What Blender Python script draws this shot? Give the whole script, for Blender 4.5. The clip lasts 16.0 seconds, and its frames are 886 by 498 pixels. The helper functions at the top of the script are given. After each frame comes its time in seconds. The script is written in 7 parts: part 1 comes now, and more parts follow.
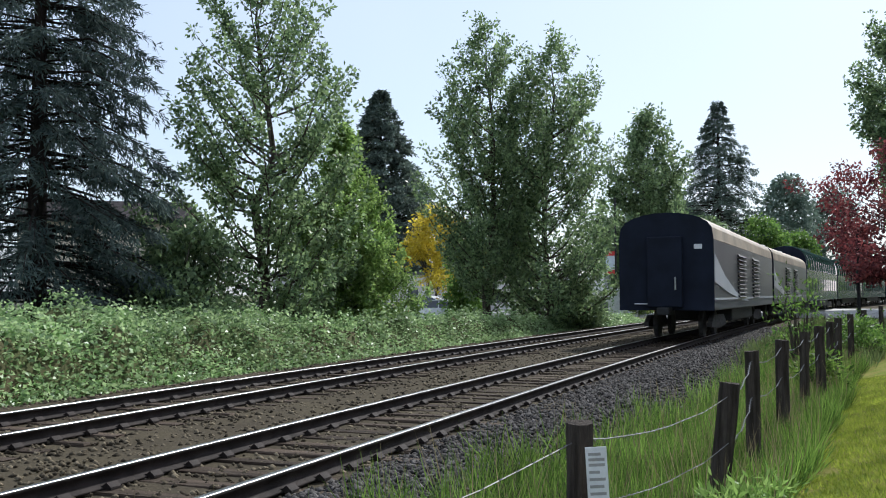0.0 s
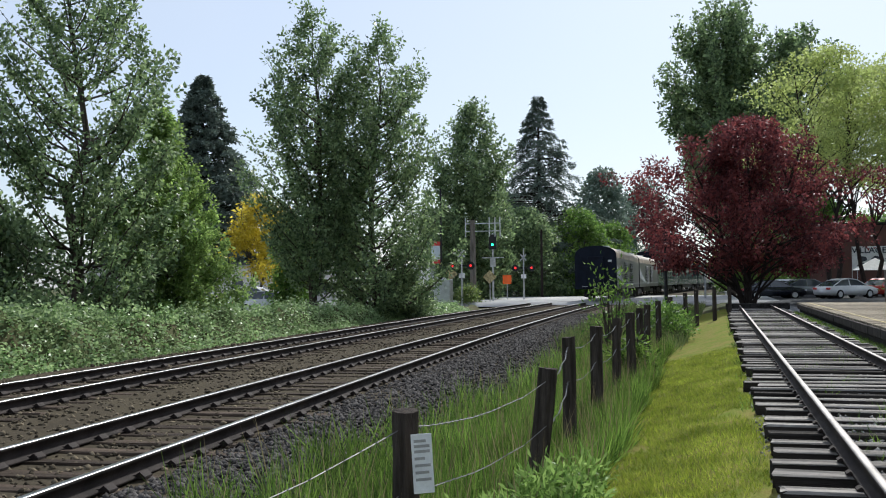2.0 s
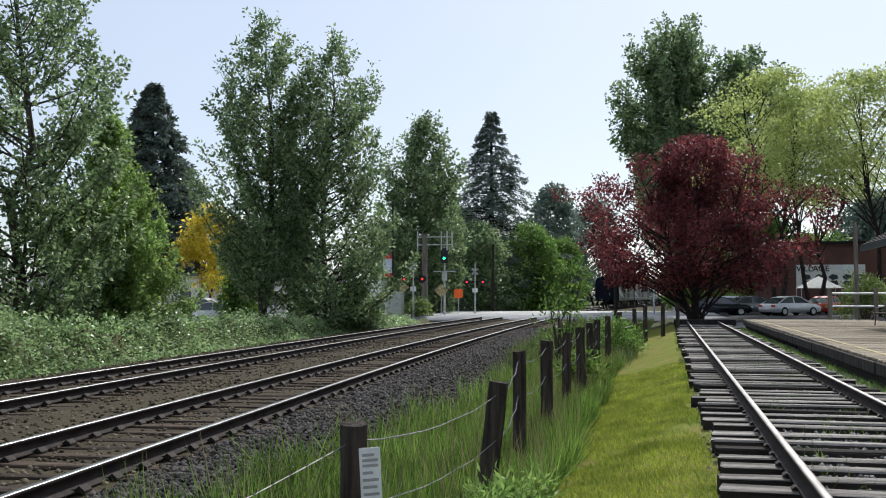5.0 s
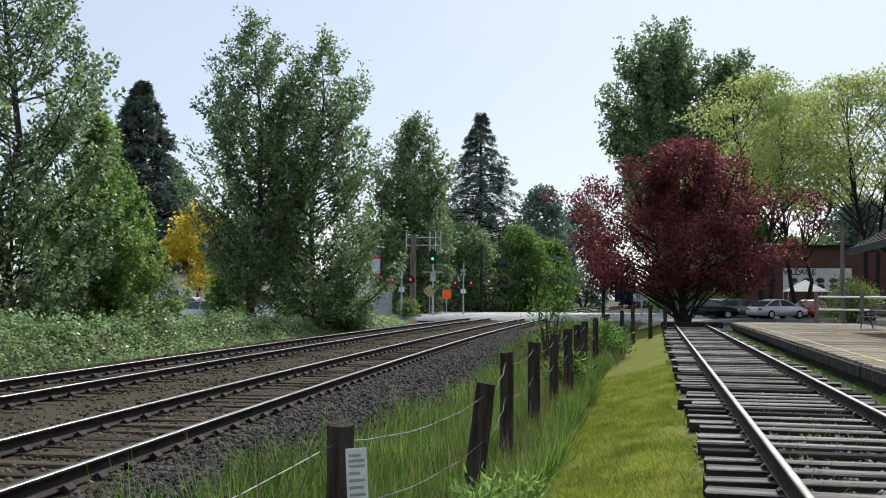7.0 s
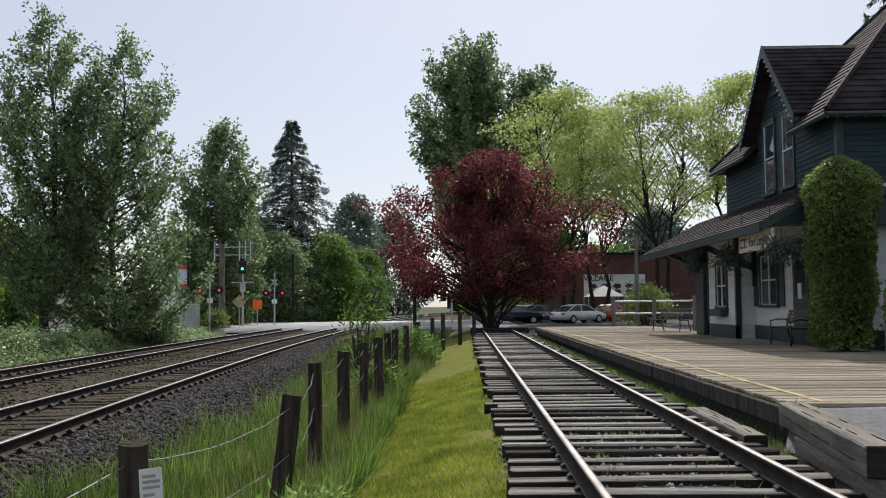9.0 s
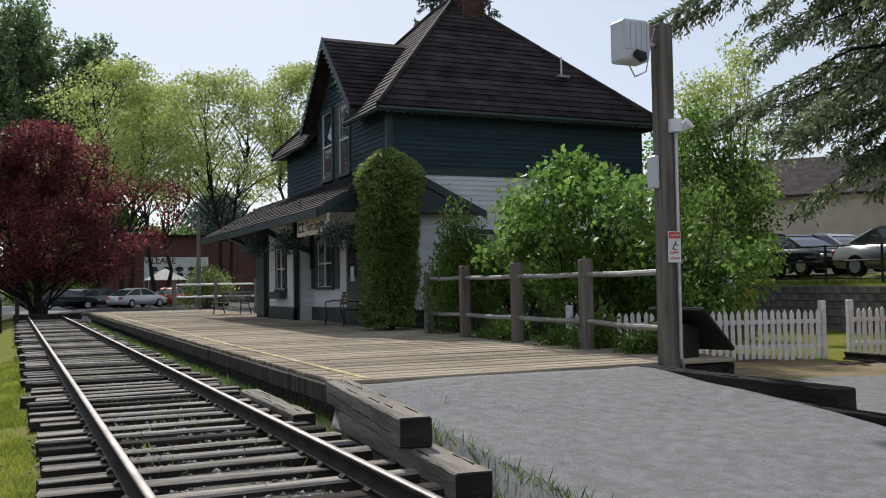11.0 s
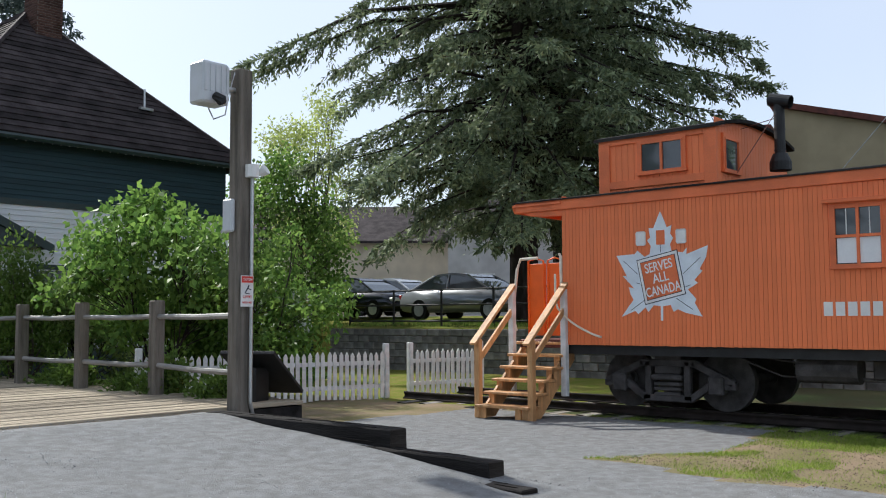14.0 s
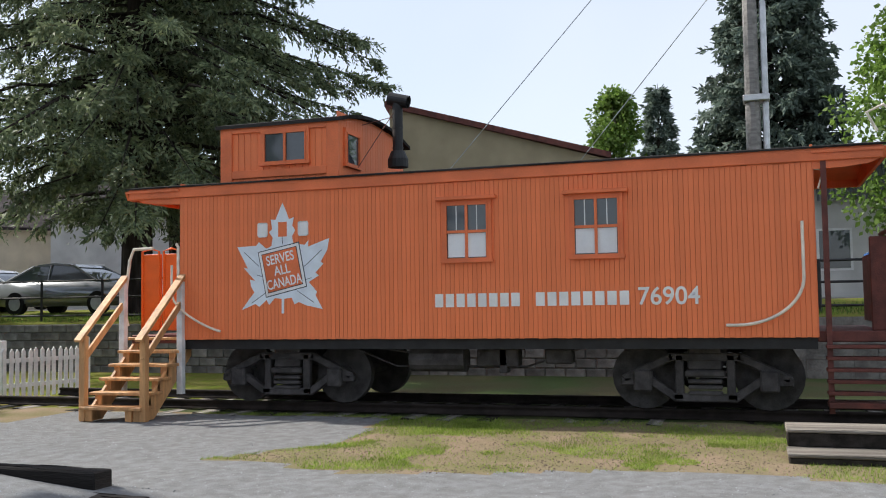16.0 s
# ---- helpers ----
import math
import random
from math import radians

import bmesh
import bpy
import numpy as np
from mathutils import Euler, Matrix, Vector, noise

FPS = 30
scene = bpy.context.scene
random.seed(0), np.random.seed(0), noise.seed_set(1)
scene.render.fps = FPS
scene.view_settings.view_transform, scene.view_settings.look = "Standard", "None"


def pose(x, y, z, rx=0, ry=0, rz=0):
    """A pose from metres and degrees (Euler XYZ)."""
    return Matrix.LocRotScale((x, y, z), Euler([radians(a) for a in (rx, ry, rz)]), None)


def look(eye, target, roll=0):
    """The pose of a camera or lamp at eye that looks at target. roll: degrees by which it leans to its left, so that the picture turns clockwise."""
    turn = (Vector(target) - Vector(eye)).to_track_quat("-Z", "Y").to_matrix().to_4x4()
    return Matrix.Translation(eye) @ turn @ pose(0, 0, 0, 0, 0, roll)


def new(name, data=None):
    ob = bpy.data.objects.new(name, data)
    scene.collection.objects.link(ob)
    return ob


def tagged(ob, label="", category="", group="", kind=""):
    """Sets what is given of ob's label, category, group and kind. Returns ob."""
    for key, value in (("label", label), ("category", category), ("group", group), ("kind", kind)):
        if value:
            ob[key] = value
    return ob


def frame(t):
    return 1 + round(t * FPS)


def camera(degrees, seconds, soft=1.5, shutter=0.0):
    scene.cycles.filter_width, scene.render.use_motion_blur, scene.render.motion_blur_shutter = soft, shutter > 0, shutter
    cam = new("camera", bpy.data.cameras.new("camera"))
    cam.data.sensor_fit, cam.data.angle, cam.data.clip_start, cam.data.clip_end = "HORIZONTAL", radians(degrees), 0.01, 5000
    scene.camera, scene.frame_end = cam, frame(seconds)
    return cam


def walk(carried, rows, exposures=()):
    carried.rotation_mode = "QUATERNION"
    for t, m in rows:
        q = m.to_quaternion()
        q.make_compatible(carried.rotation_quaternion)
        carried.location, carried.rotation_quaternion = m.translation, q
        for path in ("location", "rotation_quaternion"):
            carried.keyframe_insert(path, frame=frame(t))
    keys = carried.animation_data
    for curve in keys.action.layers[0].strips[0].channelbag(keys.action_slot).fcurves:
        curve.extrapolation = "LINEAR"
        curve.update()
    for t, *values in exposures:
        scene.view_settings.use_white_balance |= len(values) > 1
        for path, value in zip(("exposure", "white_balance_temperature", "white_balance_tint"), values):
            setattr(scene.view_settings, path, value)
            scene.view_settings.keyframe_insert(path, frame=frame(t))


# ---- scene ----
cam = camera(49.89, 16.0, soft=1.05, shutter=0.0)
PATH = [
    (0, (0.000, -0.000, 1.400), (-4.465, 8.935, 1.877), -0.18),
    (0.5, (-0.014, -0.055, 1.396), (-4.107, 9.068, 1.556), 0.61),
    (1, (0.016, -0.079, 1.406), (-3.416, 9.311, 1.641), 0.00),
    (1.5, (0.016, -0.043, 1.400), (-3.081, 9.461, 1.686), -0.43),
    (2, (0.017, -0.042, 1.405), (-2.764, 9.557, 1.765), -0.63),
    (2.5, (0.011, -0.028, 1.405), (-2.588, 9.620, 1.808), -0.46),
    (3, (0.006, -0.011, 1.401), (-2.391, 9.687, 1.838), 0.06),
    (3.5, (-0.006, 0.023, 1.395), (-2.362, 9.730, 1.870), 0.53),
    (4, (0.001, 0.019, 1.392), (-2.342, 9.728, 1.888), 0.46),
    (4.5, (0.003, 0.013, 1.395), (-2.318, 9.727, 1.891), 0.06),
    (7, (0.004, 0.016, 1.397), (-2.170, 9.764, 1.903), 0.44),
    (7.5, (0.007, 0.026, 1.392), (-2.151, 9.776, 1.917), 0.35),
    (8, (0.009, 0.023, 1.407), (-1.799, 9.839, 2.026), 0.46),
    (8.5, (0.014, 0.064, 1.394), (-0.843, 10.003, 2.095), -0.04),
    (9, (0.051, 0.077, 1.396), (-0.179, 10.056, 1.995), -0.54),
    (9.5, (0.107, 0.123, 1.416), (0.821, 10.080, 1.999), 1.10),
    (10, (0.152, 0.220, 1.400), (2.074, 10.026, 1.795), 0.59),
    (10.2, (0.191, 0.244, 1.378), (2.753, 9.905, 1.691), -0.03),
    (12.3, (0.205, 0.184, 1.434), (5.683, 8.509, 2.254), 0.34),
    (12.5, (0.228, 0.216, 1.440), (6.024, 8.324, 2.261), 0.50),
    (13, (0.232, 0.184, 1.444), (6.726, 7.741, 2.295), -0.10),
    (13.5, (0.288, 0.158, 1.439), (7.417, 7.132, 2.181), -0.48),
    (14, (0.350, 0.155, 1.453), (7.873, 6.703, 2.177), -0.30),
    (14.5, (0.468, 0.099, 1.469), (8.498, 6.016, 2.178), -0.08),
    (15, (0.548, 0.173, 1.468), (9.168, 5.186, 2.223), -1.55),
    (15.5, (0.527, 0.290, 1.464), (9.655, 4.308, 2.193), -1.01),
    (16, (0.589, 0.347, 1.470), (10.066, 3.483, 2.069), -0.85),
]
EXPOSURES = [(0, 0.25, 5900, 8), (1.0, 0.14, 6000, 8), (2.5, 0.08, 6100, 8), (4.5, 0.06, 6150, 9), (8.0, 0.03, 6200, 9), (9.0, -0.12, 6450, 11), (10.0, -0.2, 6500, 11), (11.2, -0.04, 6350, 10), (12.5, 0.08, 6150, 8), (14.5, 0.34, 6250, 9), (16.0, 0.42, 6450, 10)]
walk(cam, [(t, look(eye, target, roll)) for t, eye, target, roll in PATH], EXPOSURES)

# ---- light ----
SUN_AZ, SUN_EL = 9.0, 42.0
world = bpy.data.worlds.new("sky")
scene.world = world
world.use_nodes = True
wn, wl = world.node_tree.nodes, world.node_tree.links
sky = wn.new("ShaderNodeTexSky")
sky.sky_type = "NISHITA"
sky.sun_disc = False
sky.sun_elevation = radians(SUN_EL)
sky.sun_rotation = radians(SUN_AZ)
sky.air_density, sky.dust_density, sky.ozone_density = 1.0, 1.2, 1.5
# thin high cloud veils the blue
veil = wn.new("ShaderNodeMix")
veil.data_type = "RGBA"
veil.inputs["B"].default_value = (6.5, 6.85, 7.6, 1)
tex = wn.new("ShaderNodeTexNoise")
tex.inputs["Scale"].default_value, tex.inputs["Detail"].default_value = 1.6, 4.0
ramp = wn.new("ShaderNodeMapRange")
ramp.inputs["From Min"].default_value, ramp.inputs["From Max"].default_value = 0.3, 0.7
ramp.inputs["To Min"].default_value, ramp.inputs["To Max"].default_value = 0.46, 0.7
wl.new(tex.outputs["Fac"], ramp.inputs["Value"])
wl.new(ramp.outputs["Result"], veil.inputs["Factor"])
wl.new(sky.outputs["Color"], veil.inputs["A"])
wl.new(veil.outputs["Result"], wn["Background"].inputs["Color"])
wn["Background"].inputs["Strength"].default_value = 0.118
sun = new("sun", bpy.data.lights.new("sun", "SUN"))
sun.data.energy, sun.data.angle, sun.data.color = 4.6, radians(1.5), (1.0, 0.95, 0.87)
sun_way = Vector((math.sin(radians(SUN_AZ)) * math.cos(radians(SUN_EL)), math.cos(radians(SUN_AZ)) * math.cos(radians(SUN_EL)), math.sin(radians(SUN_EL))))
sun.matrix_world = look(sun_way * 100, (0, 0, 0))

# ---- materials ----
def mat(name, base, rough=0.7, metal=0.0, var=0.25, scale=6.0, bump=0.2, fine=60.0, island=0.0, second=None, spec=0.5, obj=0.0, stretch=None):
    """A surface with two scales of variation: broad patches and fine grain, and relief from both."""
    m = bpy.data.materials.new(name)
    m.use_nodes = True
    n, l = m.node_tree.nodes, m.node_tree.links
    p = n["Principled BSDF"]
    p.inputs["Roughness"].default_value, p.inputs["Metallic"].default_value = rough, metal
    p.inputs["Specular IOR Level"].default_value = min(spec, 0.12) if rough >= 0.85 else spec
    co = n.new("ShaderNodeTexCoord")
    src = co.outputs["Object"]
    if stretch:
        mp = n.new("ShaderNodeMapping")
        mp.inputs["Scale"].default_value = stretch
        l.new(src, mp.inputs["Vector"])
        src = mp.outputs["Vector"]
    a, b = n.new("ShaderNodeTexNoise"), n.new("ShaderNodeTexNoise")
    for t, s in ((a, scale), (b, fine)):
        t.inputs["Scale"].default_value, t.inputs["Detail"].default_value = s, 5.0
        l.new(src, t.inputs["Vector"])
    mix = n.new("ShaderNodeMix")
    mix.data_type = "RGBA"
    c2 = second or [c * (1 - var) for c in base]
    c1 = base if second else [min(1, c * (1 + var)) for c in base]
    mix.inputs["A"].default_value, mix.inputs["B"].default_value = (*c1, 1), (*c2, 1)
    rng = n.new("ShaderNodeMapRange")
    rng.inputs["From Min"].default_value, rng.inputs["From Max"].default_value = 0.36, 0.64
    l.new(a.outputs["Fac"], rng.inputs["Value"])
    l.new(rng.outputs["Result"], mix.inputs["Factor"])
    hsv = n.new("ShaderNodeHueSaturation")
    l.new(mix.outputs["Result"], hsv.inputs["Color"])
    val = n.new("ShaderNodeMapRange")
    val.inputs["To Min"].default_value, val.inputs["To Max"].default_value = 1 - var, 1 + var
    l.new(b.outputs["Fac"], val.inputs["Value"])
    out = val.outputs["Result"]
    for amount, node, sock in ((island, "ShaderNodeNewGeometry", "Random Per Island"), (obj, "ShaderNodeObjectInfo", "Random")):
        if amount:
            g = n.new(node)
            r = n.new("ShaderNodeMapRange")
            r.inputs["To Min"].default_value, r.inputs["To Max"].default_value = 1 - amount, 1 + amount
            l.new(g.outputs[sock], r.inputs["Value"])
            mu = n.new("ShaderNodeMath")
            mu.operation = "MULTIPLY"
            l.new(out, mu.inputs[0])
            l.new(r.outputs["Result"], mu.inputs[1])
            out = mu.outputs["Value"]
    l.new(out, hsv.inputs["Value"])
    l.new(hsv.outputs["Color"], p.inputs["Base Color"])
    if bump:
        bm_ = n.new("ShaderNodeBump")
        bm_.inputs["Strength"].default_value, bm_.inputs["Distance"].default_value = bump, 0.02
        l.new(b.outputs["Fac"], bm_.inputs["Height"])
        l.new(bm_.outputs["Normal"], p.inputs["Normal"])
    return m


def leafmat(name, base, light, through_=0.4, rough=0.45, spread=0.35, spec=0.25, patch=0.6):
    """Leaves: glossy-sided and letting light through, each leaf a little different."""
    m = bpy.data.materials.new(name)
    m.use_nodes = True
    n, l = m.node_tree.nodes, m.node_tree.links
    p = n["Principled BSDF"]
    g = n.new("ShaderNodeNewGeometry")
    mix = n.new("ShaderNodeMix")
    mix.data_type = "RGBA"
    mix.inputs["A"].default_value, mix.inputs["B"].default_value = (*base, 1), (*light, 1)
    l.new(g.outputs["Random Per Island"], mix.inputs["Factor"])
    hsv = n.new("ShaderNodeHueSaturation")
    no = n.new("ShaderNodeTexNoise")
    no.inputs["Scale"].default_value = patch
    co = n.new("ShaderNodeTexCoord")
    l.new(co.outputs["Object"], no.inputs["Vector"])
    r = n.new("ShaderNodeMapRange")
    r.inputs["From Min"].default_value, r.inputs["From Max"].default_value = 0.3, 0.7
    r.inputs["To Min"].default_value, r.inputs["To Max"].default_value = 1 - spread, 1 + spread
    l.new(no.outputs["Fac"], r.inputs["Value"])
    l.new(r.outputs["Result"], hsv.inputs["Value"])
    l.new(mix.outputs["Result"], hsv.inputs["Color"])
    l.new(hsv.outputs["Color"], p.inputs["Base Color"])
    p.inputs["Roughness"].default_value = rough
    p.inputs["Specular IOR Level"].default_value = spec
    t = n.new("ShaderNodeBsdfTranslucent")
    l.new(hsv.outputs["Color"], t.inputs["Color"])
    ms = n.new("ShaderNodeMixShader")
    ms.inputs["Fac"].default_value = through_
    l.new(p.outputs["BSDF"], ms.inputs[1])
    l.new(t.outputs["BSDF"], ms.inputs[2])
    l.new(ms.outputs["Shader"], n["Material Output"].inputs["Surface"])
    return m


def glow(name, color, power):
    m = bpy.data.materials.new(name)
    m.use_nodes = True
    p = m.node_tree.nodes["Principled BSDF"]
    p.inputs["Base Color"].default_value = (*color, 1)
    p.inputs["Emission Color"].default_value = (*color, 1)
    p.inputs["Emission Strength"].default_value = power
    return m


def glassmat(name, tint=(0.05, 0.06, 0.07), rough=0.04):
    m = mat(name, tint, rough, 0.0, 0.15, 2.0, 0.0, 20.0, spec=0.8)
    return m


M_GRAVEL = mat("gravel", (0.222, 0.227, 0.228), 0.95, var=0.35, scale=7, bump=0.7, fine=90, second=(0.168, 0.168, 0.166))
M_ROADTOP = mat("concrete_road", (0.40, 0.395, 0.385), 0.9, var=0.2, scale=0.5, bump=0.3, fine=50)
M_ASPHALT = mat("asphalt", (0.07, 0.07, 0.072), 0.9, var=0.25, scale=0.6, bump=0.4, fine=70)
M_STONE = mat("ballast_stone", (0.058, 0.053, 0.05), 0.85, spec=0.12, var=0.25, scale=9, bump=0.5, fine=60, island=0.9)
M_RAILTOP = mat("polished_rail_head", (0.46, 0.45, 0.44), 0.3, 1.0, var=0.15, scale=1.5, bump=0.03, fine=120, stretch=(1, 0.05, 1))
M_RAIL = mat("rusty_rail_side", (0.032, 0.025, 0.022), 0.8, 0.1, var=0.35, scale=4, bump=0.3, fine=90, spec=0.2)
M_RAILOLD = mat("worn_rail_head", (0.17, 0.155, 0.145), 0.5, 0.7, var=0.3, scale=3, bump=0.05, fine=120)
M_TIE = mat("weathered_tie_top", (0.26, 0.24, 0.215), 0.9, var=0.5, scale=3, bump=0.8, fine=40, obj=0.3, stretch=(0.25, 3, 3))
# near-black copy of the tie wood: the shade on its sides is in the colour
M_TIESIDE = mat("shaded_tie_side", (0.035, 0.03, 0.026), 0.95, var=0.4, scale=3, bump=0.6, fine=40, obj=0.3, stretch=(0.25, 3, 3))
M_TIEDARK = mat("creosoted_tie", (0.062, 0.046, 0.034), 0.9, var=0.4, scale=3, bump=0.6, fine=40, obj=0.35, stretch=(0.25, 3, 3))
M_TIMBER = mat("weathered_timber", (0.30, 0.27, 0.23), 0.9, var=0.45, scale=2.5, bump=0.9, fine=30, second=(0.14, 0.125, 0.108), stretch=(3, 0.25, 3))
M_TIMBERTAR = mat("tarred_timber", (0.03, 0.028, 0.027), 0.85, var=0.4, scale=2.5, bump=0.6, fine=35, stretch=(3, 0.25, 3), spec=0.05)
M_DECK = mat("platform_plank", (0.33, 0.28, 0.21), 0.9, var=0.32, scale=1.6, bump=0.8, fine=35, obj=0.35, stretch=(0.3, 4, 4))
M_FASCIA = mat("weathered_platform_edge", (0.10, 0.088, 0.076), 0.9, var=0.5, scale=4, bump=0.7, fine=35, second=(0.04, 0.037, 0.034), stretch=(3, 3, 0.5), spec=0.1)
M_POST = mat("fence_post_wood", (0.056, 0.046, 0.039), 0.95, var=0.4, scale=5, bump=0.9, fine=35, stretch=(4, 4, 0.4), spec=0.1)
M_WOODGREY = mat("grey_wood_post", (0.165, 0.146, 0.124), 0.9, var=0.3, scale=3, bump=0.6, fine=40, stretch=(4, 4, 0.3))
M_RAILGREY = mat("pale_weathered_rail", (0.22, 0.21, 0.198), 0.6, var=0.3, scale=4, bump=0.3, fine=40, stretch=(3, 0.3, 3))
M_PINE = mat("new_pine_lumber", (0.56, 0.30, 0.125), 0.6, var=0.25, scale=3, bump=0.3, fine=30, obj=0.18, stretch=(3, 3, 0.5))
M_ORANGE = mat("orange_red_paint", (0.76, 0.185, 0.06), 0.5, var=0.1, scale=1.3, bump=0.12, fine=50, obj=0.06, stretch=(3, 3, 0.4))
M_TRIM = mat("orange_red_trim", (0.70, 0.16, 0.052), 0.5, var=0.14, scale=2, bump=0.15, fine=50)
M_ORANGEBRIGHT = mat("bright_orange_gate", (0.85, 0.13, 0.01), 0.45, var=0.08, scale=3, bump=0.05, fine=50)
M_BROWNRED = mat("dark_red_iron", (0.11, 0.03, 0.022), 0.6, 0.2, var=0.3, scale=5, bump=0.3, fine=60)
M_WHITE = mat("white_paint", (0.74, 0.74, 0.73), 0.55, var=0.08, scale=3, bump=0.1, fine=50)
M_CLAP = mat("white_clapboard", (0.68, 0.695, 0.71), 0.6, var=0.1, scale=1.6, bump=0.15, fine=50, stretch=(0.3, 0.3, 4))
M_PICKET = mat("white_picket_paint", (0.7, 0.7, 0.69), 0.65, var=0.14, scale=6, bump=0.2, fine=50, obj=0.08)
M_GREENWALL = mat("dark_green_board", (0.025, 0.05, 0.06), 0.7, var=0.18, scale=1.2, bump=0.2, fine=45, stretch=(0.3, 0.3, 4), spec=0.25)
M_DARKTRIM = mat("dark_green_trim", (0.018, 0.036, 0.036), 0.5, var=0.2, scale=3, bump=0.15, fine=50)
M_SHINGLE = mat("brown_roof_shingle", (0.038, 0.031, 0.032), 0.85, var=0.4, scale=2, bump=0.8, fine=24, obj=0.4, spec=0.12)
M_BRICK = mat("red_brick", (0.105, 0.06, 0.05), 0.9, var=0.25, scale=8, bump=0.5, fine=50, obj=0.35)
M_MORTAR = mat("mortar", (0.2, 0.185, 0.17), 0.95, var=0.2, scale=8, bump=0.4, fine=60)
M_CONC = mat("concrete", (0.36, 0.35, 0.33), 0.9, var=0.18, scale=3, bump=0.4, fine=50)
M_BLOCK = mat("mossy_stone_block", (0.17, 0.165, 0.15), 0.95, var=0.3, scale=3, bump=0.8, fine=25, obj=0.3)
M_BLACK = mat("black_iron", (0.018, 0.018, 0.019), 0.55, 0.3, var=0.3, scale=6, bump=0.2, fine=60)
M_TRUCK = mat("grimy_cast_iron", (0.06, 0.055, 0.055), 0.75, 0.2, var=0.4, scale=6, bump=0.4, fine=60)
M_METAL = mat("galvanised_metal", (0.5, 0.51, 0.52), 0.4, 0.8, var=0.15, scale=4, bump=0.05, fine=70)
M_BOXGREY = mat("pale_grey_plastic", (0.55, 0.57, 0.6), 0.5, var=0.06, scale=4, bump=0.03, fine=60)
M_CREAM = mat("cream_pipe_paint", (0.72, 0.66, 0.55), 0.45, var=0.12, scale=6, bump=0.1, fine=60)
M_GLASS = glassmat("window_glass")
M_BLIND = mat("white_blind", (0.7, 0.72, 0.74), 0.7, var=0.06, scale=3, bump=0.05, fine=50)
M_YELLOWLINE = mat("faded_yellow_paint", (0.42, 0.35, 0.19), 0.85, var=0.4, scale=5, bump=0.3, fine=40)
M_RED = mat("red_sign_paint", (0.6, 0.05, 0.04), 0.5, var=0.08, scale=5, bump=0.0, fine=50)
M_SIGNDARK = mat("dark_lettering", (0.03, 0.035, 0.05), 0.6, var=0.1, scale=5, bump=0.0, fine=50)
M_LOGO = mat("pale_blue_white_paint", (0.66, 0.72, 0.78), 0.55, var=0.08, scale=4, bump=0.08, fine=50)
M_BARK = mat("grey_brown_bark", (0.085, 0.07, 0.058), 0.95, var=0.35, scale=4, bump=1.0, fine=18, stretch=(3, 3, 0.6))
M_BARKDARK = mat("dark_bark", (0.035, 0.028, 0.025), 0.95, var=0.35, scale=4, bump=1.0, fine=18, stretch=(3, 3, 0.6))
M_WIRE = mat("barbed_wire", (0.2, 0.195, 0.19), 0.5, 0.7, var=0.2, scale=8, bump=0.0, fine=50)
M_CARDARK = mat("navy_car_paint", (0.012, 0.016, 0.028), 0.18, 0.3, var=0.08, scale=2, bump=0.0, fine=50, spec=0.7)
M_CARSILVER = mat("silver_grey_car_paint", (0.25, 0.265, 0.29), 0.22, 0.5, var=0.06, scale=2, bump=0.0, fine=50, spec=0.7)
M_CARWHITE = mat("white_car_paint", (0.72, 0.73, 0.74), 0.25, var=0.04, scale=2, bump=0.0, fine=50, spec=0.7)
M_CARRED = mat("red_car_paint", (0.4, 0.03, 0.02), 0.25, var=0.04, scale=2, bump=0.0, fine=50, spec=0.7)
M_RUBBER = mat("black_rubber", (0.015, 0.015, 0.015), 0.85, var=0.2, scale=6, bump=0.1, fine=50)
M_TRAINEND = mat("navy_train_end", (0.010, 0.014, 0.026), 0.75, var=0.25, scale=1.5, bump=0.15, fine=40, spec=0.2)
M_TRAINGREY = mat("grey_train_side", (0.075, 0.08, 0.09), 0.3, 0.1, var=0.12, scale=0.6, bump=0.05, fine=40, spec=0.7)
M_TRAINROOF = mat("tan_train_roof", (0.4, 0.33, 0.25), 0.5, var=0.18, scale=0.8, bump=0.15, fine=30)
M_TRAINWHITE = mat("pale_swoosh_paint", (0.5, 0.52, 0.55), 0.35, var=0.06, scale=1, bump=0.0, fine=40)
M_TRAINGREEN = mat("green_coach_paint", (0.03, 0.085, 0.055), 0.22, 0.1, var=0.12, scale=0.6, bump=0.0, fine=40, spec=0.8)
M_TAN = mat("tan_stucco", (0.34, 0.29, 0.19), 0.9, var=0.12, scale=0.8, bump=0.3, fine=40)
M_REDBROWN = mat("red_brown_wall", (0.13, 0.07, 0.06), 0.9, var=0.14, scale=0.8, bump=0.3, fine=40)
M_CREAMWALL = mat("cream_wall", (0.62, 0.54, 0.42), 0.8, var=0.1, scale=1, bump=0.2, fine=40)
M_GREYWALL = mat("dark_grey_cladding", (0.07, 0.075, 0.085), 0.7, var=0.15, scale=1, bump=0.2, fine=40)
M_LIGHTGREYWALL = mat("light_grey_wall", (0.56, 0.55, 0.53), 0.8, var=0.12, scale=1, bump=0.3, fine=40)
M_BLUEBIN = mat("blue_bin_plastic", (0.02, 0.1, 0.32), 0.45, var=0.1, scale=4, bump=0.05, fine=50)
L_POPLAR = leafmat("poplar_leaf", (0.07, 0.12, 0.06), (0.33, 0.44, 0.2), 0.48, 0.42, 0.2, 0.3)
L_BRIGHT = leafmat("spring_leaf", (0.09, 0.165, 0.032), (0.19, 0.29, 0.06), 0.45)
L_COTTON = leafmat("young_cottonwood_leaf", (0.12, 0.21, 0.06), (0.38, 0.52, 0.15), 0.55, 0.45, 0.25, 0.3)
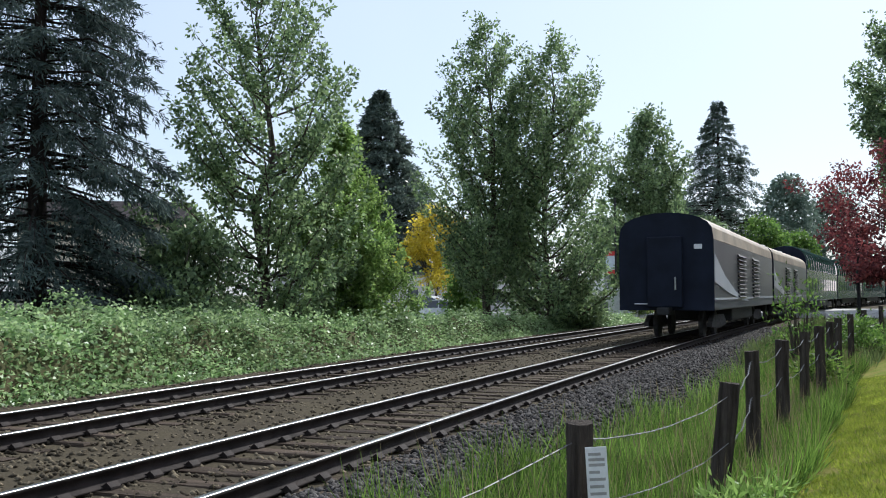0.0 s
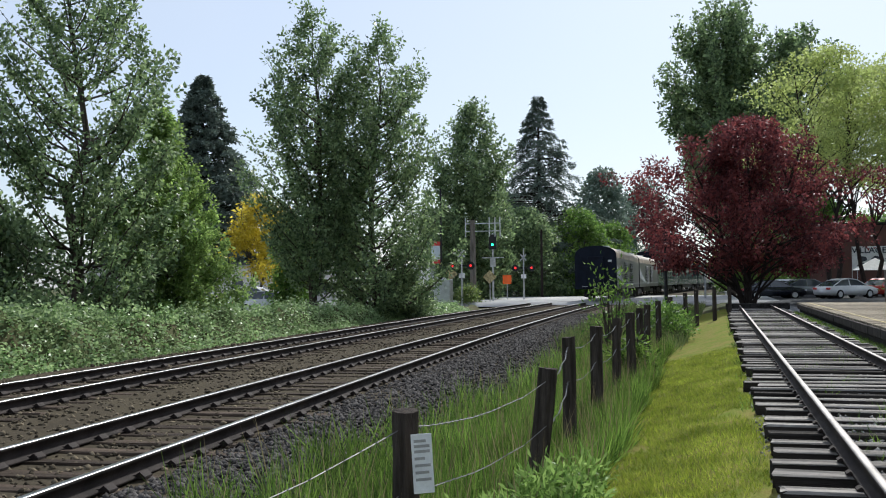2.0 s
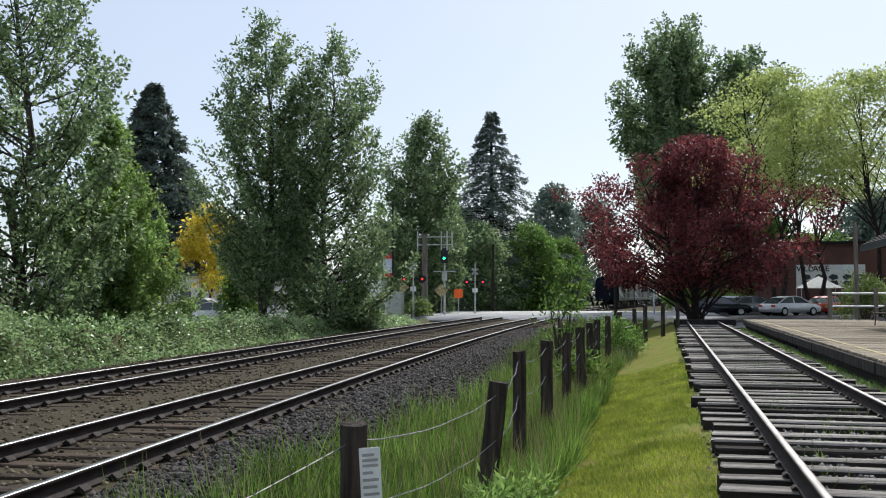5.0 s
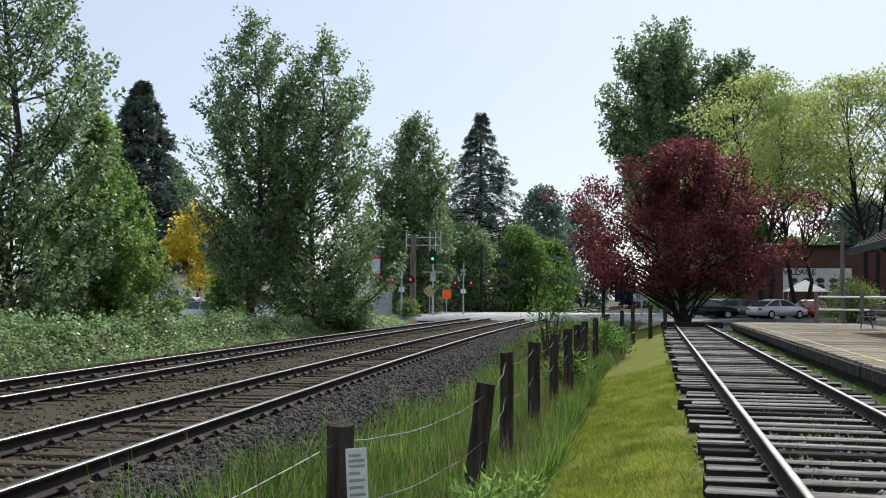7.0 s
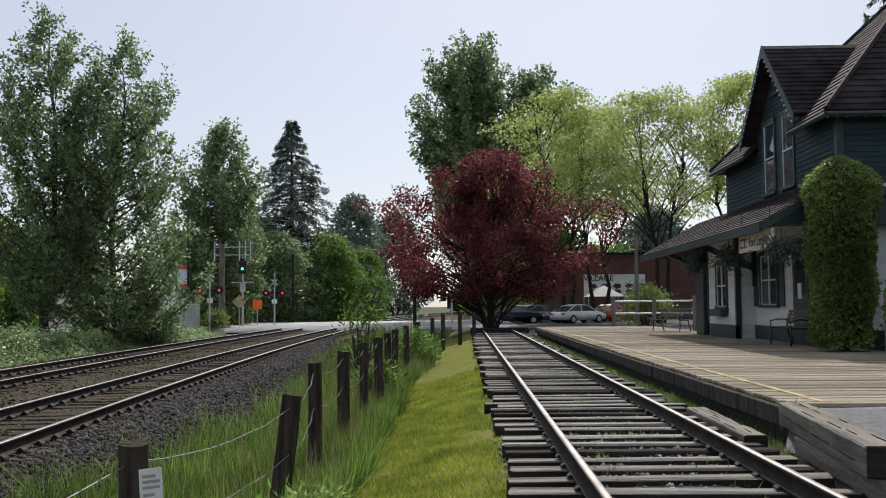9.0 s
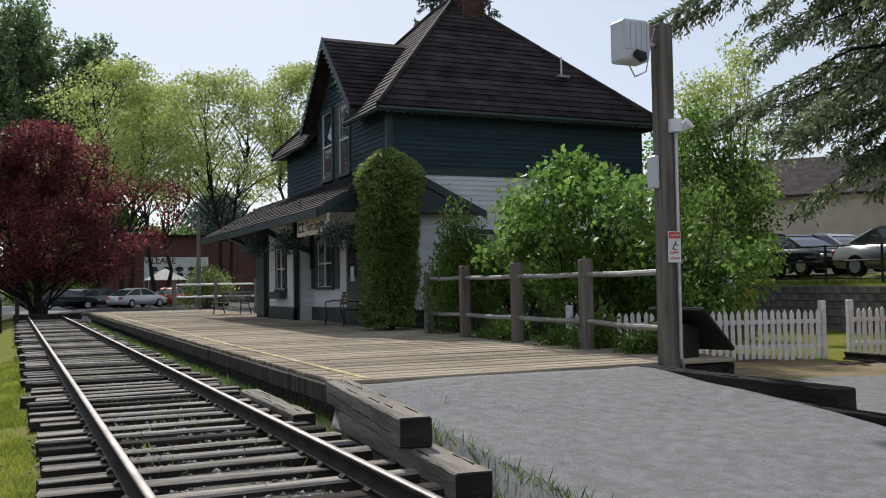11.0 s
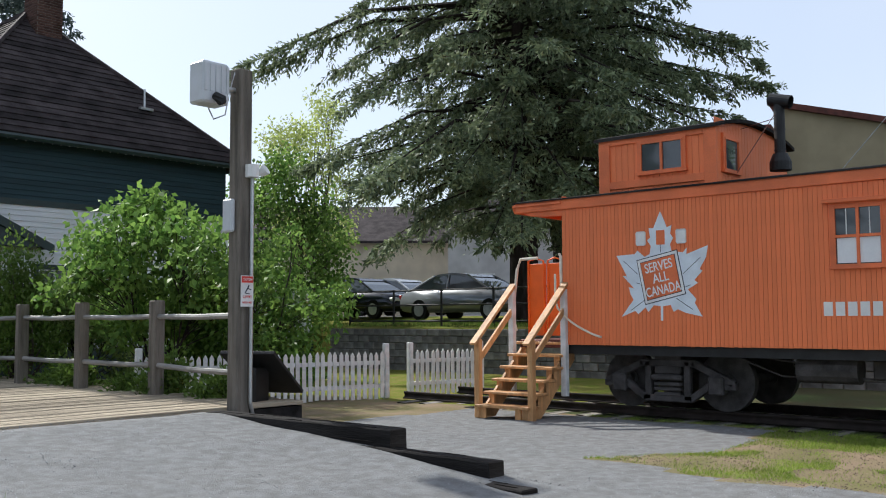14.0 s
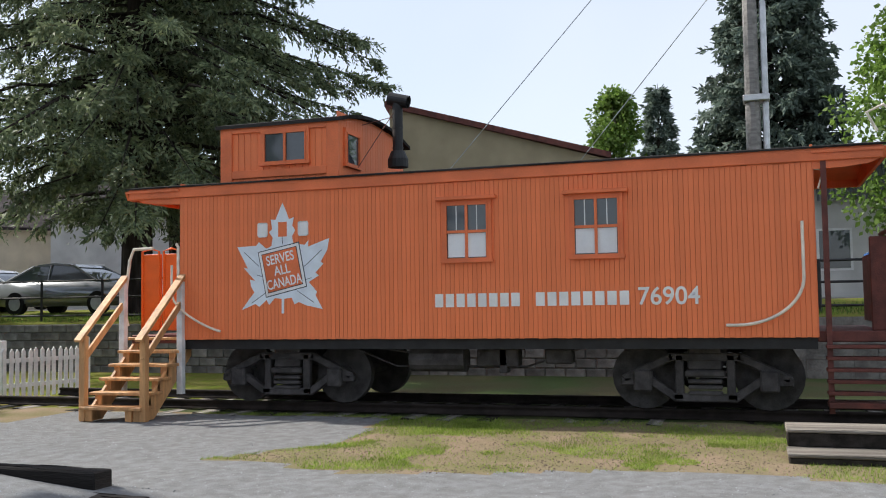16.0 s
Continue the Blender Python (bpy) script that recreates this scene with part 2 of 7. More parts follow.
L_LIME = leafmat("lime_leaf", (0.29, 0.36, 0.11), (0.53, 0.6, 0.21), 0.55, 0.5, 0.25)
L_RED = leafmat("plum_leaf", (0.06, 0.024, 0.03), (0.27, 0.075, 0.072), 0.45, 0.5, 0.35, 0.12, 0.35)
L_YELLOW = leafmat("yellow_leaf", (0.5, 0.4, 0.03), (0.72, 0.6, 0.08), 0.55)
L_FIR = leafmat("fir_needle", (0.085, 0.12, 0.072), (0.28, 0.33, 0.18), 0.32, 0.55, 0.4, 0.15)
L_FIRDARK = leafmat("blue_green_needle", (0.07, 0.1, 0.085), (0.19, 0.24, 0.19), 0.3, 0.6, 0.35, 0.2)
L_SPRUCE = leafmat("spruce_needle", (0.05, 0.077, 0.074), (0.13, 0.165, 0.145), 0.28, 0.7, 0.35, 0.1)
L_MID = leafmat("shrub_leaf", (0.065, 0.14, 0.03), (0.24, 0.38, 0.085), 0.46, 0.5, 0.4, 0.15)
L_VINE = leafmat("vine_leaf", (0.10, 0.165, 0.05), (0.30, 0.37, 0.115), 0.44, 0.5, 0.4, 0.15)
L_BRAMBLE = leafmat("bramble_leaf", (0.12, 0.22, 0.07), (0.45, 0.58, 0.29), 0.45, 0.42, 0.3, 0.4)
L_GRASS = leafmat("grass_blade", (0.03, 0.07, 0.014), (0.215, 0.33, 0.065), 0.48, 0.5, 0.5, 0.15, 1.3)
L_VERGE = leafmat("verge_grass_blade", (0.065, 0.10, 0.04), (0.18, 0.215, 0.085), 0.4, 0.7, 0.4, 0.06)
L_WEED = leafmat("weed_leaf", (0.16, 0.28, 0.06), (0.36, 0.5, 0.15), 0.5, 0.5, 0.25, 0.15)
L_STRAW = leafmat("dry_grass_stem", (0.16, 0.125, 0.07), (0.30, 0.25, 0.14), 0.3, 0.7)
L_LAWN = leafmat("lawn_blade", (0.11, 0.175, 0.018), (0.40, 0.44, 0.07), 0.42, 0.6, 0.4, 0.08, 2.2)
# aerial haze is mixed into this leaf colour: paler and bluer with distance
L_FAR = leafmat("hazed_distant_leaf", (0.10, 0.15, 0.12), (0.22, 0.28, 0.21), 0.35, 0.6)


# ---- builders ----
def box(bm, x0, x1, y0, y1, z0, z1, bevel=0.0, turn=None):
    vs = [bm.verts.new((x, y, z)) for z in (z0, z1) for y in (y0, y1) for x in (x0, x1)]
    fs = [bm.faces.new([vs[i] for i in f]) for f in ((0, 2, 3, 1), (4, 5, 7, 6), (0, 1, 5, 4), (2, 6, 7, 3), (0, 4, 6, 2), (1, 3, 7, 5))]
    if turn is not None:
        bmesh.ops.transform(bm, matrix=turn, verts=vs)
    if bevel:
        es = list({e for f in fs for e in f.edges})
        bmesh.ops.bevel(bm, geom=es, offset=bevel, segments=1, affect="EDGES", profile=0.5)
    return bm


def tube(bm, pts, radii, sides=8, cap=True):
    """A tapered tube through points."""
    pts = [Vector(p) for p in pts]
    if isinstance(radii, (int, float)):
        radii = [radii] * len(pts)
    rings = []
    for i, (p, r) in enumerate(zip(pts, map(float, radii))):
        d = (pts[min(i + 1, len(pts) - 1)] - pts[max(i - 1, 0)]).normalized()
        side = d.cross(Vector((0, 0, 1)) if abs(d.z) < 0.95 else Vector((1, 0, 0))).normalized()
        up = side.cross(d)
        rings.append([bm.verts.new(p + r * (math.cos(a) * side + math.sin(a) * up)) for a in [2 * math.pi * k / sides for k in range(sides)]])
    for a, b in zip(rings, rings[1:]):
        for k in range(sides):
            bm.faces.new((a[k], a[(k + 1) % sides], b[(k + 1) % sides], b[k]))
    if cap:
        bm.faces.new(list(reversed(rings[0])))
        bm.faces.new(rings[-1])
    return bm


def prism(bm, outline, axis, a, b):
    """An outline of (u, v) pairs pushed along an axis from a to b. axis x: (y, z); y: (x, z); z: (x, y)."""
    def at(u, v, w):
        return {"x": (w, u, v), "y": (u, w, v), "z": (u, v, w)}[axis]
    lo, hi = [bm.verts.new(at(u, v, a)) for u, v in outline], [bm.verts.new(at(u, v, b)) for u, v in outline]
    k = len(outline)
    bm.faces.new(lo), bm.faces.new(list(reversed(hi)))
    for i in range(k):
        bm.faces.new((lo[i], hi[i], hi[(i + 1) % k], lo[(i + 1) % k]))
    return bm


def slab(bm, corners, thick):
    """A flat piece over four or three corners, thickened downwards along its normal."""
    c = [Vector(p) for p in corners]
    nrm = (c[1] - c[0]).cross(c[2] - c[0]).normalized()
    if nrm.z < 0:
        nrm = -nrm
    top, low = [bm.verts.new(p) for p in c], [bm.verts.new(p - nrm * thick) for p in c]
    k = len(c)
    bm.faces.new(top), bm.faces.new(list(reversed(low)))
    for i in range(k):
        bm.faces.new((top[i], low[i], low[(i + 1) % k], top[(i + 1) % k]))
    return bm


def mesh(bm, name, material, smooth=False):
    bmesh.ops.recalc_face_normals(bm, faces=bm.faces)
    me = bpy.data.meshes.new(name)
    bm.to_mesh(me)
    bm.free()
    for m in material if isinstance(material, (list, tuple)) else [material]:
        me.materials.append(m)
    if smooth:
        me.polygons.foreach_set("use_smooth", [True] * len(me.polygons))
    return me


def part(name, bm, material, parent=None, label="", smooth=False):
    me = bm if isinstance(bm, bpy.types.Mesh) else mesh(bm, name, material, smooth)
    ob = new(name, me)
    if parent is not None:
        ob.parent = parent
    if label:
        tagged(ob, label)
    return ob


def thing(name, label, category, at=None, group="", kind=""):
    ob = new(name)
    if at is not None:
        ob.matrix_basis = at
    return tagged(ob, label, category, group, kind)


def fresh():
    return bmesh.new()


def quads(name, verts, faces, material, parent=None, smooth=False):
    me = bpy.data.meshes.new(name)
    v, f = np.asarray(verts, np.float32), np.asarray(faces, np.int32)
    me.vertices.add(len(v))
    me.vertices.foreach_set("co", v.ravel())
    k = f.shape[1]
    me.loops.add(f.size)
    me.loops.foreach_set("vertex_index", f.ravel())
    me.polygons.add(len(f))
    me.polygons.foreach_set("loop_start", np.arange(0, f.size, k, dtype=np.int32))
    me.polygons.foreach_set("loop_total", np.full(len(f), k, np.int32))
    me.update(calc_edges=True)
    me.validate()
    me.materials.append(material)
    if smooth:
        me.polygons.foreach_set("use_smooth", [True] * len(f))
    ob = new(name, me)
    if parent is not None:
        ob.parent = parent
    return ob


def leaf_mesh(name, centres, along, size, ratio, material, parent, rng, fold=0.25, flat=0.0):
    """Pointed leaves: a folded diamond of two triangles-pairs each, at centres, pointing along."""
    n = len(centres)
    d = along / np.maximum(np.linalg.norm(along, axis=1, keepdims=True), 1e-6)
    r = rng.normal(size=(n, 3)) + np.array([0, 0, flat])
    s = np.cross(d, r)
    s /= np.maximum(np.linalg.norm(s, axis=1, keepdims=True), 1e-6)
    u = np.cross(s, d)
    L = (size * rng.uniform(0.7, 1.3, n))[:, None]
    W = L * ratio
    v = np.stack([centres, centres + d * L * 0.45 + s * W * 0.5 + u * W * fold, centres + d * L, centres + d * L * 0.45 - s * W * 0.5 + u * W * fold], 1)
    f = (np.arange(n)[:, None] * 4 + np.array([0, 1, 2, 3])).astype(np.int32)
    return quads(name, v.reshape(-1, 3), f, material, parent)

# ---- the plan: y runs along the siding, x to its right, z = 0 at the siding's tie tops ----
def track_x(y):
    """The near main track's middle line."""
    y2 = min(y, 150.0)
    return -5.05 - 0.088 * y2 + 0.00055 * y2 * y2 + (0.077 * (y - 150.0) if y > 150 else 0.0)


def step(a, b, t):
    t = min(1.0, max(0.0, (t - a) / (b - a)))
    return t * t * (3 - 2 * t)


def lerp(a, b, t):
    return a + (b - a) * min(1.0, max(0.0, t))


BALLAST = -0.268
MAIN_TOP = -0.08
WALL_X = 20.0


def ground_z(x, y):
    u = x - track_x(y)
    if u < 3.2:
        left = lerp(-0.45, BALLAST, (u + 7.4) / 1.0)
        right = lerp(BALLAST, -0.62, (u - 2.1) / 1.1)
        z = min(left, right) if u > -6.5 else left
        z = lerp(z, -0.35, (-u - 8.0) / 6.0)
    else:
        z = -0.62
    lawn = lerp(-0.6, -0.17, (x + 1.5) / 1.7)
    if x > -1.5 and u > 2.1:
        z = max(z, lawn) if x < 0.2 else lawn
    if x > 0.15:
        z = -0.06 if 1.1 < x < 2.3 else -0.15
        z = lerp(-0.17, z, (x - 0.3) / 0.2)
    if 3.2 < x:
        z = lerp(-0.12, 0.0, (x - 3.2) / 1.4)
        # the gravel ramp up to the platform's end, held by timbers
        if y < 10.2 and 3.3 < x < 7.55:
            ramp_z = lerp(-0.02, 0.33, (y - 4.2) / 5.4)
            z = max(z, ramp_z * step(3.25, 3.4, x) * (1 - step(7.2, 7.45, x)))
        if x > WALL_X:
            z = lerp(1.18, 1.55, (x - WALL_X - 0.3) / 5.0)
    return z


# ---- the ground ----
M_BED = mat("ballast_bed", (0.058, 0.048, 0.034), 0.95, spec=0.05, var=0.4, scale=1.3, bump=1.0, fine=22, second=(0.072, 0.06, 0.04))
M_LAWN = mat("lawn_soil", (0.13, 0.17, 0.024), 0.95, spec=0.03, var=0.5, scale=2.2, bump=1.0, fine=40, second=(0.2, 0.175, 0.055))
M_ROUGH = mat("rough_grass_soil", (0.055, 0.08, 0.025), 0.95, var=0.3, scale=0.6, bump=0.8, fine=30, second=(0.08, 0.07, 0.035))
M_SPURBED = mat("siding_gravel", (0.12, 0.115, 0.10), 0.95, var=0.3, scale=1.5, bump=1.0, fine=40, second=(0.1, 0.1, 0.075))
M_DIRT = mat("dirt_and_thin_grass", (0.25, 0.19, 0.13), 0.95, spec=0.05, var=0.3, scale=1.6, bump=0.8, fine=45, second=(0.17, 0.155, 0.075))


def zone(x, y):
    u = x - track_x(y)
    if -7.3 < u < 3.0 and y < 400:
        return 0
    if u <= -7.3:
        return 5 if (u < -13 and 38 < y < 140) else 2
    if x < 0.42:
        return 1 if x > -1.6 and y < 54 else 2
    if x < 3.3 and y < 54:
        return 3
    if y > 57 and x > 2.5 and x < 60:
        return 5
    if x > WALL_X + 3 and y > -30:
        return 5 if x > WALL_X + 5 else 1
    if x > WALL_X:
        return 1
    # darker soil under and behind the caboose paints in the shade there
    if 12.6 < x < WALL_X and y < 9.2:
        return 2
    if y < 10.2 and x < 7.5:
        return 4
    edge = 6.1 + 0.5 * math.sin(x * 1.1) - 0.35 * (x - 8)
    if 7.5 <= x < 12.4 and edge < y < 10.4 - 0.1 * (x - 8):
        return 4
    if x < 9.1 - 0.1 * y + 0.3 * math.sin(y * 1.4):
        return 4
    if y <= edge:
        return 6
    if x < 12.6 and y < 14:
        return 6
    return 1 if y < 22 else 4


def build_ground():
    xs = sorted(set([-1500, -800, -400, -200, -120, -80, -60, -50, -40, -32, -26, -22] + [-19 + 0.4 * i for i in range(60)] + [5 + 0.2 * i for i in range(100)] + [3.3, 3.42, 7.2, 7.47, 0.16, WALL_X, WALL_X + 0.02, 26, 28, 32, 40, 50, 65, 90, 150, 300, 700, 1500]))
    ys = sorted(set([-1500, -600, -250, -120, -60, -30, -20, -15, -10, -7] + [-5 + 0.2 * i for i in range(84)] + [11.8 + 0.4 * i for i in range(20)] + [20 + i for i in range(60)] + [82, 86, 90, 95, 100, 110, 120, 140, 160, 200, 260, 350, 500, 900, 1800]))
    nx = len(xs)
    v = []
    for y in ys:
        for x in xs:
            near = abs(x) < 20 and -10 < y < 60
            bump_ = 0.035 * noise.noise((x * 0.9, y * 0.9, 3.1)) if near else 0.0
            v.append((x, y, ground_z(x, y) + bump_))
    f = [(j * nx + i, j * nx + i + 1, (j + 1) * nx + i + 1, (j + 1) * nx + i) for j in range(len(ys) - 1) for i in range(nx - 1)]
    ob = quads("ground", v, f, M_BED, None, True)
    for m in (M_LAWN, M_ROUGH, M_SPURBED, M_GRAVEL, M_ASPHALT, M_DIRT):
        ob.data.materials.append(m)
    idx = []
    for j in range(len(ys) - 1):
        for i in range(nx - 1):
            idx.append(zone((xs[i] + xs[i + 1]) / 2, (ys[j] + ys[j + 1]) / 2))
    ob.data.polygons.foreach_set("material_index", idx)
    tagged(ob, "ground of lawn, gravel, ballast and rough grass", "ground", kind="structure")


build_ground()


def scatter_stones(name, label, count, pick, size, material, rng):
    """Angular stones: eight-sided lumps lying on the ground."""
    base = np.array([(1, 0, 0), (0, 1, 0), (-1, 0, 0), (0, -1, 0), (0, 0, 1), (0, 0, -1)], float)
    tri = np.array([(0, 1, 4), (1, 2, 4), (2, 3, 4), (3, 0, 4), (1, 0, 5), (2, 1, 5), (3, 2, 5), (0, 3, 5)])
    P = np.array([pick(rng) for _ in range(count)])
    s = size * rng.uniform(0.5, 1.35, count)
    ang = rng.uniform(0, 6.283, count)
    v = base[None] * rng.uniform(0.55, 1.2, (count, 6, 1)) * s[:, None, None]
    v[:, :, 2] *= 0.75
    c, sn = np.cos(ang)[:, None], np.sin(ang)[:, None]
    x, y = v[:, :, 0] * c - v[:, :, 1] * sn, v[:, :, 0] * sn + v[:, :, 1] * c
    tilt = rng.uniform(-0.6, 0.6, (count, 1))
    v = np.stack([x, y, v[:, :, 2] + x * tilt], -1) + P[:, None, :]
    f = (np.arange(count)[:, None, None] * 6 + tri[None]).reshape(-1, 3)
    return tagged(quads(name, v.reshape(-1, 3), f, material), label, "stones", kind="stuff")


rng0 = np.random.default_rng(11)


def pick_shoulder(r):
    y = 3.5 + 46 * r.random() ** 2.2
    u = r.uniform(0.95, 3.0)
    x = track_x(y) + u
    return x, y, ground_z(x, y) + 0.01


def pick_between(r):
    y = 3.5 + 50 * r.random() ** 2.0
    u = r.uniform(-6.6, 1.0)
    x = track_x(y) + u
    return x, y, ground_z(x, y) + 0.005


def pick_spur(r):
    y = 2.5 + 40 * r.random() ** 2.0
    x = r.uniform(0.35, 3.2)
    return x, y, ground_z(x, y) + 0.005


scatter_stones("ballast_stones", "dark grey crushed ballast stones on the track shoulder", 24000, pick_shoulder, 0.045, M_STONE, rng0)
M_STONEBROWN = mat("brown_ballast_stone", (0.10, 0.082, 0.056), 0.95, spec=0.1, var=0.25, scale=9, bump=0.5, fine=60, island=0.8)
scatter_stones("ballast_stones", "brownish crushed ballast stones between the rails", 15000, pick_between, 0.04, M_STONEBROWN, rng0)
M_SPURSTONE = mat("siding_stone", (0.20, 0.195, 0.185), 0.95, var=0.25, scale=9, bump=0.4, fine=60, island=0.8)
scatter_stones("siding_stones", "small grey stones between the siding ties", 13000, pick_spur, 0.034, M_SPURSTONE, rng0)


def pick_gravel(r):
    while True:
        x, y = r.uniform(3.35, 12.3), r.uniform(-2.5, 10.2)
        if zone(x, y) == 4:
            return x, y, ground_z(x, y) + 0.035 * noise.noise((x * 0.9, y * 0.9, 3.1)) - 0.002


M_PEBBLE = mat("gravel_pebble", (0.25, 0.258, 0.262), 0.9, var=0.15, scale=9, bump=0.3, fine=60, island=0.4)
scatter_stones("gravel_pebbles", "loose grey gravel on the ramp and path", 22000, pick_gravel, 0.009, M_PEBBLE, rng0)


def pick_dirt(r):
    while True:
        x, y = r.uniform(8.4, 12.6), r.uniform(-3.5, 7.5)
        if zone(x, y) == 6:
            return x, y, ground_z(x, y) + 0.035 * noise.noise((x * 0.9, y * 0.9, 3.1)) + 0.001


M_CLOD = mat("dirt_crumb", (0.20, 0.155, 0.115), 0.95, var=0.25, scale=9, bump=0.3, fine=60, island=0.5, spec=0.08)
scatter_stones("dirt_crumbs", "loose crumbs of dirt and grit on the worn ground", 9000, pick_dirt, 0.01, M_CLOD, rng0)


# ---- tracks ----
def rail_mesh(name, xs_of_y, ys, top, height, head, foot, materials):
    """A rail swept along a line: foot, web and a bright-worn head."""
    prof = [(-foot, 0), (foot, 0), (foot, 0.022), (0.012, 0.04), (0.012, height - 0.045), (head, height - 0.034), (head, height - 0.006), (head * 0.72, height), (-head * 0.72, height), (-head, height - 0.006), (-head, height - 0.034), (-0.012, height - 0.045), (-0.012, 0.04), (-foot, 0.022)]
    k = len(prof)
    v = [(xs_of_y(y) + px, y, top - height + pz) for y in ys for px, pz in prof]
    f, m = [], []
    for j in range(len(ys) - 1):
        for i in range(k):
            a, b = j * k + i, j * k + (i + 1) % k
            f.append((a, a + k, b + k, b))
            m.append(1 if i in (6, 7, 8) else 0)
    ob = quads(name, v, f, materials[0])
    ob.data.materials.append(materials[1])
    ob.data.polygons.foreach_set("material_index", m)
    return ob


def tie_mesh(length, width, height, seed_):
    r = random.Random(seed_)
    bm = fresh()
    box(bm, -length / 2, length / 2, -width / 2, width / 2, -height, 0, 0.012)
    for v in bm.verts:
        v.co += Vector((r.uniform(-0.03, 0.03), r.uniform(-0.008, 0.008), r.uniform(-0.01, 0.008)))
    return bm


def clip_mesh():
    bm = fresh()
    prism(bm, [(-0.15, 0.0), (0.15, 0.0), (0.15, 0.02), (0.1, 0.06), (0.06, 0.03), (-0.06, 0.03), (-0.1, 0.06), (-0.15, 0.02)], "y", -0.065, 0.065)
    return bm


TIE_MAIN = [mesh(tie_mesh(2.55, 0.22, 0.16, k), "tie", M_TIEDARK) for k in range(5)]
TIE_SPUR = []
for k in range(6):
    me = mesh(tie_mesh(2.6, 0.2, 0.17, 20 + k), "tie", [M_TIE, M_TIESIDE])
    # weathered top faces stay light, all others get the shade-dark colour
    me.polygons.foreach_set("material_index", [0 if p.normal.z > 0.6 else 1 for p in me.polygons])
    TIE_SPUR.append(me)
CLIP = mesh(clip_mesh(), "rail_clip", M_RAIL)
PLATE = fresh()
prism(PLATE, [(-0.1, 0.0), (0.1, 0.0), (0.1, 0.012), (0.075, 0.03), (0.05, 0.014), (-0.05, 0.014), (-0.075, 0.03), (-0.1, 0.012)], "y", -0.05, 0.05)
PLATE = mesh(PLATE, "tie_plate", M_RAIL)


def main_track(offset, label, materials):
    tr = thing("railway_track", label, "railway track")
    ys = [-60, -30] + [-10 + 1.5 * i for i in range(60)] + [82 + 4 * i for i in range(30)] + [210, 260, 340]
    for s in (-0.75, 0.75):
        ob = rail_mesh("rail", lambda y: track_x(y) + offset + s, ys, MAIN_TOP, 0.17, 0.037, 0.07, materials)
        ob.parent = tr
    y, k = -4.0, 0
    while y < 70:
        heading = math.atan2(track_x(y + 1) - track_x(y), 1)
        ob = part("tie", TIE_MAIN[k % 5], None, tr)
        ob.matrix_basis = pose(track_x(y) + offset + random.uniform(-0.04, 0.04), y, MAIN_TOP - 0.168, 0, 0, -math.degrees(heading) + random.uniform(-0.6, 0.6))
        if y < 34:
            for s in (-0.75, 0.75):
                c = part("rail_clip", CLIP, None, tr)
                c.matrix_basis = pose(track_x(y) + offset + s, y, MAIN_TOP - 0.165, 0, 0, -math.degrees(heading))
        y += 0.56
        k += 1
    return tr


main_track(0.0, "main railway track with bright rail heads on wooden ties", (M_RAIL, M_RAILTOP))
main_track(-3.95, "second main railway track with rusty rails in brown ballast", (M_RAIL, M_RAILTOP))


def siding():
    tr = thing("railway_siding", "old siding with worn rails on exposed weathered ties", "railway track")
    ys = [-25 + 3 * i for i in range(26)]
    for x in (0.96, 2.46):
        ob = rail_mesh("rail", lambda y: x, ys, 0.15, 0.15, 0.033, 0.06, (M_RAIL, M_RAILOLD))
        ob.parent = tr
    y, k = -3.0, 0
    while y < 50:
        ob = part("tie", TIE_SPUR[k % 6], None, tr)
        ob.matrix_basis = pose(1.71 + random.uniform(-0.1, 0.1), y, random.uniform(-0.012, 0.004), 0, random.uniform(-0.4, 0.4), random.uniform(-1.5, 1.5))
        if y < 22:
            for x in (0.96, 2.46):
                c = part("tie_plate", PLATE, None, tr)
                c.matrix_basis = pose(x, y, 0.002)
        y += random.uniform(0.48, 0.56)
        k += 1
    bm = fresh()
    box(bm, 0.3, 3.45, 51.6, 51.95, -0.1, 0.2, 0.03)
    part("buffer_log", bm, M_TIMBERTAR, tr, "dark squared log across the end of the rails")


siding()

# level crossing: a pale road running across both tracks
def crossing_road():
    v, f = [], []
    line = [-90, -60, -40, -30, -24, -19, -15, -11, -7, -3, 2, 8, 20, 45]
    for x in line:
        y0 = 68.5 + 0.10 * (x + 9)
        y1 = y0 + 28.0 * (1 - 0.55 * step(-16, -40, x))
        v += [(x, y0, -0.35), (x, y0 + 0.3, -0.05), (x, y1, -0.05), (x, y1 + 0.3, -0.35)]
    for i in range(len(line) - 1):
        for j in range(3):
            a = i * 4 + j
            f.append((a, a + 4, a + 5, a + 1))
    ob = quads("road", v, f, M_ROADTOP)
    tagged(ob, "pale worn road over the level crossing", "road", kind="structure")


crossing_road()


# ---- trees ----
def limb_path(a, b, sag, rng, n=4):
    a, b = np.array(a, float), np.array(b, float)
    out = []
    for t in np.linspace(0, 1, n):
        p = a + (b - a) * t
        p[2] += sag * 4 * t * (1 - t)
        p += rng.normal(size=3) * 0.04 * np.linalg.norm(b - a) * (t * (1 - t) * 4) * 0.5
        out.append(p)
    return out


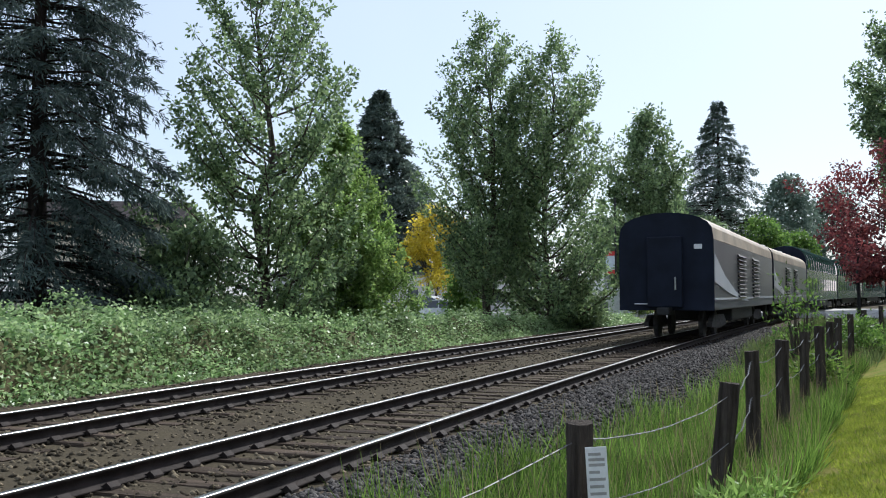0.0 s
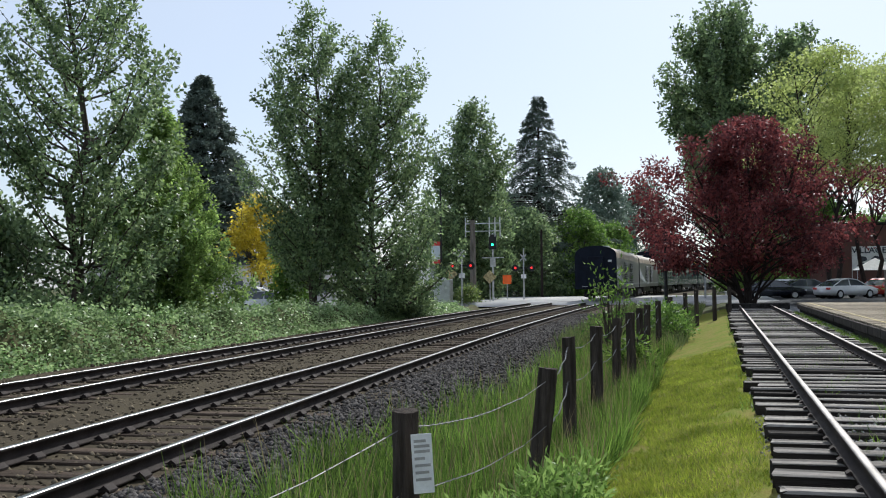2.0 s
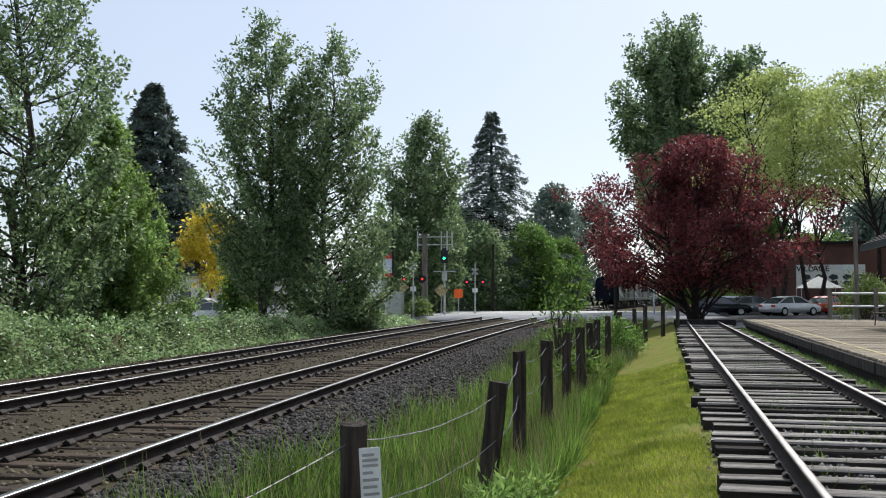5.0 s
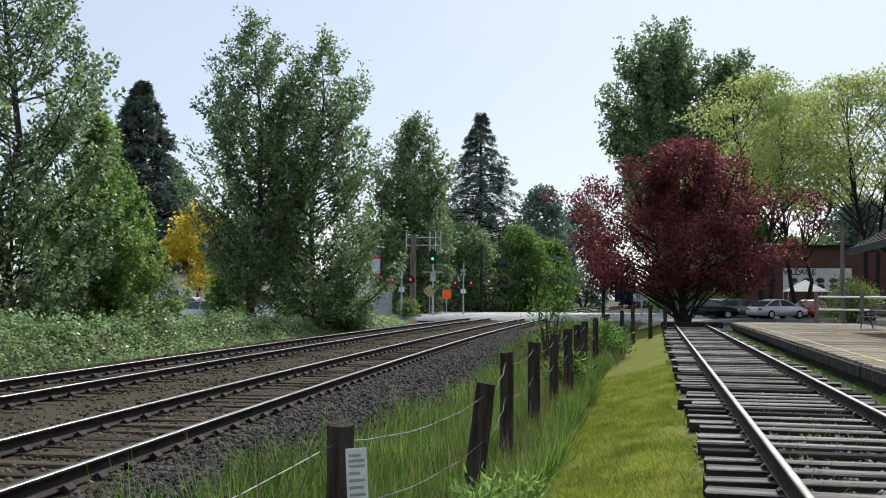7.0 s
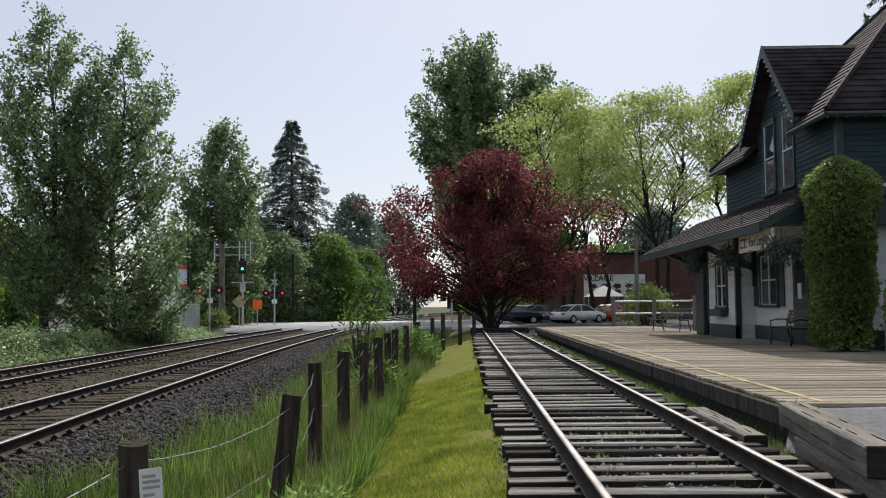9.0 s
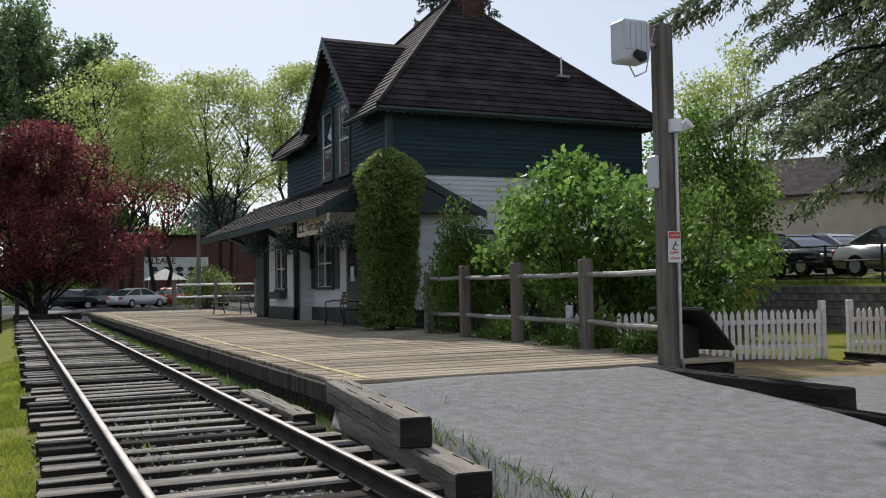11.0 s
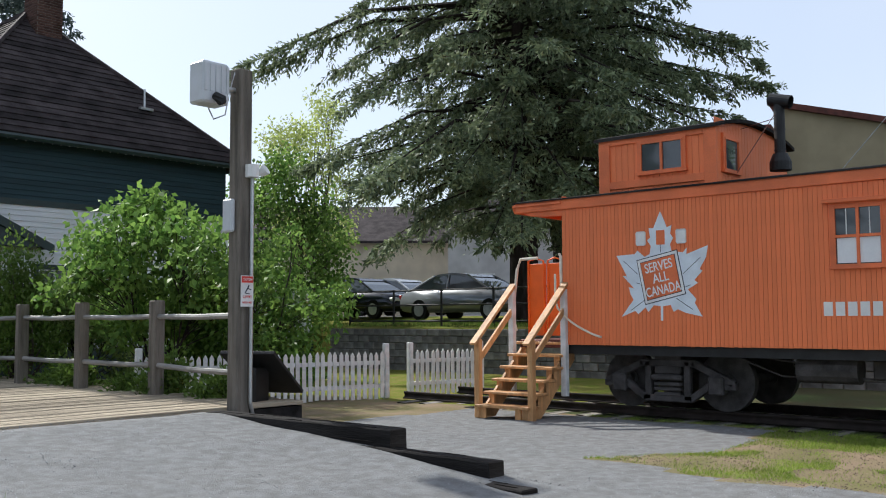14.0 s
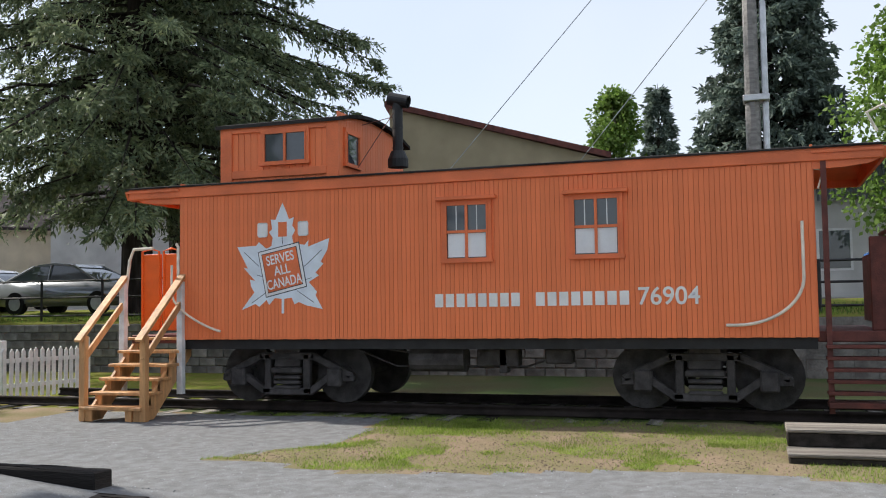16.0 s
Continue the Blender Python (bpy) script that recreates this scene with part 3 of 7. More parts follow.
def broadleaf(label, x, y, height, radius, leaf, rng, clumps=260, per=60, size=0.16, base=0.18, clump_r=0.55, shape="oval", stems=1, bark=None, squash=1.0, category="tree", name="tree", ratio=0.62, trunk_r=None, z=None, lean=(0, 0), uneven=0.42, flat=0.75, shell=0.12, every=1):
    """A tapered trunk with limbs reaching every clump of leaves, inside an uneven outline."""
    z0 = ground_z(x, y) if z is None else z
    tr = thing(name, label, category, pose(x, y, z0 - 0.05))
    bark = bark or M_BARK
    tr_r = trunk_r or max(0.05, height * 0.014)
    bm = fresh()
    tops = []
    for s in range(stems):
        a = 6.283 * s / max(1, stems) + rng.uniform(0, 1)
        spread = 0.0 if stems == 1 else radius * 0.42
        top = np.array([math.cos(a) * spread + lean[0], math.sin(a) * spread + lean[1], height * (0.95 if s == 0 else rng.uniform(0.78, 0.94))])
        pts = limb_path((math.cos(a) * tr_r * (stems > 1) * 1.2, math.sin(a) * tr_r * (stems > 1) * 1.2, 0), top, 0.0, rng, 7)
        r0 = tr_r if stems == 1 else tr_r * 0.7
        tube(bm, pts, [r0 * (1.25 - 0.25 * min(1, k * 3)) * (1 - 0.93 * k / 6) for k in range(7)], 8)
        tops.append(pts)
    part("trunk", bm, bark, tr)
    bm = fresh()
    # clumps
    C, Rr = [], []
    tries = 0
    while len(C) < clumps and tries < clumps * 30:
        tries += 1
        t = rng.uniform(base, 1.0)
        q = (t - base) / (1 - base)
        if shape == "oval":
            prof = math.sin(math.pi * min(1, (q * 0.86 + 0.1))) ** 0.7
        elif shape == "dome":
            prof = math.sqrt(max(0, 1 - q ** 2.2)) * min(1, 0.6 + 2 * q)
        else:
            prof = (1 - q) ** 0.8
        a = rng.uniform(0, 6.283)
        wob = 0.78 + uneven * noise.noise((math.cos(a) * 1.6 + x, math.sin(a) * 1.6 + y, t * 4.5))
        rad = radius * prof * wob * math.sqrt(rng.uniform(shell, 1.0))
        p = np.array([math.cos(a) * rad + lean[0] * t, math.sin(a) * rad * squash + lean[1] * t, height * t])
        if noise.noise((p[0] * 0.45 + x, p[1] * 0.45, p[2] * 0.45 + 7)) < -0.14:
            continue
        C.append(p)
    for p in C[::every]:
        st = tops[min(range(len(tops)), key=lambda i: np.linalg.norm(tops[i][4][:2] - p[:2]))]
        f = np.clip(p[2] / height - rng.uniform(0.08, 0.25), 0.04, 0.9) * 6
        i = int(f)
        a = st[i] + (st[min(i + 1, 6)] - st[i]) * (f - i)
        rr = max(0.012, tr_r * 0.28 * (1 - p[2] / height * 0.7)) * (1.0 if every == 1 else 1.5)
        tube(bm, limb_path(a, p, 0.06 * np.linalg.norm(p - a), rng, 3), [rr, rr * 0.6, 0.006], 4, False)
    tagged(part("branchwork", bm, bark, tr), kind="stuff")
    C = np.array(C)
    n = len(C) * per
    base_c = np.repeat(C, per, 0)
    off = rng.normal(size=(n, 3))
    off *= (clump_r * 1.5 * rng.uniform(0.1, 1, (n, 1)) ** 0.5) / np.linalg.norm(off, axis=1, keepdims=True)
    off *= np.array([0.9, 0.9, flat])
    cen = base_c + off
    along = off * 0.8 + rng.normal(size=(n, 3)) * 0.5 + np.array([0, 0, -0.35])
    leaf_mesh("crown", cen, along, size, ratio, leaf, tr, rng)
    return tr


def conifer(label, x, y, height, radius, leaf, rng, whorls=34, arms=9, per=46, size=0.3, base=0.06, droop=0.25, z=None, ragged=0.25, power=0.85, ratio=0.32, extra=(), bark=None, category="conifer", hang=1.0):
    """A straight trunk with drooping branches in whorls, each dressed with hanging needle sprays."""
    z0 = ground_z(x, y) if z is None else z
    tr = thing("conifer", label, category, pose(x, y, z0 - 0.05))
    bm = fresh()
    tube(bm, [(0, 0, 0), (0.02, 0, height * 0.3), (0, 0.03, height * 0.7), (0, 0, height)], [height * 0.019, height * 0.014, height * 0.007, 0.01], 9)
    part("trunk", bm, bark or M_BARKDARK, tr)
    bm = fresh()
    cen, along = [], []
    arms_list = []
    for w in range(whorls):
        t = base + (1 - base) * (w / whorls) ** 0.92
        for k in range(arms):
            q = (t - base) / (1 - base)
            L = radius * (1 - q) ** power * (1 + rng.uniform(-ragged, ragged)) * min(1.0, 0.72 + q * 3) + 0.1
            a = rng.uniform(0, 6.283)
            arms_list.append((t * height + rng.uniform(-0.014, 0.014) * height, a, L, droop * rng.uniform(0.4, 1.5)))
    arms_list += list(extra)
    for h0, a, L, dr in arms_list:
        root = np.array([0, 0, h0])
        tip = np.array([math.cos(a) * L, math.sin(a) * L, h0 - dr * L + rng.uniform(-0.1, 0.1) * L])
        mid = (root + tip) / 2 + np.array([0, 0, 0.10 * L])
        rr = 0.006 + 0.011 * L
        tube(bm, [root, mid, tip], [rr, rr * 0.6, 0.005], 4, False)
        twigs = max(4, int(per * (0.25 + L / radius) * (2.2 if L > 7 else 1) / 12))
        s = np.sqrt(rng.uniform(0.03, 1, twigs))[:, None]
        p = np.where(s < 0.5, root + (mid - root) * (s * 2), mid + (tip - mid) * (s * 2 - 1))
        out = (tip - mid) / max(1e-6, np.linalg.norm(tip - mid))
        side = np.array([-math.sin(a), math.cos(a), 0])
        sg = np.where(rng.random((twigs, 1)) < 0.5, -1.0, 1.0)
        d = out * rng.uniform(0.2, 1.0, (twigs, 1)) + side * sg * rng.uniform(0.2, 1.1, (twigs, 1)) + np.array([0, 0, -1]) * rng.uniform(-0.1, 0.9, (twigs, 1)) * hang
        d /= np.linalg.norm(d, axis=1, keepdims=True)
        tl = (0.2 * min(L, 5.0) * (1.25 - s) + size * 0.9) * rng.uniform(0.6, 1.25, (twigs, 1))
        for j in range(12):
            f = (j + 0.5) / 12
            q = p + d * tl * f - np.array([0, 0, 1]) * tl * 0.22 * f * f * hang + rng.normal(size=(twigs, 3)) * size * 0.12
            sw = np.cross(d, rng.normal(size=(twigs, 3)))
            cen.append(q)
            along.append(d + sw * (0.75 if j % 2 else -0.75) + np.array([0, 0, -0.25 * hang]))
    tagged(part("branchwork", bm, bark or M_BARKDARK, tr), kind="stuff")
    leaf_mesh("crown", np.concatenate(cen), np.concatenate(along), size, ratio, leaf, tr, rng)
    return tr


def leafy(label, x, y, height, radius, leaf, rng, profile, branches=90, base=0.06, rise=0.75, size=0.2, per=26, spread=0.42, ratio=0.6, z=None, stem_r=None, bark=None, open_=0.0, lean=(0, 0)):
    """A single-stemmed tree: ascending branches, each carrying sprays of leaves out to its tip."""
    z0 = ground_z(x, y) if z is None else z
    tr = thing("tree", label, "tree", pose(x, y, z0 - 0.05))
    bark = bark or M_BARK
    r0 = stem_r or height * 0.014
    stem = limb_path((0, 0, 0), (lean[0], lean[1], height * 0.97), 0.0, rng, 7)
    bm = fresh()
    tube(bm, stem, [r0 * (1.15 if k == 0 else 1.0) * (1 - 0.95 * k / 6) for k in range(7)], 8)
    part("trunk", bm, bark, tr)
    bm = fresh()
    qs, rs = [p[0] for p in profile], [p[1] for p in profile]
    cen, along = [], []
    for k in range(branches):
        q = (k + rng.uniform(0, 1)) / branches
        t = base + (1 - base) * q
        a = k * 2.399 + rng.uniform(-0.5, 0.5)
        L = radius * float(np.interp(q, qs, rs)) * (1 + 0.55 * noise.noise((math.cos(a) * 1.5 + x, math.sin(a) * 1.5 + y, t * 5))) * rng.uniform(0.8, 1.12)
        up = rise * L * rng.uniform(0.7, 1.3)
        h1 = min(height * t, height * 1.0)
        h0 = max(height * 0.05, h1 - up)
        f = min(5.99, h0 / height * 6)
        root = stem[int(f)] + (stem[int(f) + 1] - stem[int(f)]) * (f - int(f))
        tip = np.array([root[0] + math.cos(a) * L, root[1] + math.sin(a) * L, h1])
        path = limb_path(root, tip, -0.16 * L, rng, 4)
        rr = max(0.014, 0.016 * L)
        tube(bm, path, [rr, rr * 0.7, rr * 0.45, 0.005], 4, False)
        nodes = max(3, int(L / spread * 1.6))
        for j in range(nodes):
            s_ = 0.22 + 0.8 * (j + rng.uniform(0, 1)) / nodes
            if rng.uniform(0, 1) < open_ * (1.2 - s_):
                continue
            f = min(2.99, s_ * 3)
            p = path[int(f)] + (path[int(f) + 1] - path[int(f)]) * (f - int(f))
            p = p + rng.normal(size=3) * spread * 0.45 * (1.1 - 0.7 * s_)
            way = path[int(f) + 1] - path[int(f)]
            way = way / np.linalg.norm(way) * 0.7 + np.array([0, 0, 0.35 * rise]) + rng.normal(size=3) * 0.45
            way /= np.linalg.norm(way)
            m = int(per * rng.uniform(0.5, 1.4))
            along_twig = rng.uniform(-0.25, 1.0, (m, 1)) * spread * rng.uniform(1.0, 2.1)
            off = rng.normal(size=(m, 3)) * spread * 0.24
            cen.append(p + way * along_twig + off)
            along.append(off * 1.6 + way * spread * 0.25 + rng.normal(size=(m, 3)) * spread * 0.35 + np.array([0, 0, -0.1 * spread]))
    tagged(part("branchwork", bm, bark, tr), kind="stuff")
    leaf_mesh("crown", np.concatenate(cen), np.concatenate(along), size, ratio, leaf, tr, rng)
    return tr


COLUMN = ((0, 0.75), (0.12, 1.0), (0.55, 0.95), (0.78, 0.7), (0.93, 0.4), (1, 0.12))
CONE = ((0, 0.9), (0.15, 1.0), (0.5, 0.68), (0.8, 0.32), (1, 0.05))
CROWN = ((0, 0.5), (0.25, 1.0), (0.6, 0.97), (0.85, 0.7), (1, 0.25))
rng1 = np.random.default_rng(5)
# beyond the tracks
leafy("tall open cottonwood with glossy dark green leaves", -19.4, 25.4, 13.9, 3.5, L_POPLAR, rng1, COLUMN, 120, 0.08, 0.8, 0.16, 30, 0.32, open_=0.5)
leafy("bushy bright green tree beside the cottonwood", -18.9, 29.6, 7.9, 2.4, L_COTTON, rng1, CONE, 150, 0.04, 0.5, 0.125, 56, 0.3)
leafy("large dense cottonwood with upright limbs and dark leaves", -19.5, 44.0, 15.8, 2.9, L_POPLAR, rng1, COLUMN, 125, 0.2, 0.95, 0.19, 36, 0.42, open_=0.45)
leafy("broad dense cottonwood with upright limbs and dark leaves", -16.6, 45.4, 15.0, 3.3, L_POPLAR, rng1, COLUMN, 135, 0.08, 0.95, 0.19, 36, 0.42, open_=0.45)
conifer("large dark spruce with drooping branches", -21.6, 18.3, 17.0, 3.7, L_SPRUCE, rng1, 44, 11, 250, 0.2, 0.01, 0.26, power=0.55, ragged=0.4, ratio=0.2)
conifer("narrow dark sequoia spire", -48.2, 82.5, 22.4, 8.6, L_FIRDARK, rng1, 56, 12, 150, 0.4, 0.02, 0.05, ragged=0.15, power=0.85, ratio=0.36, hang=0.4)
leafy("mid-height cottonwood behind the crossing", -21.2, 82.5, 17.8, 4.0, L_POPLAR, rng1, ((0, 0.8), (0.4, 1), (0.7, 0.72), (0.9, 0.42), (1, 0.1)), 130, 0.05, 0.6, 0.3, 42, 0.6)
conifer("dark spruce with a pointed top", -19.7, 108, 23.5, 9.0, L_FIRDARK, rng1, 40, 10, 210, 0.34, 0.05, 0.15, power=0.95, ratio=0.24, ragged=0.35, hang=0.6)
# the purple plum and the trees behind it
broadleaf("broad purple-leaved plum tree with several stems", 1.6, 58.0, 10.6, 8.0, L_RED, rng1, 560, 70, 0.2, 0.2, 0.5, "dome", 4, M_BARKDARK, trunk_r=0.22, uneven=0.8, shell=0.12, every=5)
leafy("very tall dark green poplar", 1.2, 100.0, 29.4, 5.3, L_POPLAR, rng1, CROWN, 150, 0.25, 0.7, 0.4, 50, 0.85)
leafy("tall dark green poplar", 7.6, 102.0, 26.6, 4.6, L_POPLAR, rng1, CROWN, 130, 0.3, 0.7, 0.4, 50, 0.85)
for tx, ty, th, tw in ((8.0, 75, 18.4, 8.2), (14.6, 72, 17.6, 8.0), (21.0, 71, 17.0, 7.6), (27.5, 74, 17.0, 7.2), (11.5, 82, 18.2, 7.5)):
    broadleaf("light green honey locust with open dark limbs", tx, ty, th, tw, L_LIME, rng1, 270, 48, 0.23, 0.48, 0.85, "dome", 2, M_BARKDARK, trunk_r=0.26, flat=0.4, uneven=0.5, shell=0.05, every=4)


# ---- the platform ----
PLAT_Z, PLAT_X, PLAT_Y0, PLAT_Y1 = 0.35, 3.45, 10.15, 47.0


def lettering(text, size, material, parent, m, name="lettering", label="", thick=0.003, squeeze=1.0):
    cu = bpy.data.curves.new(name, "FONT")
    cu.body, cu.size, cu.extrude, cu.align_x, cu.align_y, cu.offset = text, size, thick, "CENTER", "CENTER", size * 0.012
    tmp = new("tmp_text", cu)
    me = bpy.data.meshes.new_from_object(tmp.evaluated_get(bpy.context.evaluated_depsgraph_get()))
    bpy.data.objects.remove(tmp)
    me.materials.clear()
    me.materials.append(material)
    ob = new(name, me)
    if parent is not None:
        ob.parent = parent
    ob.matrix_basis = m @ Matrix.Diagonal((squeeze, 1, 1, 1))
    return tagged(ob, label) if label else ob


def facing_left(x, y, z, spin=0.0):
    """A pose whose local x runs along -y and whose front looks along -x."""
    return Matrix.Translation((x, y, z)) @ Matrix(((0, 0, -1, 0), (-1, 0, 0, 0), (0, 1, 0, 0), (0, 0, 0, 1))) @ pose(0, 0, 0, 0, 0, spin)


def facing_back(x, y, z, spin=0.0):
    """Front looks along -y."""
    return Matrix.Translation((x, y, z)) @ pose(0, 0, 0, 90) @ pose(0, 0, 0, 0, 0, spin)


def platform():
    pf = thing("station_platform", "long wooden station platform of sun-bleached planks", "platform")
    bm = fresh()
    box(bm, PLAT_X + 0.1, 8.95, PLAT_Y0 + 0.05, PLAT_Y1, -0.1, PLAT_Z - 0.07)
    part("frame", bm, M_TIMBERTAR, pf, "dark timber substructure")
    r = random.Random(4)
    wide = 0.185
    planks = []
    for k in range(3):
        bm = fresh()
        box(bm, 0.0, 8.95 - PLAT_X + 0.03 * k, 0.007, wide - 0.007, -0.05, 0, 0.008)
        planks.append(mesh(bm, "plank", M_DECK))
    y = PLAT_Y0
    while y < PLAT_Y1 - 0.2:
        ob = part("plank", planks[r.randrange(3)], None, pf)
        ob.matrix_basis = pose(PLAT_X - r.uniform(0.0, 0.03), y, PLAT_Z + r.uniform(-0.008, 0.005), r.uniform(-0.7, 0.7), 0, r.uniform(-0.06, 0.06))
        y += wide
    # edge: dark fascia timbers over a slatted skirt
    fas = []
    for s in range(3):
        bm = fresh()
        box(bm, -0.07, 0.03, 0.005, 1.795, -0.21, 0, 0.012)
        for v in bm.verts:
            v.co.x += 0.012 * noise.noise((v.co.y * 3, s * 5, v.co.z * 9))
        fas.append(mesh(bm, "fascia", M_FASCIA))
    for i in range(20):
        ob = part("fascia", fas[i % 3], None, pf)
        ob.matrix_basis = pose(PLAT_X + r.uniform(-0.012, 0.012), PLAT_Y0 + i * 1.8, PLAT_Z - 0.055)
    bm = fresh()
    box(bm, -0.02, 0.015, -0.022, 0.022, -0.3, 0.0)
    sl = mesh(bm, "slat", M_FASCIA)
    y = PLAT_Y0 + 0.05
    for i in range(230):
        ob = part("slat", sl, None, pf)
        ob.matrix_basis = pose(PLAT_X + 0.0, y + r.uniform(-0.008, 0.008), 0.085 + r.uniform(-0.01, 0.01))
        y += 0.075
    bm = fresh()
    box(bm, PLAT_X + 0.32, PLAT_X + 0.40, PLAT_Y0 + 0.1, PLAT_Y1 - 1, PLAT_Z - 0.02, PLAT_Z + 0.008)
    part("yellow_line", bm, M_YELLOWLINE, pf, "faded yellow safety line along the edge")


platform()


def timber(name, label, a, b, w, h, material, seed_=0):
    """A squared old timber from a to b (top middle line), with worn edges."""
    a, b = Vector(a), Vector(b)
    L = (b - a).length
    bm = fresh()
    box(bm, -w / 2, w / 2, 0, L, -h, 0)
    bmesh.ops.bevel(bm, geom=[e for e in bm.edges], offset=0.012, segments=1, affect="EDGES")
    bmesh.ops.subdivide_edges(bm, edges=[e for e in bm.edges if e.calc_length() > L * 0.9], cuts=26)
    for v in bm.verts:
        v.co += Vector([0.009 * noise.noise((v.co.x * 7 + seed_, v.co.y * 5.2, v.co.z * 7 + i * 9)) for i in range(3)])
    # drying checks along the top and the face
    checks = []
    for k in range(7):
        cx, cy, cl = 0.38 * w * math.sin(k * 2.4 + seed_), L * (0.08 + 0.12 * k), 0.25 + 0.2 * math.sin(k * 1.7 + seed_) ** 2
        cz = -h * (0.3 + 0.4 * math.sin(k * 3.1 + seed_) ** 2)
        for x0, x1, z0, z1 in ((cx - 0.004, cx + 0.004, -0.05, 0.0065), (-w / 2 - 0.011, -w / 2 + 0.02, cz - 0.004, cz + 0.004)):
            ck = fresh()
            box(ck, x0, x1, cy, min(L - 0.03, cy + cl), z0, z1)
            checks.append(ck)
    me = mesh(bm, name, [material, M_TIESIDE])
    # end faces take the same colour with shade painted in
    me.polygons.foreach_set("material_index", [1 if abs(p.normal.y) > 0.7 or p.area < 0.0 else 0 for p in me.polygons])
    ob = part(name, me, None)
    for ck in checks:
        part("crack", ck, M_TIESIDE, ob)
    yaw = math.atan2(-(b - a).x, (b - a).y)
    ob.matrix_basis = Matrix.Translation(a) @ Matrix.Rotation(yaw, 4, "Z") @ Matrix.Rotation(math.asin((b - a).z / L), 4, "X")
    return tagged(ob, label, "timber", group="retaining timbers")


timber("retaining_timber", "weathered squared retaining timber, cracked at its end", (3.02, 7.0, 0.37), (3.42, 10.1, 0.37), 0.27, 0.23, M_TIMBER, 1)
timber("retaining_timber", "lower weathered retaining timber beside the siding", (3.02, 5.98, 0.13), (3.3, 9.3, 0.13), 0.27, 0.25, M_TIMBER, 2)
timber("retaining_timber", "short grey timber lying against the platform skirt", (2.98, 9.9, 0.06), (3.02, 12.6, 0.06), 0.24, 0.2, M_TIMBER, 3)
timber("retaining_timber", "tarred retaining timber along the gravel ramp", (7.26, 6.76, 0.36), (7.3, 9.9, 0.35), 0.23, 0.25, M_TIMBERTAR, 4)
timber("retaining_timber", "lower tarred timber stepping down beside the gravel", (7.08, 5.4, 0.19), (7.2, 7.6, 0.18), 0.22, 0.24, M_TIMBERTAR, 5)
timber("retaining_timber", "lowest tarred timber of the gravel ramp", (6.78, 4.82, 0.05), (7.0, 6.4, 0.03), 0.2, 0.2, M_TIMBERTAR, 6)


# ---- the station house ----
def courses(pf, lower, upper, n, thick=0.035, name="shingle_course"):
    """Roof courses between a lower edge (two points) and an upper edge, each lapping the next."""
    (a, b), (c, d) = [Vector(p) for p in lower], [Vector(p) for p in upper]
    nrm = (b - a).cross(c - a)
    if nrm.length < 1e-6:
        nrm = (b - a).cross(d - a)
    nrm.normalize()
    if nrm.z < 0:
        nrm = -nrm
    for i in range(n):
        t0, t1 = i / n, min(1.0, (i + 1.12) / n)
        p = [a.lerp(c, t0) + nrm * thick, b.lerp(d, t0) + nrm * thick, b.lerp(d, t1) + nrm * 0.006, a.lerp(c, t1) + nrm * 0.006]
        if (p[3] - p[2]).length < 0.02:
            p = p[:3]
        bm = fresh()
        slab(bm, p, thick)
        part(name, bm, M_SHINGLE, pf)


def boards(pf, plane, at, u0, u1, z0, z1, pitch, material, cut=None):
    """Lapped horizontal boards on a wall. plane 'x': wall at x = at facing -x, u along y; 'y': at y = at facing -y, u along x."""
    n = max(1, round((z1 - z0) / pitch))
    pitch = (z1 - z0) / n
    for i in range(n):
        z = z0 + i * pitch
        spans = [(u0, u1)]
        for c0, c1, d0, d1 in cut or ():
            if z + pitch > d0 + 0.01 and z < d1 - 0.01:
                spans = [s for a, b in spans for s in ((a, min(b, c0)), (max(a, c1), b)) if s[1] - s[0] > 0.03]
        for a, b in spans:
            bm = fresh()
            prof = [(0.0, z), (-0.028, z), (-0.008, z + pitch), (0.0, z + pitch)]
            if plane == "x":
                prism(bm, [(at + o, w) for o, w in prof], "y", a, b)
            else:
                prism(bm, [(at + o, w) for o, w in prof], "x", a, b)
            part("board", bm, material, pf)


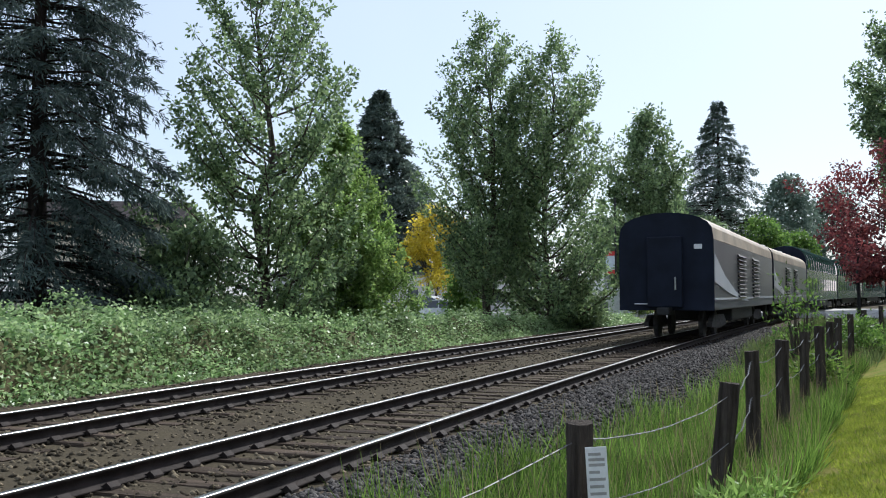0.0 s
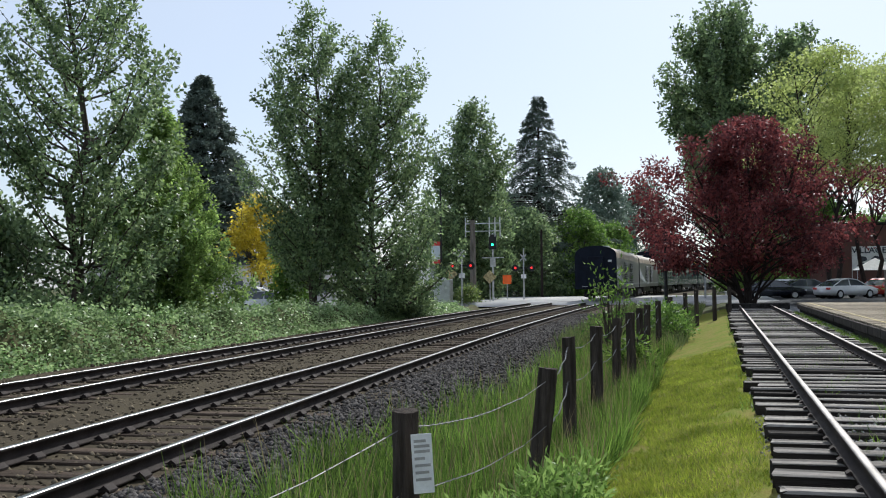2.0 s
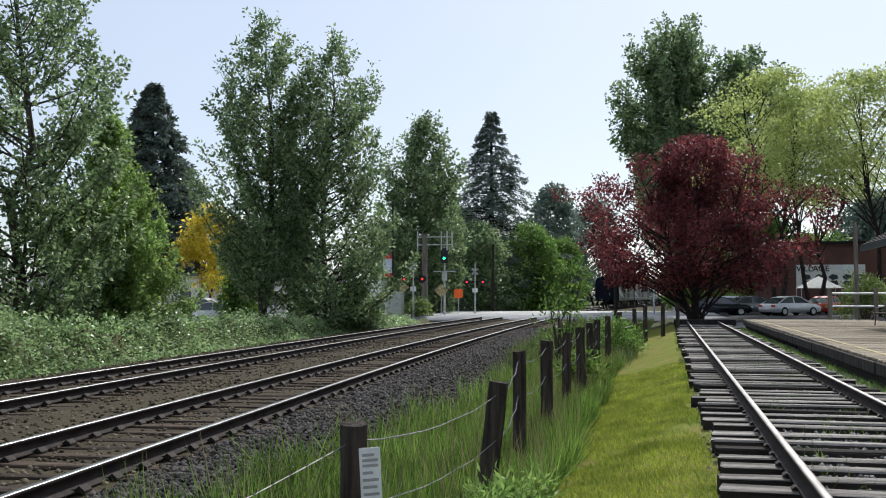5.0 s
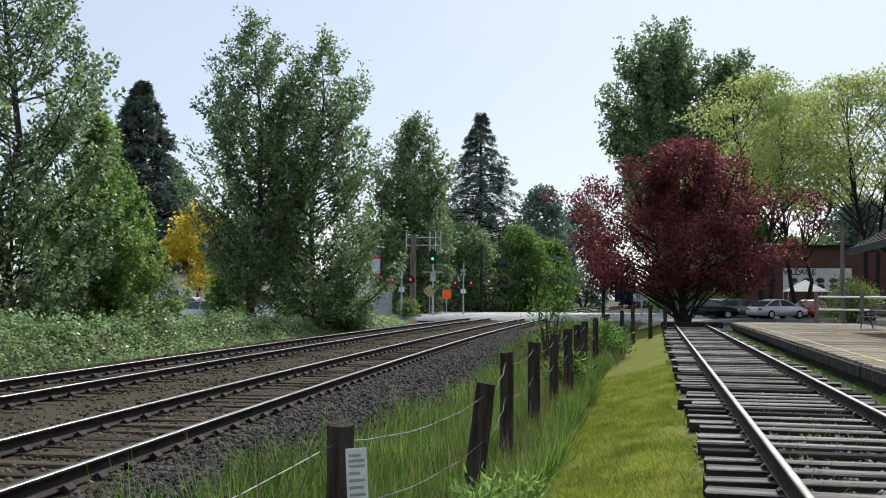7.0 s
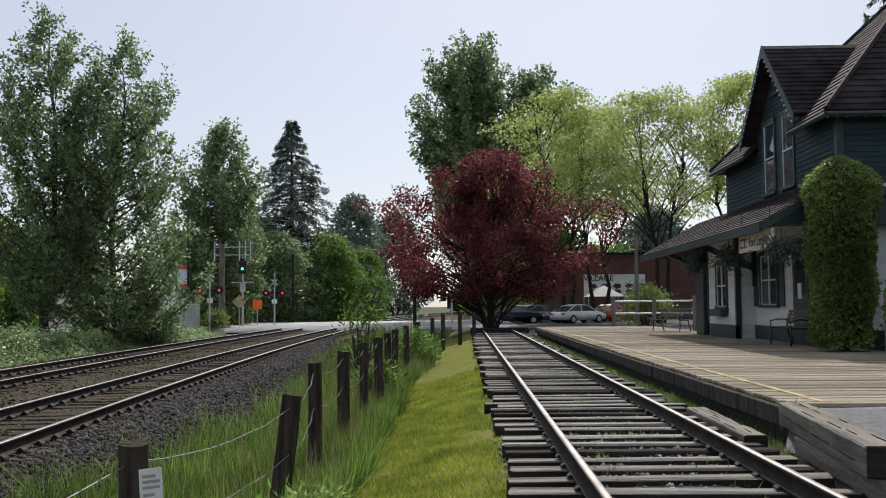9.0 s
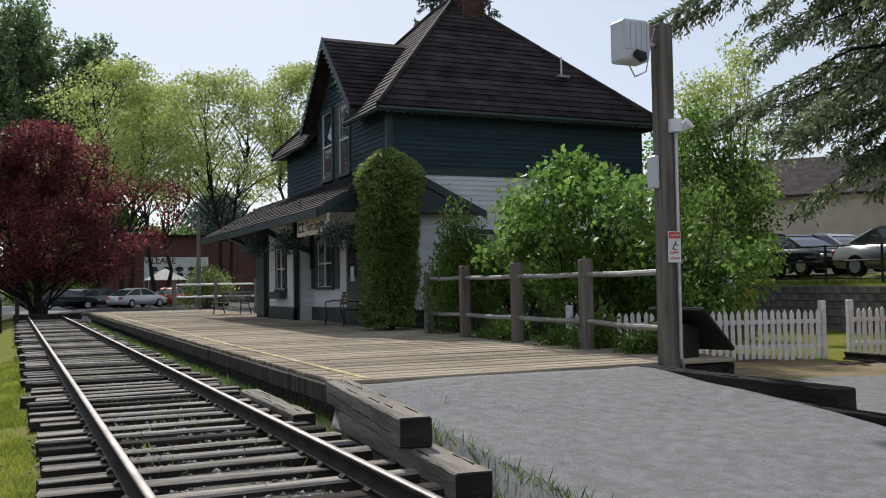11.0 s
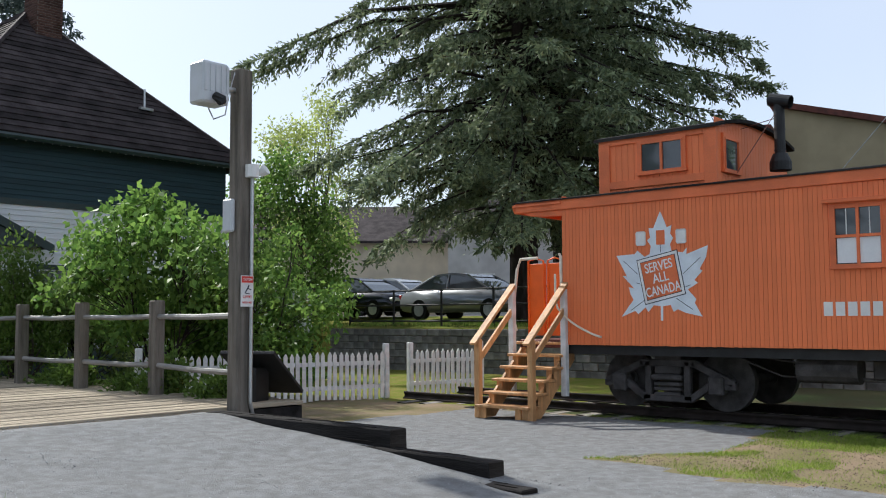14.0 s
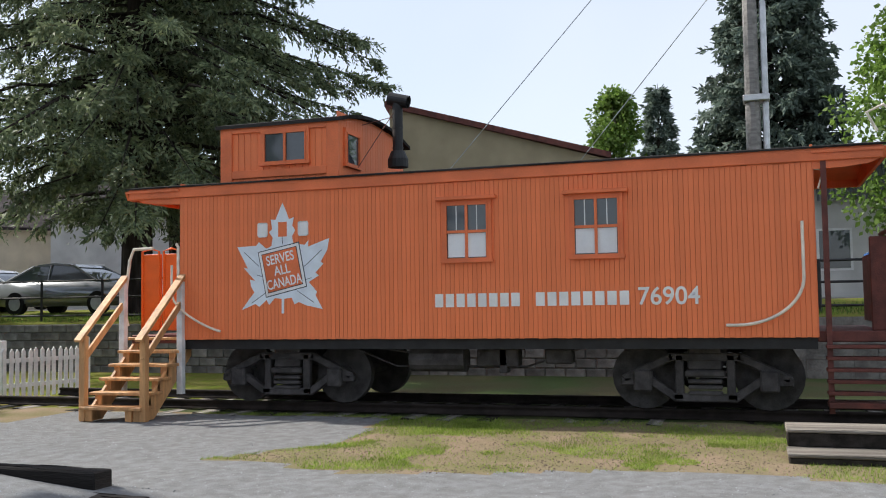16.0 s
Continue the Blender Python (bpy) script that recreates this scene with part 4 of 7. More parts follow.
def sash_window(parent, plane, at, u0, u1, z0, z1, trim, frame_mat, bars=(1, 2), blind=False, t=0.1, deep=1.0):
    """A framed window with glazing bars, standing proud of the wall."""
    win = new("window")
    win.parent = parent

    def bx(bm, a, b, c, d, o0, o1):
        if plane == "x":
            box(bm, at + o0, at + o1, a, b, c, d)
        else:
            box(bm, a, b, at + o0, at + o1, c, d)
    bm = fresh()
    bx(bm, u0 - t, u1 + t, z1, z1 + t * 1.2, -0.07 * deep, 0.02)
    bx(bm, u0 - t, u0, z0, z1, -0.06 * deep, 0.02)
    bx(bm, u1, u1 + t, z0, z1, -0.06 * deep, 0.02)
    bx(bm, u0 - t * 1.3, u1 + t * 1.3, z0 - t * 0.8, z0, -0.1 * deep, 0.02)
    part("window_frame", bm, trim, win)
    bm = fresh()
    nx, nz = bars
    w = 0.045 * (0.5 + t * 5)
    for i in range(nx + 1):
        c = u0 + (u1 - u0) * i / nx
        bx(bm, max(u0, c - w / 2), min(u1, c + w / 2), z0, z1, -0.04, 0.0)
    for j in range(nz + 1):
        c = z0 + (z1 - z0) * j / nz
        bx(bm, u0, u1, max(z0, c - w / 2), min(z1, c + w / 2), -0.036, 0.004)
    part("sash", bm, frame_mat, win)
    bm = fresh()
    bx(bm, u0, u1, z0, z1, -0.012, 0.01)
    part("pane", bm, M_GLASS, win)
    if blind:
        bm = fresh()
        bx(bm, u0 + 0.03, u1 - 0.03, z0 + 0.03, z0 + (z1 - z0) * 0.47, -0.016, -0.012)
        part("blind", bm, M_BLIND, win)
    return win


HX0, HX1, HY0, HY1 = 8.7, 16.3, 22.1, 31.5


def station_house():
    h = thing("station_house", "two-storey wooden station house, dark green over white clapboard, shingled hip roof", "house")
    # wall cores
    bm = fresh()
    box(bm, HX0, HX1, HY0, HY1, 4.2, 5.85)
    part("upper_wall", bm, M_GREENWALL, h)
    bm = fresh()
    box(bm, HX0, 16.4, HY0, 35.0, -0.1, 4.2)
    box(bm, 16.4, 19.5, HY0, 31.0, -0.1, 2.35)
    part("lower_wall", bm, M_CLAP, h)
    bm = fresh()
    box(bm, HX0 - 0.05, 19.53, HY0 - 0.05, 31.0, -0.1, 0.75)
    part("skirting", bm, M_DARKTRIM, h)
    # lapped boards
    upw = [(24.9, 25.95, 4.4, 6.6), (26.4, 27.5, 4.4, 6.6)]
    boards(h, "x", HX0, HY0, HY1, 4.25, 5.75, 0.125, M_GREENWALL, upw)
    boards(h, "y", HY0, HX0, HX1, 4.25, 5.75, 0.125, M_GREENWALL)
    boards(h, "y", HY0, HX0, 16.4, 0.76, 4.15, 0.125, M_CLAP, [(10.9, 12.3, 1.4, 2.75)])
    boards(h, "y", HY0, 16.4, 19.5, 0.76, 2.3, 0.125, M_CLAP)
    boards(h, "x", HX0, HY0, 28.6, 0.76, 3.7, 0.125, M_CLAP, [(26.4, 28.3, 1.25, 2.85), (24.2, 25.3, 0.3, 3.05)])
    boards(h, "x", HX0, 32.1, 35.0, 0.76, 3.7, 0.125, M_CLAP)
    bm = fresh()
    box(bm, HX0 - 0.06, HX0 + 0.1, HY0 - 0.06, HY0 + 0.1, 0.4, 5.8)
    part("corner_board", bm, M_DARKTRIM, h)
    bm = fresh()
    box(bm, HX0 - 0.05, HX1 + 0.03, HY0 - 0.05, HY0, 4.14, 4.28)
    part("belt_board", bm, M_DARKTRIM, h)
    # hip roof
    ez, e = 5.75, 0.42
    x0, x1, y0, y1 = HX0 - e, HX1 + e, HY0 - e, HY1 + e
    ra, rb = (12.5, 26.2, 10.05), (12.5, 27.5, 10.05)
    A, B, Cc, D = (x0, y0, ez), (x1, y0, ez), (x1, y1, ez), (x0, y1, ez)
    bm = fresh()
    # the front eave stops on either side of the gable, whose wall runs straight up
    up = (HX0 + 0.03 - x0) / (12.5 - x0)
    A2, D2 = Vector(A).lerp(Vector(ra), up), Vector(D).lerp(Vector(rb), up)
    g0, g1 = 24.25, 27.95
    lo0, lo1 = (x0, g0, ez), (x0, g1, ez)
    hi0, hi1 = (A2.x, g0, A2.z), (A2.x, g1, A2.z)
    for pts in ((A, B, ra), (B, Cc, rb, ra), (Cc, D, rb), (D2, A2, ra, rb), (lo0, A, A2, hi0), (D, lo1, hi1, D2)):
        slab(bm, pts, 0.12)
    slab(bm, ((16.42, HY0 - 0.25, 2.95), (16.42, 31.2, 2.95), (19.75, 31.2, 2.3), (19.75, HY0 - 0.25, 2.3)), 0.1)
    part("roof", bm, M_SHINGLE, h)
    courses(h, (A, B), (ra, ra), 24)
    courses(h, (D2, A2), (rb, ra), 21)
    courses(h, (lo0, A), (hi0, A2), 3)
    courses(h, (D, lo1), (D2, hi1), 3)
    courses(h, (B, Cc), (ra, rb), 12)
    for p, q in ((A, B), (D, lo1), (lo0, A), (B, Cc)):
        bm = fresh()
        tube(bm, [Vector(p) - Vector((0, 0, 0.08)), Vector(q) - Vector((0, 0, 0.08))], 0.07, 6)
        part("gutter", bm, M_DARKTRIM, h)
    bm = fresh()
    for p in (A, B, D):
        r_ = Vector(ra if p[1] < 25 else rb)
        tube(bm, [Vector(p) + Vector((0, 0, 0.05)), r_ + Vector((0, 0, 0.05))], 0.07, 5)
    tube(bm, [Vector(ra) + Vector((0, 0, 0.03)), Vector(rb) + Vector((0, 0, 0.03))], 0.09, 5)
    part("hip_cap", bm, M_SHINGLE, h)
    # front gable dormer
    gy, gz, f0, f1, fz, gx = 26.1, 8.45, 23.75, 28.45, 6.1, HX0 - 0.42
    bm = fresh()
    prism(bm, [(24.1, 5.7), (28.1, 5.7), (28.1, 6.25), (gy, 8.25), (24.1, 6.25)], "x", HX0, HX0 + 1.2)
    part("gable_wall", bm, M_GREENWALL, h)
    for i in range(20):
        z = 5.75 + i * 0.125
        half = min(1.98, max(0.03, (8.25 - z - 0.12) / (8.25 - 6.25) * 2.0))
        spans = [(gy - half, gy + half)]
        if z < 6.6:
            spans = [(gy - half, 24.9), (25.95, 26.4), (27.5, gy + half)]
        for a, b in spans:
            if b - a > 0.05:
                bm = fresh()
                prism(bm, [(HX0, z), (HX0 - 0.028, z), (HX0 - 0.008, z + 0.125), (HX0, z + 0.125)], "y", a, b)
                part("board", bm, M_GREENWALL, h)
    back = 11.1
    courses(h, ((gx, f0, fz), (HX0 + 0.45, f0, fz)), ((gx, gy, gz), (back, gy, gz)), 16)
    courses(h, ((gx, f1, fz), (HX0 + 0.45, f1, fz)), ((gx, gy, gz), (back, gy, gz)), 16)
    bm = fresh()
    for fy in (f0, f1):
        slab(bm, ((gx, fy, fz), (HX0 + 0.45, fy, fz), (back, gy, gz), (gx, gy, gz)), 0.1)
    part("dormer_roof", bm, M_SHINGLE, h)
    bm = fresh()
    for fy in (f0, f1):
        prism(bm, [(fy, fz + 0.02), (gy, gz + 0.02), (gy, gz - 0.24), (fy, fz - 0.22)], "x", gx - 0.03, gx + 0.01)
    part("bargeboard", bm, M_DARKTRIM, h)
    # fairy-light beads under the eaves
    bm = fresh()
    for fy in (f0, f1):
        for i in range(14):
            t = (i + 0.5) / 14
            box(bm, gx - 0.06, gx - 0.03, fy + (gy - fy) * t - 0.015, fy + (gy - fy) * t + 0.015, fz + (gz - fz) * t - 0.27, fz + (gz - fz) * t - 0.235)
    for i in range(40):
        x = x0 + (x1 - x0) * i / 40
        box(bm, x, x + 0.014, y0 - 0.09, y0 - 0.076, ez - 0.18, ez - 0.166)
    tagged(part("bead_string", bm, M_WHITE, h, "string of small white bead lights"), kind="stuff")
    for u0, u1 in ((25.0, 25.85), (26.5, 27.4)):
        sash_window(h, "x", HX0, u0, u1, 4.5, 6.45, M_DARKTRIM, M_WHITE, (1, 2))
    sash_window(h, "x", HX0, 25.85, 26.4, 7.2, 7.65, M_DARKTRIM, M_DARKTRIM, (1, 3))
    # chimney
    bm = fresh()
    box(bm, -0.36, 0.36, -0.36, 0.36, 0, 2.0)
    ch = part("chimney", bm, M_MORTAR, h)
    ch.matrix_basis = pose(12.75, 25.75, 8.9)
    bm = fresh()
    box(bm, -0.1, 0.1, -0.012, 0.012, -0.03, 0.03, 0.004)
    br = mesh(bm, "brick", M_BRICK)
    for row in range(26):
        for side in range(4):
            for c in range(4):
                ob = part("brick", br, None, ch)
                off = -0.265 + c * 0.212 + (0.04 if row % 2 else -0.04)
                ob.matrix_basis = Matrix.Rotation(side * math.pi / 2, 4, "Z") @ pose(max(-0.27, min(0.27, off)), -0.365, 0.04 + row * 0.074)
    bm = fresh()
    box(bm, -0.42, 0.42, -0.42, 0.42, 1.96, 2.3, 0.02)
    part("cap", bm, M_CONC, ch, "weathered concrete chimney cap")
    bm = fresh()
    box(bm, -0.42, 0.42, -0.44, 0.42, -0.55, 0.06, 0.01)
    part("flashing", bm, M_METAL, ch)
    bm = fresh()
    tube(bm, [(14.4, 23.2, 7.2), (14.4, 23.2, 7.75)], 0.03, 6)
    box(bm, 14.2, 14.6, 23.05, 23.35, 7.15, 7.22)
    part("roof_vent", bm, M_METAL, h)
    # lower roof: a broad canopy over the platform with a gable end
    ex, rz, cz, c0, c1 = 6.7, 4.36, 3.2, 21.55, 36.2
    xr = HX0 - 0.02
    courses(h, ((ex, c1, cz), (ex, c0, cz)), ((xr, c1 - 1.2, rz), (xr, c0, rz)), 13)
    bm = fresh()
    slab(bm, ((ex, c1, cz), (ex, c0, cz), (xr, c0, rz), (xr, c1 - 1.2, rz)), 0.12)
    slab(bm, ((xr, c0, rz), (xr, HY0 - 0.03, rz), (11.1, HY0 - 0.03, cz), (11.1, c0, cz)), 0.1)
    slab(bm, ((ex, c1, cz), (xr, c1 - 1.2, rz), (14.0, c1 - 1.2, rz), (14.0, c1, cz)), 0.12)
    part("canopy_roof", bm, M_SHINGLE, h)
    bm = fresh()
    box(bm, ex - 0.05, ex + 0.02, c0, c1, cz - 0.2, cz + 0.0)
    prism(bm, [(ex, cz), (xr, rz), (11.1, cz), (11.1, cz - 0.2), (xr, rz - 0.22), (ex, cz - 0.2)], "y", c0 - 0.04, c0)
    part("canopy_fascia", bm, M_DARKTRIM, h)
    bm = fresh()
    prism(bm, [(ex + 0.3, cz - 0.05), (xr, rz - 0.15), (10.8, cz - 0.05)], "y", c0 + 0.02, HY0 - 0.06)
    part("gable_panel", bm, M_DARKTRIM, h)
    for by in (23.6, 28.5, 33.2):
        bm = fresh()
        prism(bm, [(HX0 - 0.02, 2.3), (HX0 - 0.02, 2.5), (ex + 0.5, cz - 0.05), (ex + 0.35, cz - 0.15)], "y", by - 0.06, by + 0.06)
        box(bm, HX0 - 0.14, HX0 - 0.02, by - 0.06, by + 0.06, 1.9, 3.6)
        part("bracket", bm, M_DARKTRIM, h)
    # bay window
    bm = fresh()
    box(bm, 8.15, 8.75, 28.7, 32.0, 0.35, 3.5)
    bay = part("bay", bm, M_CLAP, h)
    boards(h, "x", 8.15, 28.7, 32.0, 0.76, 3.4, 0.125, M_CLAP, [(29.6, 31.0, 1.2, 2.75)])
    boards(h, "y", 28.7, 8.15, 8.7, 0.76, 3.4, 0.125, M_CLAP)
    bm = fresh()
    box(bm, 8.1, 8.25, 28.64, 28.78, 0.35, 3.4)
    box(bm, 8.1, 8.25, 31.9, 32.05, 0.35, 3.4)
    box(bm, 8.1, 8.18, 28.64, 32.05, 0.35, 0.74)
    part("bay_trim", bm, M_DARKTRIM, h)
    sash_window(h, "x", 8.15, 29.75, 30.85, 1.3, 2.6, M_DARKTRIM, M_WHITE, (2, 2))
    sash_window(h, "x", HX0, 26.65, 28.05, 1.35, 2.75, M_DARKTRIM, M_WHITE, (2, 2))
    sash_window(h, "y", HY0, 11.0, 12.2, 1.5, 2.65, M_DARKTRIM, M_WHITE, (3, 3))
    for u in (26.2, 28.5):
        bm = fresh()
        box(bm, HX0 - 0.06, HX0 - 0.03, u - 0.2, u + 0.2, 1.3, 2.8, 0.01)
        part("shutter", bm, M_DARKTRIM, h)
    bm = fresh()
    box(bm, HX0 - 0.06, HX0 + 0.02, 24.2, 25.3, 0.35, 3.05, 0.01)
    dr = part("door", bm, M_DARKTRIM, h, "dark green door with a glazed upper light")
    bm = fresh()
    box(bm, HX0 - 0.075, HX0 - 0.055, 24.4, 25.1, 1.6, 2.5)
    part("door_light", bm, M_GLASS, dr)
    bm = fresh()
    box(bm, HX0 - 0.09, HX0 - 0.06, 24.6, 24.85, 1.5, 1.9)
    part("notice", bm, M_WHITE, dr)
    bm = fresh()
    box(bm, 8.0, 8.35, 32.15, 33.2, 0.35, 3.5, 0.02)
    part("porch_pillar", bm, M_DARKTRIM, h)
    for u in (29.6,):
        bm = fresh()
        box(bm, 7.88, 8.1, u, 31.0, 1.0, 1.22, 0.015)
        part("flower_box", bm, M_DARKTRIM, h)
    return h


station_house()

# name board under the canopy
sg = thing("station_sign", "pale station name board with dark lettering under the canopy", "sign", pose(6.95, 22.8, 2.86))
bm = fresh()
box(bm, -0.03, 0.03, -1.3, 1.3, -0.22, 0.22, 0.012)
part("board", bm, M_CREAMWALL, sg)
lettering("Fort Langley", 0.33, M_SIGNDARK, sg, facing_left(-0.034, -0.32, -0.01), squeeze=0.92)
bm = fresh()
for k, (a, b) in enumerate(((0.86, 1.2), (0.62, 0.8))):
    box(bm, -0.038, -0.031, a, b, -0.12, -0.07)
    box(bm, -0.038, -0.031, a, b, 0.07, 0.12)
    box(bm, -0.038, -0.031, b - 0.05, b, -0.07, 0.07)
part("emblem", bm, M_SIGNDARK, sg)
for u in (-1.1, 1.1):
    bm = fresh()
    tube(bm, [(0, u, 0.2), (0, u, 0.75)], 0.012, 5)
    part("hanger", bm, M_BLACK, sg)


def bench(x, y, turn):
    b = thing("bench", "slatted wooden bench with black iron ends on the platform", "bench", pose(x, y, PLAT_Z + 0.002, 0, 0, turn), group="platform benches")
    for s in (-0.75, 0.75):
        bm = fresh()
        tube(bm, [(s, -0.28, 0), (s, -0.24, 0.22), (s, -0.26, 0.42), (s, 0.12, 0.42), (s, 0.2, 0.6), (s, 0.27, 0.86)], 0.022, 6)
        tube(bm, [(s, 0.3, 0), (s, 0.2, 0.22), (s, 0.15, 0.42)], 0.022, 6)
        tube(bm, [(s, -0.26, 0.42), (s, -0.27, 0.6), (s, -0.05, 0.64), (s, 0.2, 0.62)], 0.018, 6)
        part("iron_end", bm, M_BLACK, b)
    for k in range(5):
        bm = fresh()
        yy = -0.26 + k * 0.095
        box(bm, -0.85, 0.85, yy, yy + 0.075, 0.435, 0.462, 0.006)
        part("seat_slat", bm, M_WOODGREY, b)
    for k in range(4):
        bm = fresh()
        zz = 0.53 + k * 0.09
        box(bm, -0.85, 0.85, 0.15 + k * 0.026, 0.175 + k * 0.026, zz, zz + 0.07, 0.006)
        part("back_slat", bm, M_WOODGREY, b)
    return b


bench(8.1, 23.9, -90)
bench(8.0, 37.2, -60)


def rail_fence():
    f = thing("rail_fence", "weathered post-and-rail fence along the back of the platform", "fence")
    ys = (12.7, 14.9, 17.0, 18.75)
    for y in ys:
        bm = fresh()
        box(bm, 8.18, 8.36, y - 0.09, y + 0.09, -0.1, 1.74 if y < 18 else 1.62, 0.02)
        part("post", bm, M_WOODGREY, f)
    line = [(7.75, 10.05)] + [(8.27, y) for y in ys]
    for (xa, ya), (xb, yb) in zip(line, line[1:]):
        for z in (0.78, 1.5):
            bm = fresh()
            tube(bm, [(xa, ya, z), ((xa + xb) / 2, (ya + yb) / 2, z - 0.015), (xb, yb, z)], 0.04, 8)
            part("rail", bm, M_RAILGREY, f, "pale weathered round rail")


rail_fence()


def lamp_post():
    p = thing("utility_post", "square weathered post with grey equipment box and warning sign", "post", pose(7.76, 10.03, 0.25))
    bm = fresh()
    box(bm, -0.105, 0.105, -0.105, 0.105, 0, 4.4)
    bmesh.ops.subdivide_edges(bm, edges=[e for e in bm.edges if e.calc_length() > 3], cuts=12)
    bmesh.ops.bevel(bm, geom=bm.edges[:], offset=0.018, segments=1, affect="EDGES")
    part("post", bm, M_WOODGREY, p)
    bm = fresh()
    box(bm, -0.7, -0.31, -0.17, 0.13, 3.86, 4.38, 0.025)
    bx_ = part("equipment_box", bm, M_BOXGREY, p, "pale grey ribbed equipment box")
    for k in range(5):
        bm = fresh()
        box(bm, -0.68 + k * 0.08, -0.64 + k * 0.08, -0.185, -0.168, 4.0, 4.34, 0.004)
        part("rib", bm, M_BOXGREY, bx_)
    bm = fresh()
    tube(bm, [(-0.55, -0.2, 3.95), (-0.5, -0.28, 3.88), (-0.42, -0.2, 3.9)], [0.05, 0.075, 0.04], 8)
    part("camera_dome", bm, M_BLACK, bx_)
    bm = fresh()
    tube(bm, [(-0.3, 0, 4.1), (-0.1, 0, 4.12)], 0.035, 8)
    tube(bm, [(-0.5, 0, 3.83), (-0.42, 0, 3.7), (-0.25, 0, 3.78), (-0.15, 0, 4.2), (-0.1, 0, 4.35)], 0.01, 5)
    part("bracket_and_cable", bm, M_METAL, p)
    bm = fresh()
    tube(bm, [(0.15, -0.1, 0.02), (0.08, -0.14, 0.15), (0.08, -0.14, 3.1)], 0.024, 8)
    part("conduit", bm, M_METAL, p, "bent grey metal conduit")
    bm = fresh()
    tube(bm, [(0.06, -0.16, 3.0), (0.06, -0.16, 3.16)], 0.09, 10)
    tube(bm, [(0.1, -0.16, 3.08), (0.2, -0.2, 3.1)], 0.03, 8)
    tube(bm, [(0.18, -0.16, 3.06), (0.22, -0.24, 3.12)], [0.05, 0.08], 10)
    part("floodlight", bm, M_WHITE, p)
    bm = fresh()
    box(bm, -0.18, -0.104, -0.05, 0.14, 2.3, 2.72, 0.02)
    part("meter_box", bm, M_BOXGREY, p)
    bm = fresh()
    box(bm, -0.02, 0.17, -0.17, -0.16, 1.33, 1.72)
    s = part("warning_sign", bm, M_WHITE, p, "white warning sign with red panel and a falling figure")
    s.matrix_basis = pose(-0.08, 0, 0.03)
    bm = fresh()
    box(bm, -0.012, 0.162, -0.174, -0.17, 1.63, 1.71)
    part("red_panel", bm, M_RED, s)
    lettering("CAUTION", 0.045, M_WHITE, s, facing_back(0.075, -0.176, 1.67), thick=0.001, squeeze=0.72)
    lettering("SLIPPERY", 0.05, M_RED, s, facing_back(0.075, -0.172, 1.45), thick=0.001, squeeze=0.7)
    lettering("WHEN WET", 0.035, M_RED, s, facing_back(0.075, -0.172, 1.38), thick=0.001, squeeze=0.8)
    bm = fresh()
    tube(bm, [(0.04, -0.172, 1.5), (0.08, -0.172, 1.56), (0.1, -0.172, 1.6)], 0.008, 5)
    tube(bm, [(0.08, -0.172, 1.56), (0.13, -0.172, 1.54)], 0.006, 5)
    tube(bm, [(0.04, -0.172, 1.5), (0.11, -0.172, 1.49)], 0.006, 5)
    part("pictogram", bm, M_SIGNDARK, s)


lamp_post()

ip = thing("information_panel", "dark slanted information panel on a black pedestal", "panel", pose(8.45, 10.6, 0.0, 0, 0, 25))
bm = fresh()
box(bm, -0.2, 0.2, -0.12, 0.12, 0, 0.8, 0.01)
part("pedestal", bm, M_BLACK, ip)
bm = fresh()
box(bm, -0.55, 0.55, -0.4, 0.4, -0.025, 0.025, 0.006, pose(0.25, 0, 0.72, 0, 32, 0))
part("board", bm, M_BLACK, ip)


def picket_fence(a, b, label):
    a, b = Vector((*a, 0)), Vector((*b, 0))
    f = thing("picket_fence", label, "fence", Matrix.Translation(a) @ Matrix.Rotation(math.atan2((b - a).y, (b - a).x), 4, "Z"), group="picket fences")
    L = (b - a).length
    bm = fresh()
    prism(bm, [(-0.035, 0.02), (0.035, 0.02), (0.035, 0.8), (0, 0.86), (-0.035, 0.8)], "y", -0.03, -0.01)
    pk = mesh(bm, "picket", M_PICKET)
    n = int(L / 0.115)
    for i in range(n + 1):
        ob = part("picket", pk, None, f)
        ob.matrix_basis = pose(i * L / n, 0, random.uniform(-0.015, 0.015), 0, random.uniform(-1, 1), 0)
    for z in (0.2, 0.62):
        bm = fresh()
        box(bm, 0, L, -0.01, 0.03, z, z + 0.07)
        part("rail", bm, M_PICKET, f)
    for x in (0, L):
        bm = fresh()
        box(bm, x - 0.05, x + 0.05, 0.0, 0.1, 0, 1.0, 0.01)
        part("post", bm, M_PICKET, f)


picket_fence((8.6, 13.7), (12.85, 12.4), "white picket fence with pointed pales")
picket_fence((13.5, 12.4), (15.1, 12.0), "white picket gate panel beside the caboose stairs")


